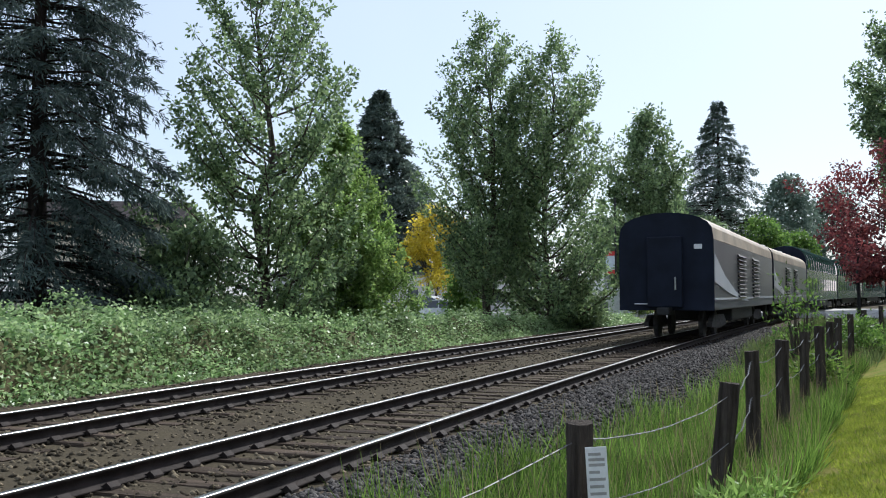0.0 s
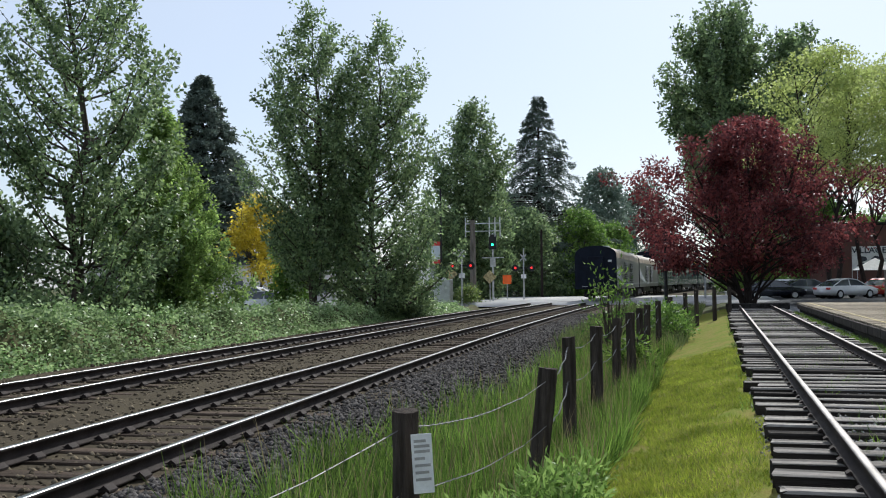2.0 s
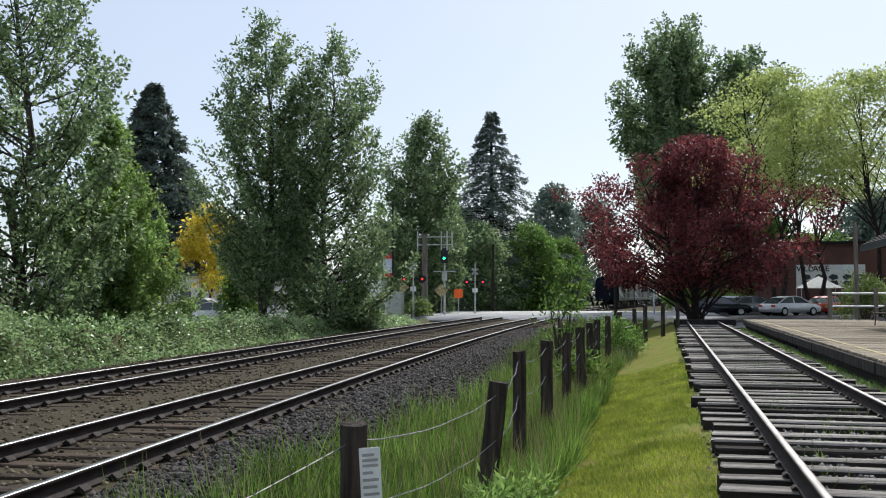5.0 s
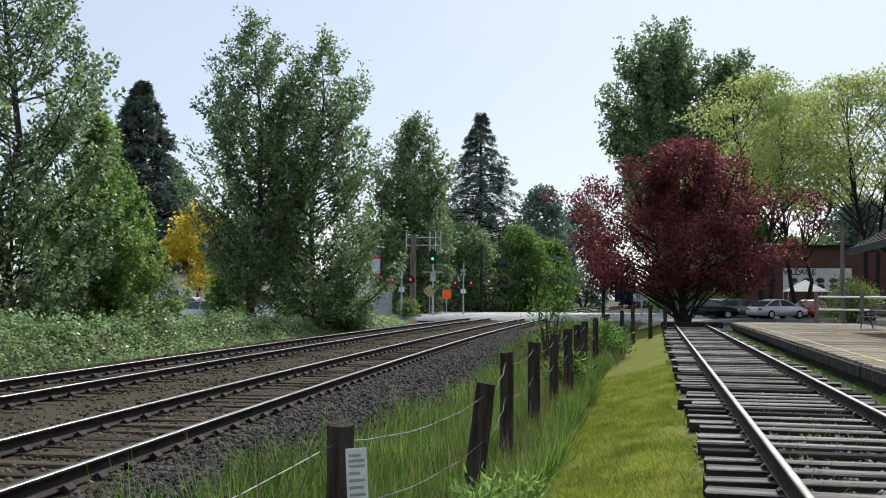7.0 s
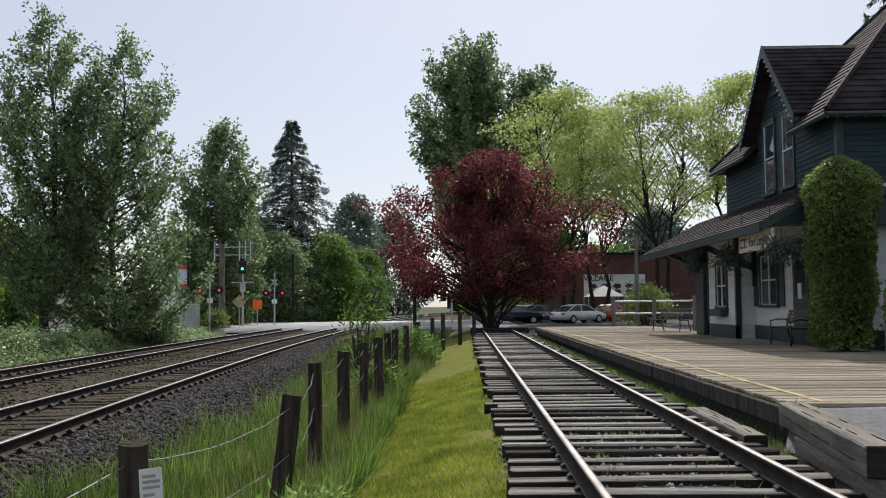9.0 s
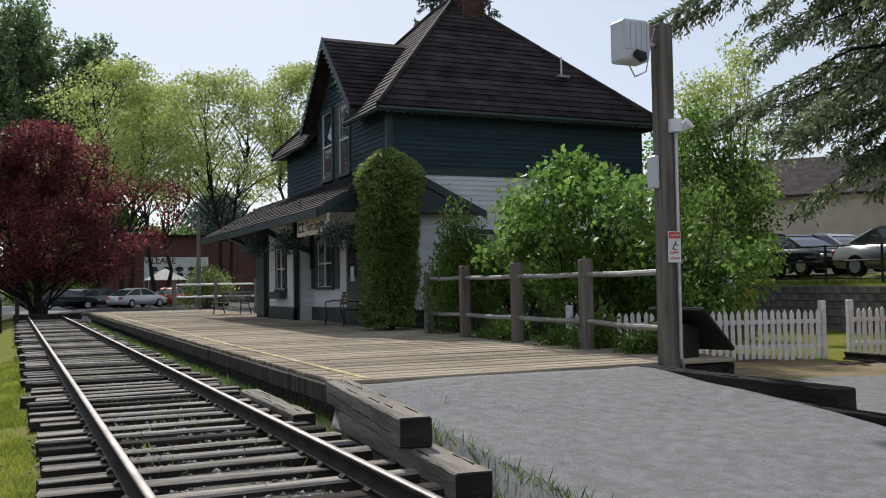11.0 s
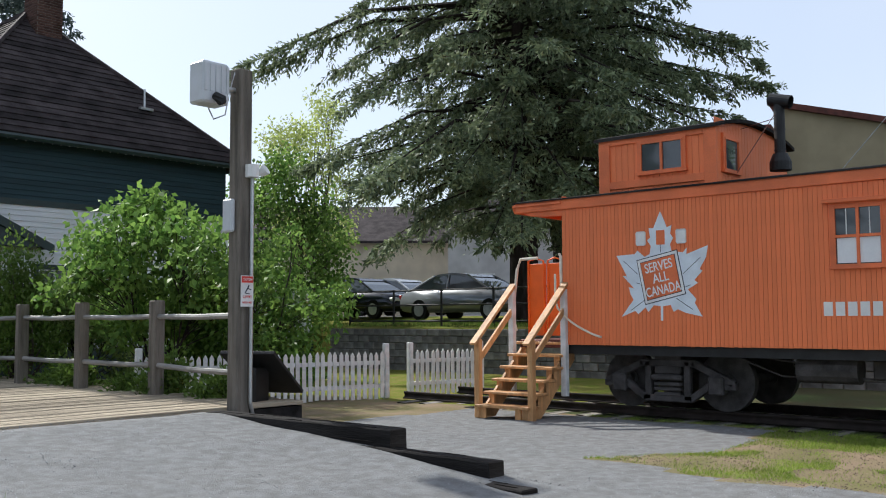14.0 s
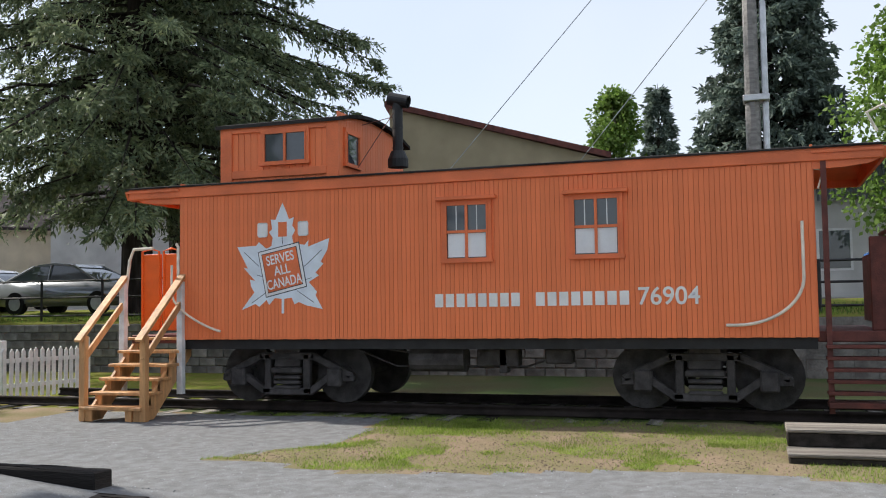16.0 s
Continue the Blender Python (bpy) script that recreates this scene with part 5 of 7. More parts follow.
# ---- retaining wall with the railing of the upper car park ----
def retaining_wall():
    w = thing("retaining_wall", "grey rough stone-block retaining wall below the car park", "wall")
    bm = fresh()
    box(bm, WALL_X + 0.0, WALL_X + 0.4, -30, 21.8, -0.3, 1.16)
    part("core", bm, M_MORTAR, w)
    r = random.Random(8)
    ms = []
    for k in range(5):
        bm = fresh()
        box(bm, -0.05, 0.03, 0.006, 0.414, 0.004, 0.196, 0.02)
        for v in bm.verts:
            v.co.x += 0.02 * noise.noise((v.co.y * 7, v.co.z * 9, k * 3.0))
        ms.append(mesh(bm, "block", M_BLOCK))
    n = 0
    for row in range(6):
        y = 21.8 - 0.42 - (0.21 if row % 2 else 0)
        while y > 1.0 and n < 300:
            ob = part("block", ms[r.randrange(5)], None, w)
            ob.matrix_basis = pose(WALL_X, y, -0.04 + row * 0.2)
            y -= 0.42
            n += 1
    bm = fresh()
    for row in range(6):
        y = 0.8
        while y > -30:
            box(bm, WALL_X - 0.03, WALL_X + 0.02, y - 0.41, y, -0.036 + row * 0.2, 0.156 + row * 0.2)
            y -= 0.42
    tagged(part("far_blocks", bm, M_BLOCK, w), kind="stuff")


retaining_wall()


def railing():
    f = thing("railing", "black iron railing along the car park edge", "railing")
    x, z = WALL_X + 1.0, 1.22
    ys = [22 - 1.9 * i for i in range(26)]
    for y in ys:
        bm = fresh()
        tube(bm, [(x, y, z - 0.1), (x, y, z + 1.08)], 0.035, 6)
        part("post", bm, M_BLACK, f)
    for hz in (0.15, 0.62, 1.05):
        bm = fresh()
        tube(bm, [(x, ys[0], z + hz), (x, ys[-1], z + hz)], 0.03, 6)
        part("rail", bm, M_BLACK, f)


railing()


# ---- the caboose ----
CX0, CX1, CY0, CY1, CZ0, CZ1 = 12.2, 15.1, -0.27, 8.1, 1.055, 3.06


def caboose():
    c = thing("caboose", "orange-red wooden railway caboose with cupola standing on its own rails", "caboose")
    bm = fresh()
    box(bm, CX0 + 0.02, CX1, CY0 + 0.01, CY1 - 0.01, CZ0, CZ1 + 0.05)
    part("body", bm, M_ORANGE, c)
    # vertical tongue-and-groove boards
    pitch = (CY1 - CY0) / 140
    bm = fresh()
    box(bm, -0.012, 0.018, 0.0012, pitch - 0.0012, 0, CZ1 - CZ0, 0.0025)
    bd = mesh(bm, "board", M_ORANGE)
    for i in range(140):
        ob = part("board", bd, None, c)
        ob.matrix_basis = pose(CX0, CY0 + i * pitch, CZ0 + random.uniform(-0.004, 0.002))
    pe = (CX1 - CX0) / 27
    bm = fresh()
    box(bm, 0.002, pe - 0.002, -0.012, 0.018, 0, CZ1 - CZ0 + 0.2, 0.0035)
    be = mesh(bm, "board", M_ORANGE)
    for i in range(27):
        for y in (CY0 - 0.004, CY1 - 0.002):
            ob = part("board", be, None, c)
            ob.matrix_basis = pose(CX0 + i * pe, y, CZ0)
    # eave trim and roof
    bm = fresh()
    box(bm, CX0 - 0.04, CX0 + 0.02, CY0 - 0.75, CY1 + 0.85, CZ1, CZ1 + 0.16, 0.008)
    box(bm, CX1 - 0.02, CX1 + 0.04, CY0 - 0.75, CY1 + 0.85, CZ1, CZ1 + 0.16, 0.008)
    part("eave_trim", bm, M_TRIM, c)
    arc = [(CX0 - 0.06 + (CX1 - CX0 + 0.12) * i / 14, CZ1 + 0.165 + 0.15 * (1 - (i / 7 - 1) ** 2)) for i in range(15)]
    bm = fresh()
    prism(bm, arc + [(x, z - 0.022) for x, z in reversed(arc)], "y", CY0 - 0.78, CY1 + 0.9)
    part("roof", bm, M_TIMBERTAR, c, "dark tarred arched roof")
    for y0, y1 in ((CY0 - 0.76, CY0), (CY1, CY1 + 0.88)):
        bm = fresh()
        prism(bm, [(x, z - 0.045) for x, z in arc] + [(x, z - 0.075) for x, z in reversed(arc)], "y", y0, y1)
        part("soffit", bm, M_TRIM, c)
        bm = fresh()
        ye = y0 if y0 < 0 else y1
        prism(bm, [(x, z - 0.04) for x, z in arc] + [(CX1, CZ1), (CX0, CZ1)], "y", ye - 0.02, ye + 0.02)
        part("end_trim", bm, M_TRIM, c)
    # curved end brackets
    for y, s in ((CY0, -1), (CY1, 1)):
        bm = fresh()
        pts = [(y, CZ1 + 0.02)] + [(y + s * 0.72 * math.sin(a), CZ1 - 0.09 + 0.09 * (1 - math.cos(a))) for a in (0.0, 0.5, 1.0, 1.57)] + [(y + s * 0.72, CZ1 + 0.02)]
        prism(bm, pts, "x", CX0 - 0.01, CX0 + 0.05)
        part("bracket", bm, M_TRIM, c)
    # windows
    for y0, y1 in ((3.52, 4.2), (1.87, 2.55)):
        w = sash_window(c, "x", CX0 - 0.012, y0 + 0.06, y1 - 0.06, 2.06, 2.77, M_TRIM, M_TRIM, (2, 2), True, 0.05, 0.5)
        bm = fresh()
        box(bm, CX0 - 0.11, CX0 - 0.01, y0 - 0.06, y1 + 0.06, 2.82, 2.865, 0.005)
        part("drip_cap", bm, M_TRIM, w)
        for yy in (y0 + (y1 - y0) * 0.3, y0 + (y1 - y0) * 0.7):
            bm = fresh()
            box(bm, CX0 - 0.03, CX0 - 0.026, yy - 0.006, yy + 0.006, 2.43, 2.75)
            part("glazing_strip", bm, M_WHITE, w)
    # cupola
    ux0, ux1, uy0, uy1, uz0, uz1 = 12.38, 14.92, 5.75, 7.5, 3.24, 4.04
    bm = fresh()
    box(bm, ux0, ux1, uy0, uy1, uz0, uz1)
    cu = part("cupola", bm, M_ORANGE, c)
    arc2 = [(ux0 - 0.08 + (ux1 - ux0 + 0.16) * i / 12, uz1 + 0.02 + 0.19 * (1 - (i / 6 - 1) ** 2)) for i in range(13)]
    bm = fresh()
    prism(bm, arc2 + [(x, z - 0.05) for x, z in reversed(arc2)], "y", uy0 - 0.1, uy1 + 0.1)
    part("cupola_roof", bm, M_TIMBERTAR, cu)
    bm = fresh()
    prism(bm, [(x, z - 0.05) for x, z in arc2[1:-1]] + [(ux1, uz1 - 0.02), (ux0, uz1 - 0.02)], "y", uy0 + 0.0, uy1)
    part("cupola_gable", bm, M_ORANGE, cu)
    p2 = 0.095
    bm = fresh()
    box(bm, 0.002, p2 - 0.002, -0.01, 0.01, 0, uz1 - uz0 + 0.12, 0.003)
    b2 = mesh(bm, "board", M_ORANGE)
    for i in range(26):
        ob = part("board", b2, None, cu)
        ob.matrix_basis = pose(ux0 + i * p2, uy0 - 0.006, uz0)
    bm = fresh()
    box(bm, -0.01, 0.01, 0.002, 0.098, 0, uz1 - uz0, 0.003)
    b3 = mesh(bm, "board", M_ORANGE)
    for i in range(17):
        ob = part("board", b3, None, cu)
        ob.matrix_basis = pose(ux0 - 0.006, uy0 + 0.02 + i * 0.1, uz0)
    bm = fresh()
    for a, b, lo_, hi_ in ((uy0 - 0.04, uy0 + 0.14, uz0 - 0.05, uz1), (uy1 - 0.14, uy1 + 0.04, uz0 - 0.05, uz1), (uy0 + 0.14, uy1 - 0.14, uz1 - 0.1, uz1), (uy0 + 0.14, uy1 - 0.14, uz0 + 0.06, uz0 + 0.17)):
        box(bm, ux0 - 0.045, ux0 - 0.012, a, b, lo_, hi_, 0.006)
    part("cupola_trim", bm, M_TRIM, cu)
    sash_window(cu, "x", ux0 - 0.02, 6.2, 6.85, 3.5, 3.92, M_TRIM, M_TRIM, (2, 1), False, 0.05, 0.5)
    sash_window(cu, "y", uy0 - 0.02, 12.6, 13.05, 3.46, 3.9, M_TRIM, M_TRIM, (1, 1), False, 0.05, 0.5)
    # stove pipe
    bm = fresh()
    tube(bm, [(13.5, 5.29, 3.5), (13.5, 5.29, 3.62)], 0.15, 18)
    tube(bm, [(13.5, 5.29, 3.62), (13.5, 5.29, 3.74)], [0.15, 0.1], 18)
    tube(bm, [(13.5, 5.29, 3.7), (13.5, 5.29, 4.46)], 0.075, 18)
    for dz in (3.78, 4.08):
        tube(bm, [(13.5, 5.29, dz), (13.5, 5.29, dz + 0.02)], 0.081, 18)
    part("stove_pipe", bm, M_BLACK, c, "black stove pipe")
    bm = fresh()
    tube(bm, [(13.5, 5.42, 4.53), (13.5, 5.12, 4.45)], 0.095, 18, False)
    part("tee_cowl", bm, M_BLACK, c, "open-ended black tee cowl")
    for a_, b_ in (((13.2, 5.75, 4.1), (13.48, 5.34, 4.25)), ((12.75, 5.6, 3.42), (13.44, 5.33, 4.3))):
        bm = fresh()
        tube(bm, [a_, b_], 0.006, 5)
        part("pipe_stay", bm, M_BROWNRED, c)
    # lettering and emblem on the side
    xs = CX0 - 0.0145
    number = lettering("76904", 0.30, M_WHITE, c, facing_left(xs, 1.37, 1.545), "number", "white painted number", 0.002, 0.98)
    def bars(word, start, end):
        n = len(word)
        step_ = (start - end) / n
        for i, ch in enumerate(word):
            if ch == ".":
                continue
            bm = fresh()
            y1_, y0_ = start - i * step_, start - (i + 1) * step_ + step_ * 0.24
            box(bm, xs - 0.002, xs + 0.002, y0_, y1_, 1.455, 1.625)
            part("letter_bar", bm, M_WHITE, c, "plain white bar standing for a painted letter")
    bars("xxxxxxxx", 4.30, 3.15)
    bars("xxxxxxxx", 2.98, 1.8)
    leaf = [(278, 40), (300, 92), (312, 128), (338, 118), (330, 160), (345, 185), (328, 215), (335, 252), (395, 262), (415, 238), (412, 272), (523, 232), (512, 292), (478, 350), (492, 360), (450, 405), (468, 420), (415, 452), (440, 480), (458, 502), (450, 520), (487, 590), (400, 570), (362, 552), (340, 565), (325, 530), (285, 535), (283, 610), (271, 610), (272, 535), (235, 530), (205, 565), (190, 540), (150, 575), (132, 558), (55, 590), (100, 530), (125, 500), (108, 470), (100, 432), (130, 440), (65, 370), (90, 375), (32, 262), (135, 258), (150, 240), (190, 275), (218, 262), (225, 220), (205, 190), (222, 175), (215, 125), (240, 128)]
    def at(cx, cy):
        return 7.17 - (cx - 36) * 0.00284, 2.9 - (cy - 45) * 0.00265
    bm = fresh()
    prism(bm, [at(*p) for p in leaf], "x", xs - 0.002, xs + 0.002)
    em = part("emblem", bm, M_LOGO, c, "pale maple-leaf emblem with a tilted square")
    sq = [(150, 295), (362, 250), (402, 472), (192, 523)]
    cxm, cym = sum(p[0] for p in sq) / 4, sum(p[1] for p in sq) / 4
    for k, (sc, m_) in enumerate(((1.04, M_SIGNDARK), (1.0, M_WHITE), (0.88, M_SIGNDARK), (0.85, M_TRIM))):
        bm = fresh()
        prism(bm, [at(cxm + (p[0] - cxm) * sc, cym + (p[1] - cym) * sc) for p in sq], "x", xs - 0.005 - k * 0.003, xs - 0.002 - k * 0.003)
        part("panel", bm, m_, em)
    for text, cx, cy, w in (("SERVES", 266, 328, 0.74), ("ALL", 277, 388, 0.8), ("CANADA", 289, 450, 0.68)):
        yy, zz = at(cx, cy)
        lettering(text, 0.185, M_WHITE, em, facing_left(xs - 0.016, yy, zz, 11), "lettering", "", 0.001, w)
    for cx in (172, 388):
        bm = fresh()
        y_, z_ = at(cx, 178)
        box(bm, xs - 0.003, xs + 0.002, y_ - 0.075, y_ + 0.075, z_ - 0.1, z_ + 0.1, 0.02)
        part("letter_bar", bm, M_WHITE, em)
    bm = fresh()
    y_, z_ = at(278, 178)
    box(bm, xs - 0.004, xs - 0.001, y_ - 0.065, y_ + 0.065, z_ - 0.1, z_ + 0.1)
    part("letter_bar", bm, M_TRIM, em)
    bm = fresh()
    for p, q in (((70, 290), (150, 365)), ((485, 290), (392, 372)), ((110, 555), (190, 500)), ((440, 555), (355, 495)), ((278, 255), (276, 215)), ((140, 410), (165, 418)), ((400, 440), (430, 430))):
        (a0, a1), (b0, b1) = at(*p), at(*q)
        tube(bm, [(xs - 0.002, a0, a1), (xs - 0.002, b0, b1)], 0.004, 4)
    part("leaf_vein", bm, M_SIGNDARK, em)
    # grab rails
    bm = fresh()
    tube(bm, [(CX0 - 0.07, -0.14, 2.38)] + [(CX0 - 0.07, -0.14 + 0.75 * (1 - math.cos(a)), 1.75 - 0.55 * math.sin(a)) for a in [1.57 * q / 14 for q in range(15)]] + [(CX0 - 0.05, 0.72, 1.2)], 0.019, 8)
    part("grab_rail", bm, M_CREAM, c, "cream-painted curved grab rail")
    bm = fresh()
    tube(bm, [(CX0 - 0.07, 8.2, 2.1), (CX0 - 0.07, 8.2, 1.75)] + [(CX0 - 0.07, 8.2 - 0.78 * math.sin(a) ** 1.5, 1.17 + 0.5 * (1 - math.sin(a)) ** 1.2) for a in [1.57 * q / 12 for q in range(1, 13)]], 0.017, 8)
    part("grab_rail", bm, M_CREAM, c, "cream-painted curved grab rail")
    bm = fresh()
    tube(bm, [(CX0 + 0.02, CY0 - 0.06, 2.75), (CX0 + 0.02, CY0 - 0.12, 2.95), (CX0 + 0.02, CY0 - 0.02, 2.98)], 0.012, 6)
    tube(bm, [(CX0 + 0.1, CY0 - 0.14, 2.35), (CX0 + 0.1, CY0 - 0.14, 1.2)], 0.018, 6)
    tube(bm, [(CX0 + 0.2, CY0 - 0.72, 3.4), (CX0 + 0.2, CY0 - 0.62, 3.62), (CX0 + 0.2, CY0 - 0.8, 3.7), (CX0 + 0.2, CY0 - 0.92, 3.55), (CX0 + 0.2, CY0 - 0.9, 3.3)], 0.02, 7)
    part("ladder_rail", bm, M_CREAM, c)
    # near end platform with bright gate
    bm = fresh()
    box(bm, CX0 + 0.05, CX1 - 0.05, CY1, CY1 + 0.85, 1.0, 1.12, 0.01)
    part("end_platform", bm, M_BROWNRED, c)
    bm = fresh()
    box(bm, CX0 + 0.05, CX1 - 0.05, CY0 - 0.75, CY0, 1.0, 1.12, 0.01)
    part("end_platform", bm, M_BROWNRED, c)
    for y0, y1, w in ((8.18, 8.5, 0.02), (8.52, 8.86, 0.02)):
        bm = fresh()
        box(bm, 12.34, 12.37, y0, y1, 1.18, 2.28, 0.006)
        tube(bm, [(12.33, y0 + 0.03, 1.2), (12.33, y0 + 0.03, 2.32), (12.33, (y0 + y1) / 2, 2.36), (12.33, y1 - 0.03, 2.32), (12.33, y1 - 0.03, 1.2)], 0.018, 6)
        part("gate_leaf", bm, M_ORANGEBRIGHT, c, "bright orange folding gate")
    bm = fresh()
    tube(bm, [(12.2, 8.98, 1.25), (12.2, 9.05, 1.5), (12.2, 8.95, 2.2), (12.2, 8.88, 2.35), (12.25, 8.6, 2.36)], 0.024, 7)
    tube(bm, [(12.2, 8.14, 1.3), (12.2, 8.14, 2.36), (12.25, 8.2, 2.4)], 0.024, 7)
    part("gate_rail", bm, M_CREAM, c)
    # far-end red iron steps
    bm = fresh()
    for y in (CY0 - 0.12, CY0 - 0.82):
        box(bm, CX0 - 0.03, CX0 + 0.02, y - 0.03, y + 0.03, 0.2, 3.1)
    part("end_post", bm, M_BROWNRED, c)
    for k in range(6):
        bm = fresh()
        z = 0.95 - k * 0.13
        box(bm, CX0 - 0.1 - (0.12 if k == 5 else 0), CX0 + 0.12, CY0 - 0.86, CY0 - 0.08, z - 0.02, z + (0.02 if k != 5 else 0.04), 0.005)
        part("step", bm, M_BROWNRED, c)
    bm = fresh()
    box(bm, 12.5, 12.56, CY0 - 0.8, CY0 - 0.6, 1.12, 2.2, 0.01)
    tube(bm, [(12.3, CY0 - 0.78, 1.1), (12.3, CY0 - 0.78, 2.25), (13.0, CY0 - 0.78, 2.25)], 0.03, 6)
    box(bm, 12.55, 14.6, CY0 - 0.76, CY0 - 0.72, 1.2, 2.05)
    part("end_railing", bm, M_BROWNRED, c)
    # sill, truss rods, tank under the floor
    bm = fresh()
    box(bm, CX0 + 0.05, CX1 - 0.05, CY0, CY1, 0.92, CZ0 - 0.002)
    part("underframe", bm, M_BLACK, c)
    bm = fresh()
    tube(bm, [(12.55, 4.0, 0.78), (12.55, 4.75, 0.78)], 0.17, 14)
    tube(bm, [(12.6, 4.75, 0.85), (12.6, 5.7, 0.98)], 0.015, 5)
    tube(bm, [(12.6, 2.4, 0.95), (12.6, 3.2, 0.68), (12.6, 5.0, 0.68), (12.6, 5.7, 0.95)], 0.014, 5)
    box(bm, 12.5, 12.75, 3.3, 3.85, 0.68, 0.92, 0.02)
    box(bm, 12.5, 12.7, 3.45, 3.55, 0.6, 0.95, 0.01)
    box(bm, 12.5, 12.7, 2.6, 2.95, 0.72, 0.92, 0.02)
    part("brake_gear", bm, M_TRUCK, c, "grimy brake cylinder and rods under the floor")
    # trucks
    def truck(yc):
        t = new("truck")
        t.parent = c
        t.matrix_basis = pose(13.65, yc, 0.15)
        for xs_ in (-1.06, 1.06):
            bm = fresh()
            bars_ = [((-0.95, 0.4), (-0.4, 0.66)), ((-0.4, 0.66), (0.4, 0.66)), ((0.4, 0.66), (0.95, 0.4)), ((-0.75, 0.44), (-0.35, 0.17)), ((-0.35, 0.17), (0.35, 0.17)), ((0.35, 0.17), (0.75, 0.44)), ((-0.3, 0.17), (-0.3, 0.66)), ((0.3, 0.17), (0.3, 0.66)), ((-0.98, 0.36), (-0.7, 0.36)), ((0.98, 0.36), (0.7, 0.36))]
            for (ya, za), (yb, zb) in bars_:
                a, b = Vector((xs_, ya, za)), Vector((xs_, yb, zb))
                L = (b - a).length
                ang = math.atan2(b.z - a.z, b.y - a.y)
                box(bm, -0.05, 0.05, -0.03, L + 0.03, -0.05, 0.05, 0.014, Matrix.Translation(a) @ Matrix.Rotation(ang, 4, "X"))
            part("side_frame", bm, M_TRUCK, t)
            for yj in (-0.74, 0.74):
                bm = fresh()
                box(bm, xs_ - 0.11, xs_ + 0.09, yj - 0.11, yj + 0.11, 0.24, 0.5, 0.025)
                part("journal_box", bm, M_TRUCK, t)
            bm = fresh()
            for k in range(3):
                box(bm, xs_ - 0.06, xs_ + 0.06, -0.2, 0.2, 0.2 + k * 0.07, 0.25 + k * 0.07, 0.012)
            box(bm, xs_ - 0.08, xs_ + 0.08, -0.24, 0.24, 0.42, 0.5, 0.02)
            part("spring_nest", bm, M_TRUCK, t)
        for yj in (-0.74, 0.74):
            for xw in (-0.75, 0.75):
                bm = fresh()
                tube(bm, [(xw - 0.06, yj, 0.41), (xw + 0.06, yj, 0.41)], 0.41, 28)
                tube(bm, [(xw - 0.08, yj, 0.41), (xw + 0.08, yj, 0.41)], 0.13, 14)
                wh = part("wheel", bm, M_TRUCK, t)
            bm = fresh()
            tube(bm, [(-1.05, yj, 0.41), (1.05, yj, 0.41)], 0.07, 8)
            part("axle", bm, M_TRUCK, t)
        bm = fresh()
        box(bm, -1.1, 1.1, -0.2, 0.2, 0.5, 0.8, 0.02)
        part("bolster", bm, M_TRUCK, t)
    truck(6.62)
    truck(1.0)
    return c


caboose()


def caboose_track():
    tr = thing("display_track", "short dark display track under the caboose", "railway track")
    for x in (12.9, 14.4):
        ob = rail_mesh("rail", lambda y: x, [-14, -6, 0, 5, 10, 12.0], 0.15, 0.13, 0.033, 0.06, (M_RAIL, M_RAIL))
        ob.parent = tr
    for i in range(40):
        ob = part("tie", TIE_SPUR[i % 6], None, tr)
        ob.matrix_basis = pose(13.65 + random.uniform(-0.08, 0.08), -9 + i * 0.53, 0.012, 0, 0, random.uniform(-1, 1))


caboose_track()


def stairs():
    s = thing("wooden_stairs", "new pine stairs with handrails up to the caboose platform", "stairs")
    x0, ya, yb = 11.3, 8.12, 8.98
    n = 6
    for k in range(n):
        z = 0.2 + 0.178 * k
        x = x0 + 0.2 * k
        bm = fresh()
        box(bm, x - 0.07, x + 0.24, ya - 0.05, yb + 0.05, z - 0.042, z, 0.007)
        part("tread", bm, M_PINE, s)
        for yy in (ya + 0.0, yb - 0.1) if k else (ya, yb - 0.1, (ya + yb) / 2 - 0.3):
            bm = fresh()
            box(bm, x + 0.0, x + 0.04, yy, yy + 0.1, z - 0.178 if k else 0.0, z - 0.044)
            part("riser_block", bm, M_PINE, s)
    for y in (ya - 0.0, yb - 0.04):
        bm = fresh()
        prism(bm, [(x0 + 0.05, 0.0), (x0 + 0.3, 0.0), (x0 + 1.2, 0.82), (x0 + 1.2, 1.04), (x0 + 1.05, 1.04), (x0 + 0.05, 0.14)], "y", y, y + 0.04)
        part("stringer", bm, M_PINE, s)
    for y in (ya - 0.095, yb + 0.005):
        bm = fresh()
        box(bm, x0 - 0.02, x0 + 0.07, y, y + 0.09, 0, 1.14, 0.006)
        part("newel_post", bm, M_PINE, s)
        bm = fresh()
        box(bm, x0 + 0.82, x0 + 0.91, y, y + 0.09, 0.3, 1.87, 0.006)
        part("top_post", bm, M_PICKET, s, "older post with worn white paint")
        for z in (1.12, 0.74):
            bm = fresh()
            L = math.hypot(0.95, 0.86) + (0.02 if z > 1 else -0.05)
            box(bm, -0.1 if z > 1 else 0.05, L - 0.05, -0.012 if z > 1 else 0.02, 0.102 if z > 1 else 0.06, 0.0, 0.045 if z > 1 else 0.09, 0.005, Matrix.Translation((x0 - 0.01, y + 0.002, z)) @ Matrix.Rotation(-math.atan2(0.84, 0.95), 4, "Y"))
            part("handrail", bm, M_PINE, s)


stairs()

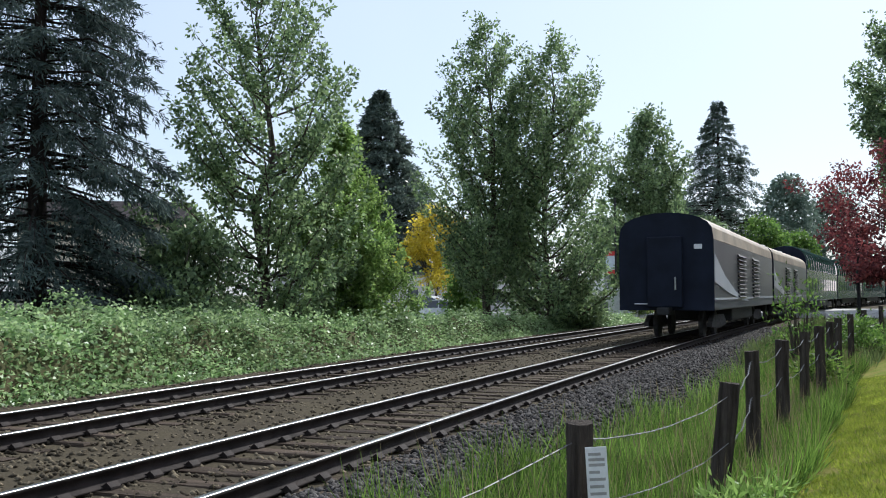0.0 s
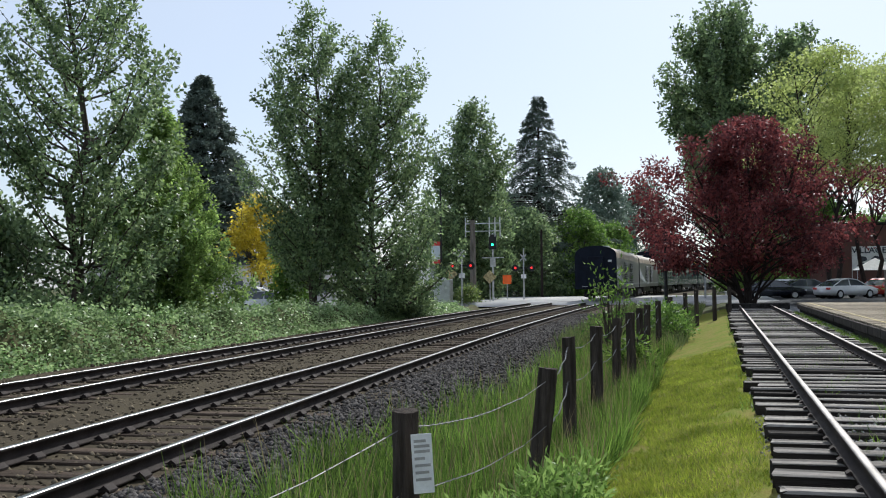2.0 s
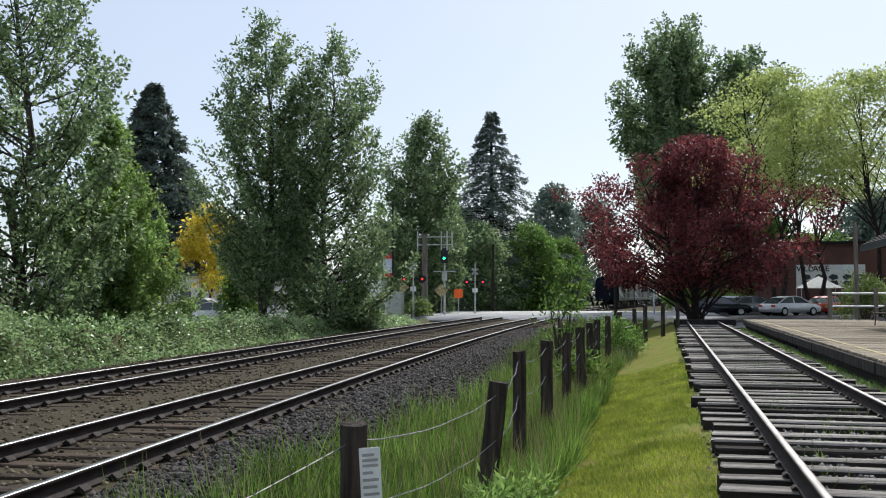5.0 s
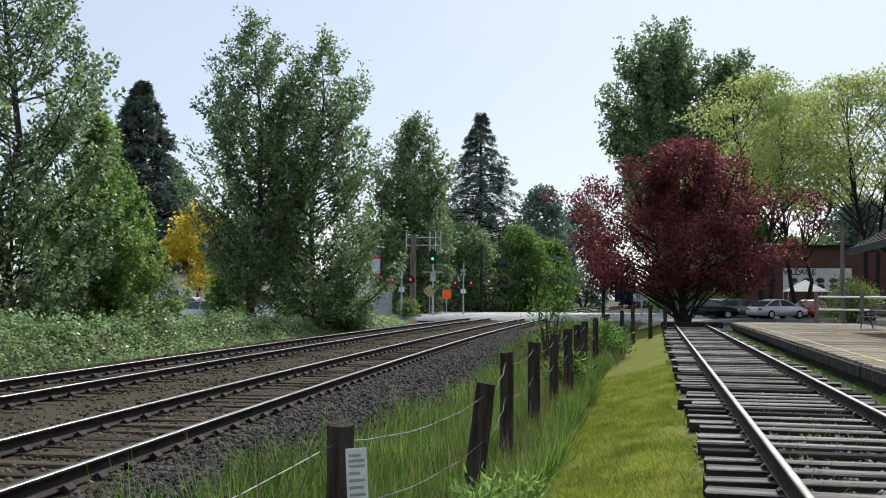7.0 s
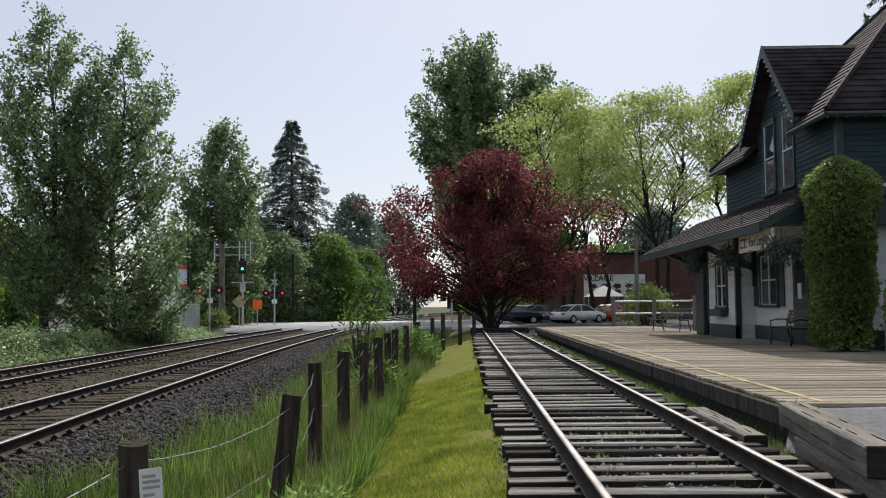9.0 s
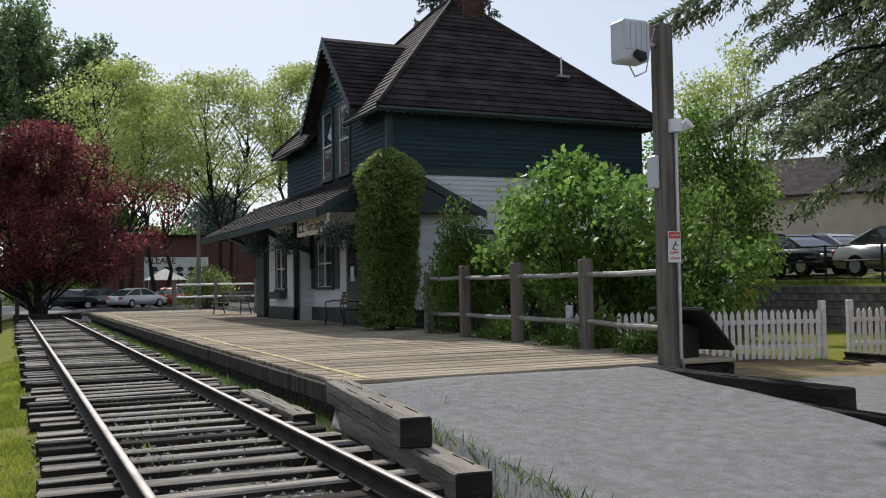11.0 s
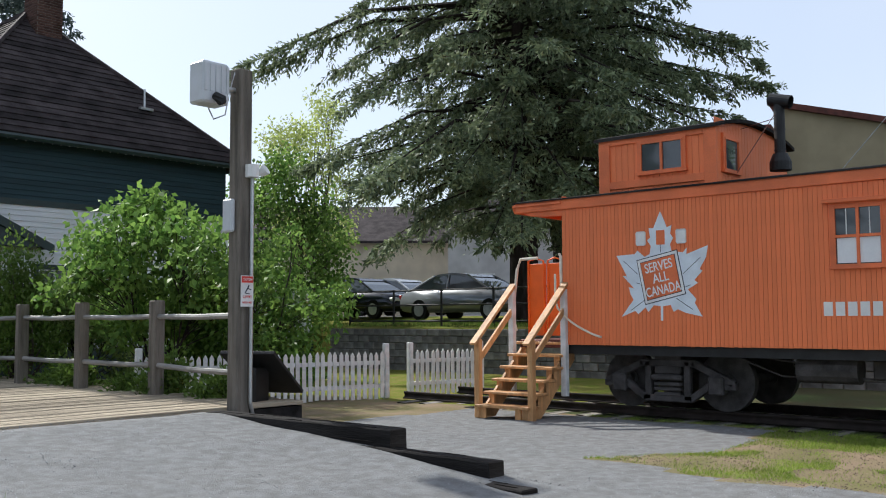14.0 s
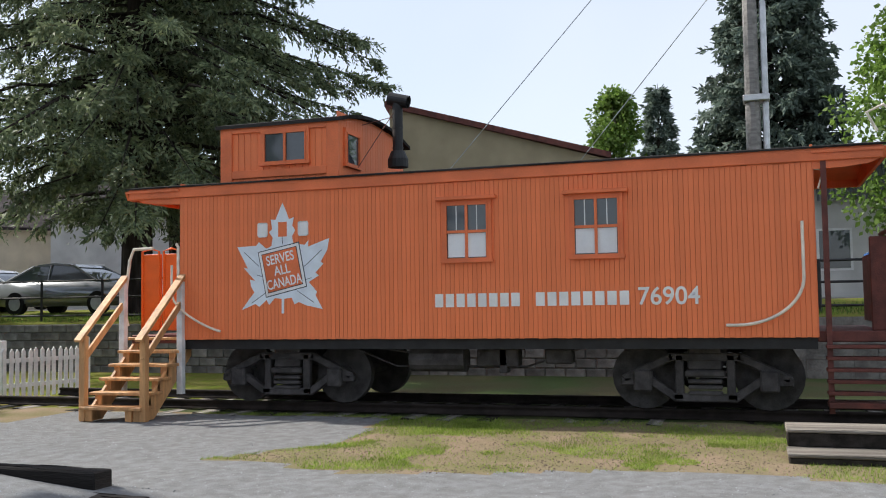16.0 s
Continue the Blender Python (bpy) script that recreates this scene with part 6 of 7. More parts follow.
cs = thing("timber_steps", "two low grey-brown timber steps at the lawn edge", "steps")
for k, (xa, xb, z) in enumerate(((9.82, 10.28, 0.1), (10.24, 10.75, 0.27))):
    bm = fresh()
    box(bm, xa, xb, -3.5, 0.14, z - 0.17, z - 0.04, 0.01)
    part("riser", bm, M_TIESIDE, cs)
    bm = fresh()
    box(bm, xa - 0.02, xb, -3.5, 0.15, z - 0.038, z, 0.01)
    part("tread", bm, M_TIMBER, cs)


# ---- plants ----
def blades(name, label, n, pick, size, ratio, material, rng, lean=0.25, kind="stuff"):
    P = np.array([pick(rng) for _ in range(n)])
    d = np.stack([rng.normal(0, lean, n), rng.normal(0, lean, n), np.ones(n)], 1)
    ob = leaf_mesh(name, P, d, size, ratio, material, None, rng, 0.1)
    return tagged(ob, label, "grass", kind=kind)


def strip_z(x, y):
    return ground_z(x, y) - 0.02


def pick_tall(r):
    while True:
        y = 2.4 + 36 * r.random() ** 1.6
        lo = track_x(y) + 2.0 + 0.35 * noise.noise((y * 0.9, 7.0, 0)) + min(0.8, max(0.0, 0.09 * (y - 8)))
        hi = -1.05 - 0.3 * noise.noise((y * 0.8, 2.0, 0)) - 0.02 * max(0, y - 10)
        x = lo + (hi - lo) * r.random() ** 0.75
        if noise.noise((x * 1.7, y * 1.3, 4.0)) > -0.3 and r.random() < 0.25 + 1.2 * (x - lo) / max(0.3, hi - lo):
            return x, y, strip_z(x, y)


def pick_lawn(r):
    while True:
        y = 3.0 + 20 * r.random() ** 1.8
        x = r.uniform(-1.45, 0.4)
        if noise.noise((x * 1.1, y * 0.8, 1.0)) > -0.45:
            return x, y, strip_z(x, y)


def pick_side(r):
    while True:
        x, y = r.uniform(8.6, 12.6), r.uniform(-4, 8.0)
        if zone(x, y) == 6 and noise.noise((x * 0.9, y * 0.9, 5.0)) + 0.6 * noise.noise((x * 2.6, y * 2.6, 2.0)) > 0.0 - 0.3 * step(10.6, 12.2, x) - 0.3 * step(3.0, 5.5, y):
            return x, y, strip_z(x, y)
        if zone(x, y) == 6 and r.random() < 0.05:
            return x, y, strip_z(x, y)


def pick_far(r):
    y = 26 + 44 * r.random()
    x = r.uniform(track_x(y) + 2.6, -1.0 - 0.35 * noise.noise((y * 0.5, 3.0, 0)))
    return x, y, strip_z(x, y)


def pick_edge(r):
    y = 3 + 44 * r.random() ** 1.5
    x = r.choice([r.uniform(2.75, 3.4), r.uniform(0.25, 0.5), r.uniform(1.1, 2.3)], p=[0.6, 0.2, 0.2])
    if noise.noise((x * 2, y * 0.7, 9.0)) < 0.1:
        x = r.uniform(2.9, 3.4)
    return x, y, strip_z(x, y)


rg = np.random.default_rng(21)
L_GREENLAWN = leafmat("thin_lawn_blade", (0.12, 0.22, 0.025), (0.34, 0.42, 0.09), 0.42, 0.6, 0.35, 0.06, 2.0)
blades("tall_grass", "tall fresh green grass growing along the wire fence", 60000, pick_tall, 0.46, 0.019, L_GRASS, rg, 0.32)
blades("tall_grass", "short dark undergrowth between the tall grass stems", 30000, pick_tall, 0.24, 0.05, L_GRASS, rg, 0.6)
blades("dry_stems", "thin straw-coloured stems standing in the long grass", 3000, pick_tall, 0.7, 0.01, L_STRAW, rg, 0.22)
blades("lawn_grass", "short mown yellow-green lawn grass beside the siding", 105000, pick_lawn, 0.085, 0.07, L_LAWN, rg, 0.75)
blades("lawn_grass", "dry straw blades among the mown lawn grass", 16000, pick_lawn, 0.08, 0.05, L_STRAW, rg, 1.1)
blades("lawn_grass", "thin patchy lawn grass in front of the caboose", 105000, pick_side, 0.05, 0.1, L_GREENLAWN, rg, 0.8)
blades("rough_grass", "rough green verge grass near the level crossing", 14000, pick_far, 0.5, 0.05, L_VERGE, rg, 0.3)
blades("weeds", "small grass tufts among the siding stones", 14000, pick_edge, 0.13, 0.06, L_GRASS, rg, 0.5)


def pick_wallgrass(r):
    x, y = r.uniform(WALL_X + 0.35, WALL_X + 2.4), r.uniform(-8, 22)
    return x, y, ground_z(x, y) - 0.02


blades("bank_grass", "grass strip on top of the retaining wall", 16000, pick_wallgrass, 0.16, 0.05, L_GRASS, rg, 0.4)


def mound_z(u, y):
    """The bramble bank's height over the ground beyond the second track."""
    e = step(-7.5, -8.5, u) * (1 - 0.55 * step(-11.5, -13.5, u))
    h = 1.05 + 0.35 * noise.noise((u * 0.7, y * 0.35, 0)) + 0.5 * noise.noise((u * 1.3, y * 1.0, 4)) + 0.4 * noise.noise((u * 2.6, y * 2.1, 9)) + 0.22 * noise.noise((u * 5.1, y * 4.3, 2))
    h += 1.3 * (1 - step(7, 19, y)) * step(-9.0, -13.0, u) + 0.5 * (1 - step(6, 14, y))
    h *= 1 - 0.55 * step(17, 30, y) * step(-8.2, -9.5, u) - 0.5 * step(32, 50, y)
    return max(0.0, h * e)


def bramble_bank():
    us = [-7.4 - 0.35 * i for i in range(22)]
    ys = [-6 + 0.6 * i for i in range(120)]
    v = []
    for y in ys:
        for u in us:
            x = track_x(y) + u
            v.append((x, y, ground_z(x, y) - 0.05 + max(0.0, mound_z(u, y) - 0.12)))
    k = len(us)
    f = [(j * k + i, j * k + i + 1, (j + 1) * k + i + 1, (j + 1) * k + i) for j in range(len(ys) - 1) for i in range(k - 1)]
    bank = thing("bramble_bank", "dense bank of pale green bramble bushes beyond the tracks", "shrubs", kind="stuff")
    quads("stems", v, f, M_ROUGH, bank, True)
    n = 160000
    y = -5 + 66 * rg.random(n) ** 1.5
    u = -7.5 - 7.0 * rg.random(n) ** 1.4
    P = []
    for a, b in zip(u, y):
        x = track_x(b) + a
        P.append((x, b, ground_z(x, b) + mound_z(a, b)))
    P = np.array(P) + rg.normal(size=(n, 3)) * np.array([0.1, 0.1, 0.1])
    d = rg.normal(size=(n, 3)) * np.array([0.9, 0.9, 0.45])
    leaf_mesh("foliage", P, d, 0.105, 0.66, L_BRAMBLE, bank, rg, 0.25, 1.1)


bramble_bank()


def shrub(label, x, y, h, r, leaf, n=4000, size=0.1, z=None, name="shrub", ratio=0.45, stems=7, squash=1.0, bark=None):
    z0 = ground_z(x, y) if z is None else z
    s = thing(name, label, "shrub", pose(x, y, z0 - 0.03))
    bm = fresh()
    tips = []
    for k in range(stems * 4):
        a = rg.uniform(0, 6.283)
        t = rg.uniform(0.35, 1.0)
        rr = r * math.sqrt(rg.uniform(0.05, 1)) * math.sin(math.pi * (0.2 + 0.65 * t))
        tip = np.array([math.cos(a) * rr, math.sin(a) * rr * squash, h * t * rg.uniform(0.85, 1.05)])
        tips.append(tip)
        tube(bm, limb_path((math.cos(a) * 0.08 * r, math.sin(a) * 0.08 * r, 0), tip, 0.05 * h, rg, 4), [0.012 * h, 0.009 * h, 0.005 * h, 0.002], 4, False)
    part("stem", bm, bark or M_BARK, s)
    tips = np.array(tips)
    c = tips[rg.integers(0, len(tips), n)]
    off = rg.normal(size=(n, 3)) * np.array([0.2 * r, 0.2 * r * squash, 0.11 * h])
    P = c * rg.uniform(0.82, 1.02, (n, 1)) + off
    P[:, 2] = np.abs(P[:, 2])
    leaf_mesh("foliage", P, off * 0.8 + rg.normal(size=(n, 3)) * 0.2 * r + np.array([0, 0, 0.03]), size, ratio, leaf, s, rg)
    return s


shrub("leafy bright green weed clump beside the fence", -1.05, 6.6, 0.62, 0.38, L_WEED, 4800, 0.075, ratio=0.3)
shrub("leafy bright green weed clump in the long grass", -1.45, 6.3, 0.52, 0.32, L_WEED, 3000, 0.075, ratio=0.3)
shrub("feathery pale shrub by the fence line", -2.75, 25.9, 2.3, 0.8, L_MID, 420, 0.13)
shrub("small green shrub by the fence line", -1.5, 30.0, 1.3, 0.8, L_MID, 1500, 0.12)
shrub("small green shrub by the fence line", -1.7, 19.0, 0.9, 0.5, L_GRASS, 1200, 0.12, ratio=0.3)
shrub("small green shrub by the fence line", -2.2, 34.0, 1.2, 1.0, L_MID, 1500, 0.12)
# garden beside the station
broadleaf("large lilac bush in fresh leaf behind the platform fence", 9.7, 14.8, 3.5, 2.3, L_MID, rg, 105, 75, 0.14, 0.36, 0.3, "oval", 5, M_BARKDARK, name="shrub", category="shrub", trunk_r=0.05, z=0.0, ratio=0.6, uneven=0.95)
broadleaf("lilac bush behind the lamp post", 11.4, 14.4, 3.3, 1.9, L_MID, rg, 110, 90, 0.13, 0.12, 0.3, "oval", 4, M_BARKDARK, name="shrub", category="shrub", trunk_r=0.04, z=0.0, ratio=0.5)
broadleaf("dark leafy bush against the station wall", 10.6, 19.0, 2.3, 1.5, L_VINE, rg, 90, 95, 0.11, 0.05, 0.3, "dome", 4, M_BARKDARK, name="shrub", category="shrub", trunk_r=0.04, z=0.0, ratio=0.5)
shrub("slender bright shrub against the fence rails", 9.05, 18.6, 2.8, 0.75, L_BRIGHT, 9000, 0.09, 0.0, ratio=0.5)
for yy in (11.6, 12.9, 13.8, 15.6, 16.4):
    shrub("low leafy perennial at the foot of the fence", 8.6, yy, 0.75 + 0.2 * math.sin(yy * 3), 0.42, L_BRIGHT, 1500, 0.1, 0.0, ratio=0.4)


def vine_column():
    v = thing("vine_column", "porch post wrapped in a thick clipped column of climbing vine", "climbing plant", pose(8.2, 20.9, PLAT_Z))
    bm = fresh()
    box(bm, -0.1, 0.1, -0.1, 0.1, 0, 3.6, 0.01)
    part("post", bm, M_DARKTRIM, v)
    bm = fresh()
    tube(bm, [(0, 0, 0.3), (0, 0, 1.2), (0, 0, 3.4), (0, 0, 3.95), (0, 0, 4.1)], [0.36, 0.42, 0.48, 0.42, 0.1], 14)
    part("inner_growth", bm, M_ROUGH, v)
    n = 26000
    a, t = rg.uniform(0, 6.283, n), rg.uniform(0, 1, n) ** 0.85
    rad = 0.5 + 0.1 * np.minimum(1, t * 1.3)
    rad = np.where(t > 0.88, rad * np.sqrt(np.maximum(0.02, (1.0 - t) / 0.12)), rad) * rg.uniform(0.72, 1.25, n)
    lump = np.array([1 + 0.3 * noise.noise((math.cos(q) * 1.5, math.sin(q) * 1.5, w * 5)) for q, w in zip(a, t)])
    P = np.stack([np.cos(a) * rad * lump, np.sin(a) * rad * lump, 0.1 + t * 4.1], 1)
    d = np.stack([np.cos(a), np.sin(a), -0.5 + 0 * a], 1) + rg.normal(size=(n, 3)) * 0.5
    leaf_mesh("foliage", P, d, 0.085, 0.6, L_VINE, v, rg)


vine_column()
for yy in (28.9, 25.3, 21.1):
    hb = thing("hanging_basket", "dark hanging flower basket under the canopy", "plant", pose(7.0, yy, 2.55))
    bm = fresh()
    tube(bm, [(0, 0, -0.15), (0, 0, 0.0)], [0.12, 0.2], 10)
    part("basket", bm, M_BLACK, hb)
    bm = fresh()
    tube(bm, [(0, 0, 0), (0, 0, 0.6)], 0.008, 4)
    part("chain", bm, M_BLACK, hb)
    n = 900
    P = rg.normal(size=(n, 3)) * np.array([0.16, 0.16, 0.13]) + np.array([0, 0, 0.03])
    leaf_mesh("foliage", P, P + rg.normal(size=(n, 3)) * 0.2, 0.09, 0.5, L_SPRUCE, hb, rg)


# ---- the wire fence beside the lawn ----
def wire_fence():
    f = thing("wire_fence", "old dark wooden fence posts strung with barbed wire", "fence")
    posts = [(-1.78, 5.32, 0.66, 0.085, 0), (-1.42, 8.15, 0.66, 0.085, 7), (-1.62, 10.6, 0.79, 0.08, 0), (-1.62, 13.1, 0.8, 0.09, 0), (-1.6, 15.6, 0.8, 0.075, 1), (-1.6, 18.0, 0.82, 0.09, -1), (-1.6, 20.25, 0.84, 0.08, 0), (-1.6, 22.4, 0.86, 0.08, 1), (-1.6, 26.5, 0.86, 0.08, 0), (-1.5, 31, 0.9, 0.08, 1), (-1.2, 36, 0.95, 0.08, 0), (-0.9, 40, 1.05, 0.09, 0), (-0.2, 41, 1.05, 0.09, 0), (0.45, 46, 1.1, 0.09, 0)]
    r = random.Random(3)
    tops = []
    for x, y, top, rad, lean in posts:
        bm = fresh()
        lo = -0.75
        k = math.tan(radians(lean))
        tube(bm, [(x - k * (top - z), y, z) for z in (lo, lo + 0.4, top - 0.3, top)], [rad * 1.05, rad, rad * r.uniform(0.92, 1.0), rad * 0.97], 9)
        for v in bm.verts:
            v.co += Vector((0.012 * noise.noise(v.co * 9), 0.012 * noise.noise(v.co * 9 + Vector((5, 0, 0))), 0.02 * noise.noise(v.co * 6) if v.co.z > top - 0.05 else 0))
        part("post", bm, M_POST, f)
        tops.append((x, y, top))
    pre = [(-2.6, 1.5, 0.4)] + tops
    for (xa, ya, za), (xb, yb, zb) in zip(pre, pre[1:]):
        for dz in (-0.1, -0.48):
            bm = fresh()
            sag = 0.09
            pts = []
            for i in range(9):
                t = i / 8
                pts.append((xa + (xb - xa) * t + 0.01 * math.sin(i * 2.3), ya + (yb - ya) * t, za + (zb - za) * t + dz - sag * 4 * t * (1 - t)))
            tube(bm, pts, 0.0036, 4, False)
            for i in range(1, 24):
                t = i / 24
                p = Vector(pts[min(7, int(t * 8))]).lerp(Vector(pts[min(8, int(t * 8) + 1)]), t * 8 - int(t * 8))
                tube(bm, [p - Vector((0.015, 0.01, 0.012)), p + Vector((0.015, 0.01, 0.012))], 0.003, 3, False)
            part("wire", bm, M_WIRE, f)


wire_fence()
ns = thing("notice", "white notice plate with worn unreadable print nailed to the fence post", "sign", pose(-1.69, 5.2, 0.37, 0, -3, 24))
bm = fresh()
box(bm, -0.01, 0.11, -0.012, -0.006, -0.17, 0.17, 0.002)
part("plate", bm, M_PICKET, ns)
for k, (w, z) in enumerate(((0.07, 0.13), (0.09, 0.1), (0.09, 0.07), (0.06, 0.03), (0.09, -0.01), (0.08, -0.05), (0.09, -0.09))):
    bm = fresh()
    box(bm, 0.005, 0.005 + w, -0.0145, -0.012, z - 0.008, z + 0.008)
    part("print_bar", bm, M_CONC, ns)

# ---- trees behind the station and the caboose ----
def limb(deg, h0, L, dr):
    return (h0, radians(deg), L, dr)


conifer("huge dark fir with long drooping limbs by the car park", 22.3, 16.2, 23.0, 5.0, L_FIR, rg, 42, 13, 430, 0.17, 0.14, 0.26, None, 0.55, 0.48, 0.34, hang=0.9, extra=[limb(127, 9.4, 9.5, 0.17), limb(123, 8.9, 8.8, 0.18), limb(-50, 7.4, 6.8, -0.06), limb(-42, 6.9, 7.6, -0.02), limb(-56, 6.0, 6.2, 0.05), limb(200, 5.6, 5.5, 0.3), limb(170, 5.2, 5.6, 0.35), limb(230, 5.0, 5.2, 0.3)])
conifer("tall dark fir behind the large fir", 26.4, 17.6, 20.0, 4.0, L_FIR, rg, 28, 9, 200, 0.24, 0.22, 0.2, None, 0.3, 0.6, 0.24)
conifer("tall dark conifer rising behind the station roof", 25.6, 54.0, 27.0, 4.4, L_SPRUCE, rg, 34, 9, 60, 0.45, 0.1, 0.18)
conifer("dense dark green cedar beyond the yard", 45.6, -0.5, 17.0, 4.0, L_FIRDARK, rg, 48, 12, 110, 0.34, 0.02, -0.1, None, 0.2, 0.6, 0.4)
conifer("small blue-green spruce beyond the yard", 60.0, 5.9, 13.5, 2.3, L_FIRDARK, rg, 26, 8, 40, 0.4, 0.05, 0.05)
broadleaf("round bright green tree beyond the yard", 57.5, 8.2, 12.4, 2.6, L_BRIGHT, rg, 130, 70, 0.3, 0.2, 0.55, "dome", 2)
broadleaf("green maple at the edge of the car park", 31.0, -4.6, 8.6, 3.2, L_BRIGHT, rg, 150, 60, 0.2, 0.25, 0.6, "dome", 2)
broadleaf("young spring-green tree behind the car park", 29.8, 34.0, 10.6, 3.2, L_LIME, rg, 120, 60, 0.17, 0.3, 0.6, "dome", 3)
broadleaf("dark-limbed garden tree behind the station wall", 20.6, 24.5, 6.2, 3.0, L_MID, rg, 130, 60, 0.16, 0.25, 0.6, "dome", 3, z=0.5)
# beyond the crossing and the car park
broadleaf("rounded dark green thicket beside the line", -15.2, 104, 9.2, 6.0, L_MID, rg, 240, 70, 0.3, 0.02, 0.9, "dome", 4)
broadleaf("rounded green thicket beside the line", -19.5, 98, 9.0, 5.5, L_POPLAR, rg, 200, 70, 0.3, 0.02, 0.9, "dome", 4)
broadleaf("rounded yellow-green thicket beside the line", -12.2, 112, 8.0, 4.2, L_MID, rg, 150, 70, 0.3, 0.02, 0.9, "dome", 4)
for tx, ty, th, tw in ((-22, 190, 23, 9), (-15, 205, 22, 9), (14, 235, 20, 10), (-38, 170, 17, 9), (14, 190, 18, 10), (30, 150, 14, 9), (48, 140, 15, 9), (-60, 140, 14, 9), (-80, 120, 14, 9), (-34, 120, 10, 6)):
    broadleaf("distant tree beyond the line, its leaves greyed and paled for haze", tx, ty, th, tw, L_FAR, rg, 150, 55, 0.7, 0.03, 1.4, "dome", 2, every=4)
for tx, ty in ((4.5, 118), (9.5, 96), (2.5, 130), (16, 110), (-16.5, 142), (3.5, 150), (6.0, 140), (-18.0, 126)):
    broadleaf("leafy green tree beyond the car park", tx, ty, 8.5, 5.0, L_MID, rg, 130, 60, 0.36, 0.08, 0.9, "dome", 3)
broadleaf("yellow-leaved tree in bright spring colour", -33.5, 65.0, 8.6, 3.0, L_YELLOW, rg, 110, 60, 0.24, 0.3, 0.6, "dome", 2)
broadleaf("yellow-leaved tree in bright spring colour", -30.0, 63.0, 6.8, 2.4, L_YELLOW, rg, 90, 60, 0.22, 0.3, 0.6, "dome", 2)
broadleaf("small dark green tree near the parked cars", -24.5, 52.0, 5.0, 1.5, L_MID, rg, 110, 60, 0.2, 0.05, 0.5, "dome", 2)
for tx, ty, th, tw in ((-24.5, 15.0, 4.2, 3.2), (-19.0, 21.5, 3.6, 2.6), (-16.2, 47.5, 2.2, 2.2)):
    broadleaf("dark undergrowth thicket below the trees", tx, ty, th, tw, L_POPLAR, rg, 130, 80, 0.16, 0.02, 0.5, "dome", 4)


# ---- parked cars ----
def parked_car(label, x, y, turn, paint, z=None, high=1.45, group="parked cars"):
    """A saloon: body shell, cabin glass, roof, wheels, lamps."""
    z0 = ground_z(x, y) if z is None else z
    c = thing("car", label, "car", pose(x, y, z0, 0, 0, turn), group=group)
    k = high / 1.45
    bm = fresh()
    side = [(-2.25, 0.32), (-2.28, 0.62), (-2.15, 0.86 * k), (-1.5, 0.93 * k), (1.0, 0.92 * k), (1.75, 0.84 * k), (2.2, 0.68), (2.26, 0.34), (1.85, 0.24), (-1.9, 0.24)]
    prism(bm, side, "y", -0.88, 0.88)
    bmesh.ops.bevel(bm, geom=bm.edges[:], offset=0.07, segments=2, affect="EDGES")
    part("body", bm, paint, c, smooth=True)
    lo = [(-1.95, 0.88 * k), (-1.4, 1.2 * k), (-0.85, 1.37 * k), (-0.25, 1.41 * k), (0.35, 1.36 * k), (0.8, 1.18 * k), (1.35, 0.9 * k)]
    bm = fresh()
    prism(bm, lo, "y", -0.76, 0.76)
    for v in bm.verts:
        v.co.y *= 1 - 0.2 * max(0.0, (v.co.z / k - 0.9) / 0.5)
    part("cabin_glass", bm, M_GLASS, c)
    bm = fresh()
    prism(bm, [(-1.1, 1.31 * k), (-0.8, 1.41 * k), (-0.25, 1.45 * k), (0.3, 1.40 * k), (0.5, 1.32 * k), (0.3, 1.34 * k), (-0.25, 1.39 * k), (-0.8, 1.35 * k)], "y", -0.63, 0.63)
    part("roof", bm, paint, c)
    for s in (-1, 1):
        for (xa, za), (xb, zb) in (((-1.9, 0.9 * k), (-0.95, 1.36 * k)), ((1.32, 0.9 * k), (0.38, 1.37 * k)), ((-0.35, 0.9 * k), (-0.35, 1.38 * k))):
            bm = fresh()
            tube(bm, [(xa, s * 0.775, za), (xb, s * 0.63, zb)], 0.035, 5)
            part("pillar", bm, paint, c)
    for xw in (-1.38, 1.38):
        for s in (-1, 1):
            bm = fresh()
            tube(bm, [(xw, s * 0.72, 0.32), (xw, s * 0.905, 0.32)], 0.32, 20)
            w = part("wheel", bm, M_RUBBER, c)
            bm = fresh()
            tube(bm, [(xw, s * 0.89, 0.32), (xw, s * 0.915, 0.32)], 0.2, 14)
            part("rim", bm, M_METAL, w)
    for s in (-0.65, 0.65):
        bm = fresh()
        box(bm, -2.3, -2.2, s - 0.18, s + 0.18, 0.66, 0.8, 0.02)
        part("tail_lamp", bm, M_RED, c)
        bm = fresh()
        box(bm, 2.08, 2.26, s - 0.2, s + 0.2, 0.58, 0.7, 0.03)
        part("headlamp", bm, M_BOXGREY, c)
    return c


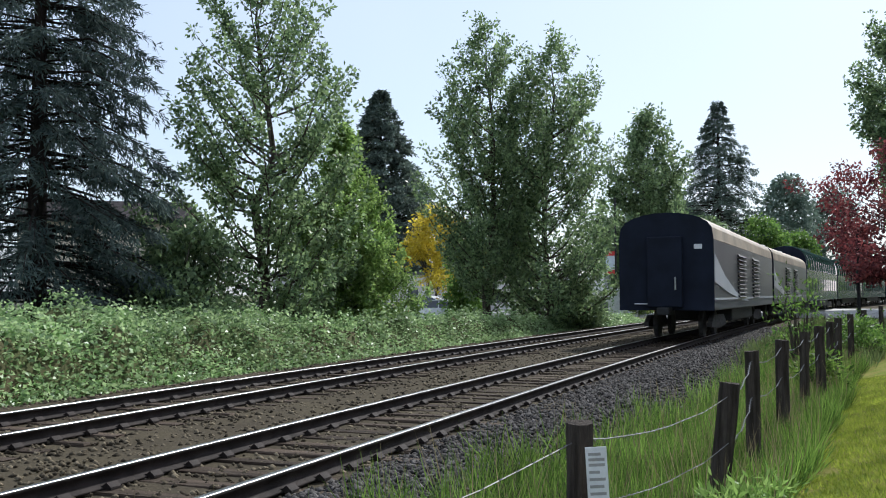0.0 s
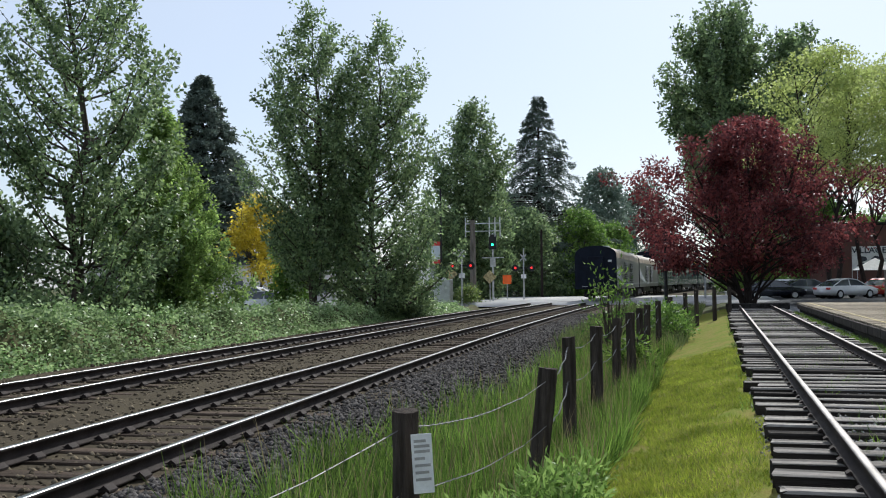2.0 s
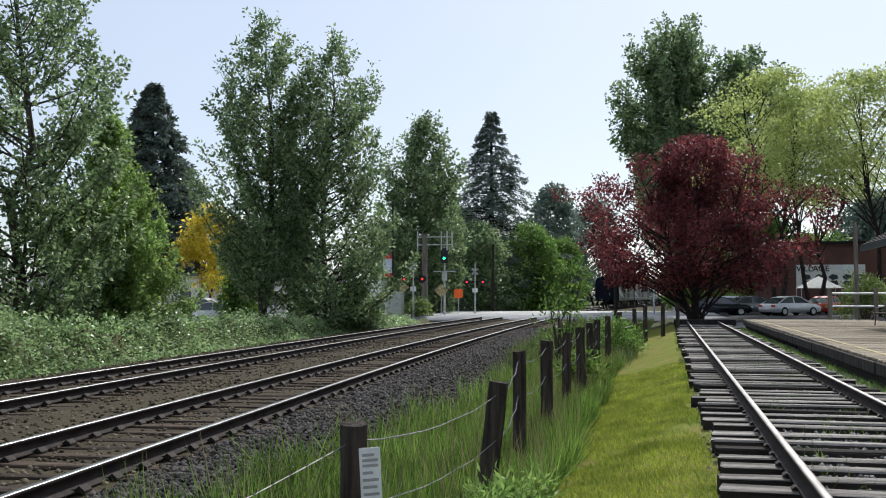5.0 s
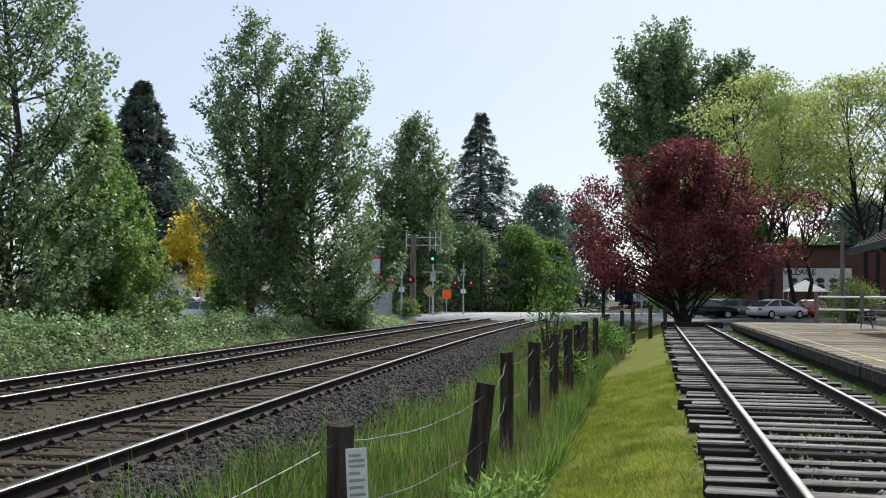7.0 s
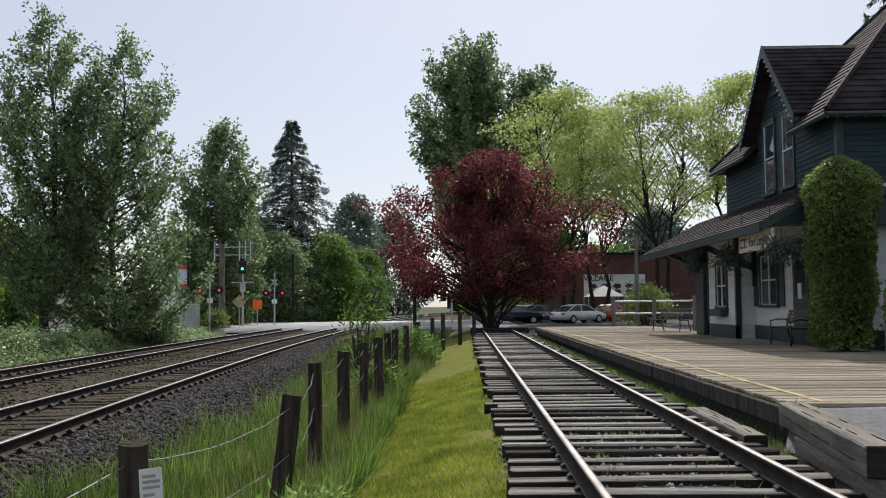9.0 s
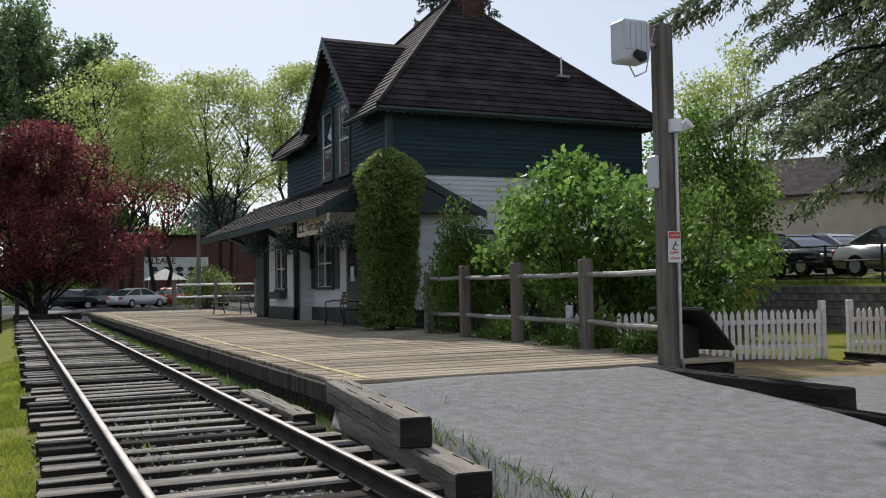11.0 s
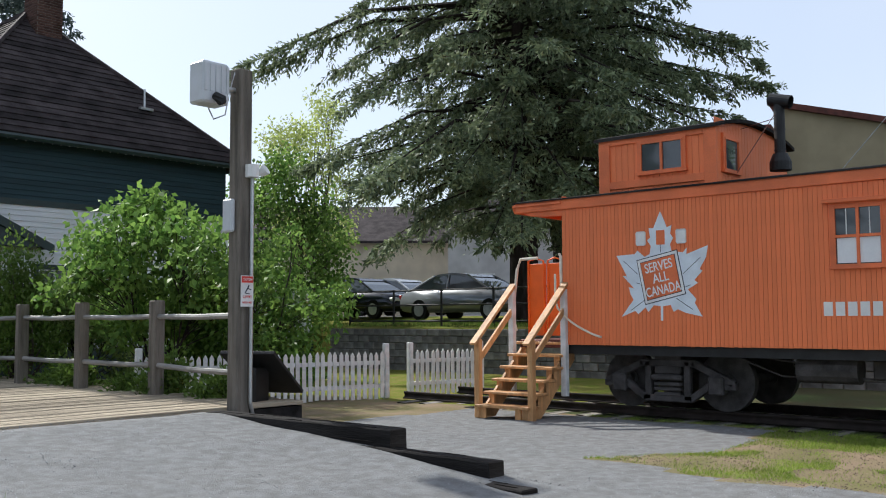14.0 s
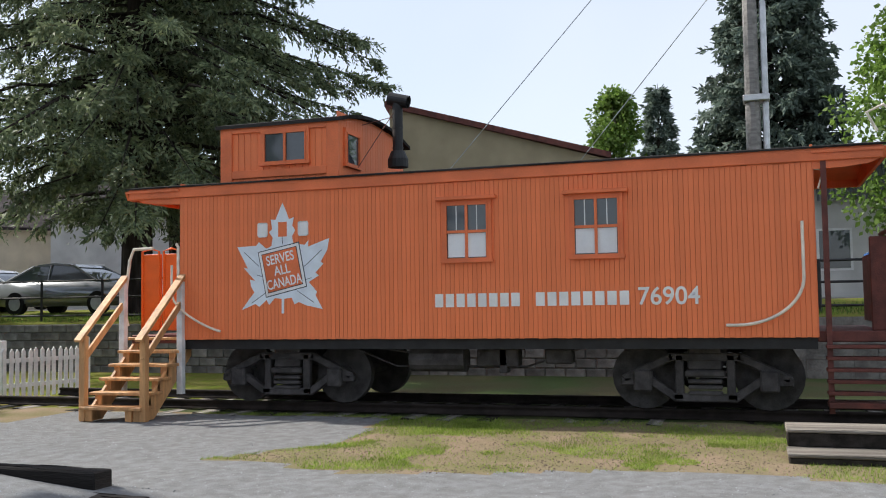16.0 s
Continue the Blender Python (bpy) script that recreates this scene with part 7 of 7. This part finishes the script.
parked_car("dark navy saloon parked behind the railing", 23.9, 24.4, -90, M_CARDARK)
parked_car("dark silver-grey saloon parked under the fir", 23.1, 18.8, -90, M_CARSILVER)
parked_car("white car parked behind the saloons", 27.5, 26.0, -90, M_CARWHITE)
parked_car("white car parked beyond the bramble bank", -28.5, 54.9, 12, M_CARWHITE, high=1.7)
parked_car("white car parked beyond the bramble bank", -26.2, 53.0, 10, M_CARWHITE)
parked_car("pale car parked beyond the trees", -31.3, 53.0, 10, M_CARSILVER)
for k, (cx, cy, m_) in enumerate(((3.9, 76.0, M_CARDARK), (6.4, 77.5, M_CARSILVER), (8.8, 74.5, M_CARWHITE), (12.2, 79.5, M_CARRED), (5.2, 82.0, M_CARWHITE), (15.5, 80, M_CARDARK))):
    parked_car(("dark", "silver", "white", "red", "white", "dark")[k] + " car parked beyond the siding's end", cx, cy, 8 + 15 * k, m_)
parked_car("dark car waiting at the crossing", -23.0, 73.0, 10, M_CARDARK)


# ---- poles, signals and signs ----
def pole(label, x, y, top, r, material, name="utility_pole"):
    p = thing(name, label, "pole", pose(x, y, ground_z(x, y) - 0.1))
    bm = fresh()
    tube(bm, [(0, 0, 0), (0, 0, top + 0.3)], [r, r * 0.75], 10)
    part("shaft", bm, material, p)
    return p


G_RED, G_GREEN, G_AMBER = glow("red_lamp", (1.0, 0.03, 0.03), 1.3), glow("green_lamp", (0.05, 1.0, 0.35), 3.0), glow("glowing_amber_hood", (1.0, 0.6, 0.1), 1.2)
sm = pole("thick grey signal mast with a cross gantry", -18.35, 71.7, 6.5, 0.26, M_WOODGREY, "signal_mast")
for z in (5.9, 6.5):
    bm = fresh()
    box(bm, -0.6, 2.2, -0.06, 0.06, z, z + 0.07)
    part("gantry_beam", bm, M_METAL, sm)
for xx in (-0.6, 1.3, 1.75, 2.15):
    bm = fresh()
    box(bm, xx, xx + 0.06, -0.07, 0.07, 5.5, 7.0)
    part("gantry_upright", bm, M_METAL, sm)
ss = pole("railway signal post showing a green light", -17.3, 74.0, 5.6, 0.09, M_METAL, "railway_signal")
bm = fresh()
box(bm, -0.3, 0.3, -0.12, 0.05, 4.6, 5.8, 0.03)
sh = part("signal_head", bm, M_BLACK, ss)
bm = fresh()
tube(bm, [(0, -0.13, 4.98), (0, -0.16, 4.98)], 0.1, 14)
part("green_lens", bm, G_GREEN, sh)
bm = fresh()
box(bm, -0.9, 0.9, -0.05, 0.05, 3.9, 3.98)
box(bm, -0.2, 0.2, -0.1, 0.1, 3.2, 3.9)
part("cross_arm", bm, M_METAL, ss)


def flasher(label, x, y, top):
    f = pole(label, x, y, top, 0.08, M_METAL, "crossing_signal")
    bm = fresh()
    box(bm, -0.95, 0.95, -0.05, 0.05, 3.15, 3.25)
    part("arm", bm, M_BLACK, f)
    for s in (-0.7, 0.7):
        bm = fresh()
        tube(bm, [(s, -0.05, 3.2), (s, -0.12, 3.2)], 0.3, 16)
        h_ = part("lamp_hood", bm, M_BLACK, f)
        bm = fresh()
        tube(bm, [(s, -0.12, 3.2), (s, -0.15, 3.2)], 0.085, 14)
        part("red_lens", bm, G_RED, h_)
    for a in (45, -45):
        bm = fresh()
        box(bm, -0.36, 0.36, -0.03, -0.01, -0.06, 0.06, 0, pose(0, -0.1, 4.1, 0, a, 0))
        part("crossbuck", bm, M_METAL, f)
    bm = fresh()
    box(bm, -0.22, 0.22, -0.06, -0.02, 2.3, 2.65)
    part("plate", bm, M_WHITE, f)
    return f


flasher("level crossing signal with red flashing lamps", -18.15, 67.6, 4.2)
flasher("level crossing signal with red flashing lamps and crossbuck", -16.1, 80.4, 4.6)
ban = pole("dark slender pole with a red and blue banner", -19.06, 65.3, 8.4, 0.08, M_BLACK, "banner_pole")
bm = fresh()
box(bm, -0.72, -0.06, -0.02, 0.02, 3.3, 4.9)
bn = part("banner", bm, M_LOGO, ban)
bm = fresh()
box(bm, -0.72, -0.06, -0.03, -0.02, 4.6, 4.9)
box(bm, -0.72, -0.06, -0.03, -0.02, 3.3, 3.6)
part("banner_stripe", bm, M_RED, bn)
pole("dark timber utility pole", -16.9, 93.5, 6.9, 0.14, M_BARKDARK)
pole("dark iron lamp standard under the plum tree", -2.93, 55.9, 5.0, 0.11, M_BLACK, "lamp_standard")
pole("grey post at the platform's end", 8.85, 49.2, 4.8, 0.12, M_WOODGREY, "post")
tl = pole("traffic light pole with an amber-hooded head", -1.1, 80.0, 4.4, 0.09, M_METAL, "traffic_light")
bm = fresh()
box(bm, -0.95, -0.45, -0.2, 0.1, 2.4, 3.5, 0.03)
th_ = part("head", bm, M_BLACK, tl)
# the hood is no lamp; emission is added to make its amber bright
bm = fresh()
box(bm, -1.0, -0.4, -0.24, -0.2, 3.42, 3.54)
part("hood", bm, G_AMBER, th_)
for sx, sy, sz, m_, nm in ((-19.5, 69.3, 2.1, M_YELLOWLINE, "yellow diamond warning sign"), (-17.1, 72.0, 1.9, M_YELLOWLINE, "yellow diamond warning sign"), (-17.5, 80.1, 1.7, M_ORANGEBRIGHT, "orange roadworks sign by the crossing")):
    sn = thing("road_sign", nm + " on a thin post", "sign", pose(sx, sy, ground_z(sx, sy)))
    bm = fresh()
    tube(bm, [(0, 0.04, 0), (0, 0.04, sz + 0.3)], 0.04, 6)
    part("post", bm, M_METAL, sn)
    bm = fresh()
    box(bm, -0.38, 0.38, -0.02, 0.01, -0.38, 0.38, 0.0, pose(0, 0, sz + 0.4, 0, 45 if m_ is M_YELLOWLINE else 0, 0))
    part("plate", bm, m_, sn)
cb = thing("equipment_cabinet", "pale metal railway equipment cabinet by the crossing", "cabinet", pose(-19.0, 65.6, -0.4))
bm = fresh()
box(bm, -0.6, 0.6, -0.4, 0.4, 0, 2.1, 0.03)
part("body", bm, M_METAL, cb)
wb = thing("delivery_truck", "white box truck standing beyond the crossing", "truck", pose(-26.0, 80.0, -0.3))
bm = fresh()
box(bm, -3.0, 2.0, -1.2, 1.2, 0.7, 3.4, 0.05)
part("box_body", bm, M_WHITE, wb)
bm = fresh()
box(bm, 2.05, 3.6, -1.1, 1.1, 0.5, 2.4, 0.15)
part("cab", bm, M_WHITE, wb)
for xw in (-1.8, 2.7):
    for s in (-1, 1):
        bm = fresh()
        tube(bm, [(xw, s * 0.8, 0.45), (xw, s * 1.15, 0.45)], 0.45, 16)
        part("wheel", bm, M_RUBBER, wb)
shrub("round clipped bush beside the signal mast", -17.9, 68.6, 1.5, 1.0, L_VINE, 1500, 0.2)
shrub("dense shrub at the platform's far fence", 9.6, 51.0, 2.3, 1.4, L_VINE, 3500, 0.16)

ef = thing("rail_fence", "far post-and-rail fence at the platform's end", "fence")
for xx in (7.4, 9.4, 11.4):
    bm = fresh()
    box(bm, xx - 0.09, xx + 0.09, 47.6, 47.78, 0, 1.8, 0.02)
    part("post", bm, M_WOODGREY, ef)
for z in (0.95, 1.55):
    bm = fresh()
    tube(bm, [(7.4, 47.69, z), (11.4, 47.69, z)], 0.045, 7)
    part("rail", bm, M_WHITE, ef)


# ---- buildings ----
def building(name, label, x, y, turn, w, d, h, wall, roof, storeys=2, cols=5, slope=0.0, gable=0.0):
    b = thing(name, label, "building", pose(x, y, ground_z(x, y) - 0.1, 0, 0, turn))
    bm = fresh()
    prism(bm, [(-w / 2, 0), (w / 2, 0), (w / 2, h - slope), (-w / 2, h)], "y", 0, d)
    part("wall", bm, wall, b)
    bm = fresh()
    if gable:
        prism(bm, [(-0.5, h), (d / 2, h + gable), (d + 0.5, h), (d + 0.5, h - 0.15), (d / 2, h + gable - 0.2), (-0.5, h - 0.15)], "x", -w / 2 - 0.4, w / 2 + 0.4)
    else:
        prism(bm, [(-w / 2 - 0.2, h), (w / 2 + 0.2, h - slope), (w / 2 + 0.2, h - slope + 0.25), (-w / 2 - 0.2, h + 0.25)], "y", -0.25, d + 0.2)
    part("roof", bm, roof, b)
    for s in range(storeys):
        for c_ in range(cols):
            u = -w / 2 + w * (c_ + 0.5) / cols
            z = 1.0 + s * 2.9
            if z + 1.6 < h - slope:
                bm = fresh()
                box(bm, u - 0.55, u + 0.55, -0.05, 0.02, z, z + 1.4)
                wi = part("window", bm, M_WHITE, b)
                bm = fresh()
                box(bm, u - 0.47, u + 0.47, -0.07, -0.045, z + 0.08, z + 1.32)
                part("pane", bm, M_GLASS, wi)
    return b


hall = building("market_hall", "brown-red hall behind the car park with a large painted sign", 17.0, 91.0, 0, 18, 12, 6.2, M_REDBROWN, M_TIMBERTAR, 0, 0)
vs = thing("wall_sign", "large white wall sign with dark lettering and pictures", "sign", pose(14.2, 90.9, 3.2))
bm = fresh()
box(bm, -2.9, 2.9, -0.08, 0.0, -1.05, 1.05)
part("board", bm, M_WHITE, vs)
lettering("VILLAGE", 0.72, M_SIGNDARK, vs, facing_back(-1.5, -0.11, 0.68), thick=0.02, squeeze=1.05)
for k in range(9):
    bm = fresh()
    xx, zz = -2.5 + (k % 5) * 1.15, -0.05 - 0.55 * (k // 5)
    prism(bm, [(xx, zz), (xx + 0.3, zz + 0.25), (xx + 0.75, zz + 0.18), (xx + 0.85, zz - 0.12), (xx + 0.35, zz - 0.3)], "y", -0.09, -0.08)
    part("picture", bm, M_SIGNDARK, vs)
bm = fresh()
box(bm, 0.5, 2.6, -0.09, -0.08, 0.55, 0.85)
part("print_bar", bm, M_LOGO, vs)
tent = thing("market_tent", "white pointed market tent on thin legs", "tent", pose(12.2, 84.1, 0))
bm = fresh()
v4 = [bm.verts.new((sx * 1.6, sy * 1.6, 2.1)) for sx, sy in ((-1, -1), (1, -1), (1, 1), (-1, 1))]
tip_ = bm.verts.new((0, 0, 3.1))
for i in range(4):
    bm.faces.new((v4[i], v4[(i + 1) % 4], tip_))
bmesh.ops.solidify(bm, geom=bm.faces[:], thickness=0.05)
part("canopy", bm, M_WHITE, tent)
for sx in (-1.55, 1.55):
    for sy in (-1.55, 1.55):
        bm = fresh()
        tube(bm, [(sx, sy, 0), (sx, sy, 2.1)], 0.03, 6)
        part("leg", bm, M_METAL, tent)
building("shop", "low cream building with a brown shingled roof", 40.0, 41.0, -47, 14, 9, 4.6, M_CREAMWALL, M_SHINGLE, 1, 4, gable=2.6)
building("shop", "grey boarded house with a brown roof behind the car park", 43.0, 29.0, -55, 12, 9, 5.0, M_LIGHTGREYWALL, M_SHINGLE, 1, 3, gable=2.4)
building("hall", "tan stucco hall with a sloping dark parapet", 40.5, 11.0, -75, 9.4, 14, 8.8, M_TAN, M_BROWNRED, 0, 0, slope=2.5)
building("hall", "red-brown end wall of the hall", 38.0, 17.0, -75, 3.0, 14, 7.6, M_REDBROWN, M_BROWNRED, 0, 0)
gb = building("office", "grey stone-faced office with dark corrugated fascia", 34.5, -5.4, -90, 10, 8, 4.6, M_LIGHTGREYWALL, M_GREYWALL, 1, 3)
for k in range(60):
    bm = fresh()
    box(bm, -5.0 + k * 0.166, -4.92 + k * 0.166, -0.35, -0.25, 3.3, 4.9)
    part("fascia_rib", bm, M_GREYWALL, gb)
building("shop", "low pale building seen beyond the crossing", -42.0, 74.0, 20, 22, 10, 3.6, M_LIGHTGREYWALL, M_GREYWALL, 1, 6)
building("house", "tan house with a brown roof behind the spruce", -46.0, 44.0, 40, 10, 8, 6.6, M_CREAMWALL, M_SHINGLE, 2, 3, gable=1.6)
up = pole("tall pale wooden utility pole with a metal conduit", 22.4, 0.35, 16.0, 0.17, M_RAILGREY)
bm = fresh()
tube(bm, [(0.0, -0.27, 0), (0.0, -0.27, 16)], 0.07, 8)
part("conduit", bm, M_METAL, up)
bm = fresh()
box(bm, -0.2, 0.2, -0.36, 0.2, 4.6, 4.75, 0.02)
part("strap", bm, M_METAL, up)
gw = thing("guy_wires", "thin steel guy wires and a black service cable", "cable")
for pts, rr in ((((22.4, 0.6, 12.0), (24.0, 9.2, 3.6)), 0.012), (((22.4, 0.6, 9.0), (24.5, 6.0, 3.4)), 0.012), (((22.4, 0.2, 8.1), (21.0, -8.0, 7.9)), 0.025)):
    bm = fresh()
    a, b = Vector(pts[0]), Vector(pts[1])
    tube(bm, [a.lerp(b, i / 6) - Vector((0, 0, 0.12 * 4 * (i / 6) * (1 - i / 6) * (rr > 0.02))) for i in range(7)], rr, 5, False)
    part("wire", bm, M_BLACK if rr > 0.02 else M_METAL, gw)
bn_ = thing("recycling_bin", "blue plastic recycling bin by the railing", "bin", pose(25.5, -2.5, 1.5))
bm = fresh()
prism(bm, [(-0.3, 0), (0.3, 0), (0.38, 1.0), (-0.38, 1.0)], "y", -0.35, 0.35)
part("body", bm, M_BLUEBIN, bn_)
bm = fresh()
box(bm, -0.42, 0.42, -0.4, 0.4, 1.0, 1.09, 0.02)
part("lid", bm, M_BLUEBIN, bn_)


# ---- the passenger train ----
TRAIN_Y0, TRAIN_V = 32.4, 18.3
CAR_LENGTH = {"baggage": 19.8, "dome": 25.6}


def train_car(kind):
    """Origin at the car's rear, on the rail tops; y runs forward."""
    dome = kind == "dome"
    CAR_L = CAR_LENGTH[kind]
    c = thing("railway_coach", "green glass-domed passenger coach of a moving train" if dome else "grey baggage car of a moving train with pale swoosh", "railway coach", group="train")
    W, zs, ze = 1.5, 0.95, 3.2
    top = 4.85 if dome else 4.08
    side = M_TRAINGREEN if dome else M_TRAINGREY
    bm = fresh()
    box(bm, -W, W, 0.0, CAR_L, zs, ze, 0.03)
    part("body", bm, side, c)
    arc = [(-W * math.cos(math.pi * i / 12), ze + (top - ze) * math.sin(math.pi * i / 12) ** 0.62) for i in range(13)]
    bm = fresh()
    prism(bm, arc, "y", 0.02, CAR_L - 0.02)
    part("roof", bm, M_GLASS if dome else M_TRAINROOF, c, smooth=False)
    for yy in (0.0, CAR_L):
        bm = fresh()
        a, b = (yy - 0.05, yy + 0.0) if yy == 0 else (yy, yy + 0.05)
        prism(bm, [(-W, zs), (W, zs)] + [(x, z) for x, z in reversed(arc)], "y", a, b)
        e_ = part("end_wall", bm, M_TRAINEND, c, "dark navy end wall with a diaphragm")
        bm = fresh()
        s = -1 if yy == 0 else 1
        box(bm, -0.55, 0.55, min(yy + s * 0.05, yy + s * 0.3), max(yy + s * 0.05, yy + s * 0.3), zs + 0.1, 3.3, 0.03)
        part("diaphragm", bm, M_TRAINEND, e_)
    if dome:
        for k in range(14):
            bm = fresh()
            y0 = 0.8 + k * 1.75
            tube(bm, [(x * 1.01, y0, z + 0.02) for x, z in arc], 0.05, 5)
            part("dome_rib", bm, M_TRAINGREEN, c)
        for s in (-1, 1):
            for k in range(11):
                bm = fresh()
                y0 = 1.5 + k * 2.1
                box(bm, min(s * W, s * (W + 0.015)), max(s * W, s * (W + 0.015)), y0, y0 + 1.5, 1.7, 2.6)
                part("window", bm, M_GLASS, c)
    else:
        for s in (-1, 1):
            bm = fresh()
            o = sorted((s * (W + 0.004), s * (W + 0.02)))
            prism(bm, [(0.05, 2.75), (0.05, 1.85), (3.4, 1.5), (7.4, 1.22), (9.4, 1.18), (5.2, 1.55), (2.3, 2.1)], "x", *o)
            part("swoosh", bm, M_TRAINWHITE, c, "pale curved swoosh")
            bm = fresh()
            box(bm, min(s * W, s * (W + 0.03)), max(s * W, s * (W + 0.03)), 0, CAR_L, 1.28, 1.34)
            part("rubbing_strip", bm, M_TRAINWHITE, c)
            for y0 in (5.9, 10.8):
                lv = new("louvre")
                lv.parent = c
                for j in range(11):
                    bm = fresh()
                    z = 1.35 + j * 0.15
                    prism(bm, [(s * W, z), (s * (W + 0.09), z), (s * W, z + 0.1)], "y", y0, y0 + 2.2)
                    part("blade", bm, M_BLACK, lv)
        for y0 in (5.0, 14.0):
            bm = fresh()
            box(bm, -0.4, 0.4, y0, y0 + 1.2, top - 0.02, top + 0.16, 0.03)
            part("roof_vent", bm, M_METAL, c)
        bm = fresh()
        tube(bm, [(0.35, -0.36, 1.6), (0.35, -0.36, 2.0)], 0.03, 6)
        part("grab_bar", bm, M_METAL, c)
        bm = fresh()
        tube(bm, [(-1.0, -0.1, 1.15), (-0.2, -0.12, 1.15)], 0.025, 6)
        part("grab_bar", bm, M_METAL, c)
        bm = fresh()
        box(bm, 0.9, 1.15, -0.08, -0.05, 2.9, 3.05)
        part("plate", bm, M_WHITE, c)
    bm = fresh()
    box(bm, -1.2, 1.2, 6.5, CAR_L - 6.5, 0.45, zs, 0.05)
    part("equipment_skirt", bm, M_BLACK, c)
    bm = fresh()
    box(bm, -0.2, 0.2, -0.6, 0.3, 0.8, 1.05, 0.03)
    part("coupler", bm, M_BLACK, c)
    for yb in (3.6, CAR_L - 3.6):
        b = new("bogie")
        b.parent = c
        b.matrix_basis = pose(0, yb, 0)
        for s in (-1.05, 1.05):
            bm = fresh()
            prism(bm, [(-1.7, 0.5), (-1.2, 0.75), (1.2, 0.75), (1.7, 0.5), (1.7, 0.38), (0.5, 0.3), (-0.5, 0.3), (-1.7, 0.38)], "x", s - 0.08, s + 0.08)
            part("side_frame", bm, M_TRUCK, b)
        for yw in (-1.25, 1.25):
            for s in (-0.75, 0.75):
                bm = fresh()
                tube(bm, [(s - 0.07, yw, 0.46), (s + 0.07, yw, 0.46)], 0.46, 20)
                part("wheel", bm, M_TRUCK, b)
    return c


TRAIN = [(kind, train_car(kind)) for kind in ("baggage", "baggage", "dome", "dome", "dome", "dome")]


def motions():
    """The train runs away along the near main track for the whole clip."""
    ahead = 0.0
    for kind, car in TRAIN:
        CAR_L = CAR_LENGTH[kind]
        rows = []
        for i in range(33):
            t = i * 0.5
            y = TRAIN_Y0 + TRAIN_V * t - 1.9 * max(0.0, 1 - t) + ahead
            xa, xb = track_x(y + 3.6), track_x(y + CAR_L - 3.6)
            turn = math.atan2(xb - xa, CAR_L - 7.2)
            rows.append((t, pose(xa - math.sin(turn) * 3.6, y, MAIN_TOP, 0, 0, -math.degrees(turn))))
        walk(car, rows)
        ahead += CAR_L + 0.8


motions()
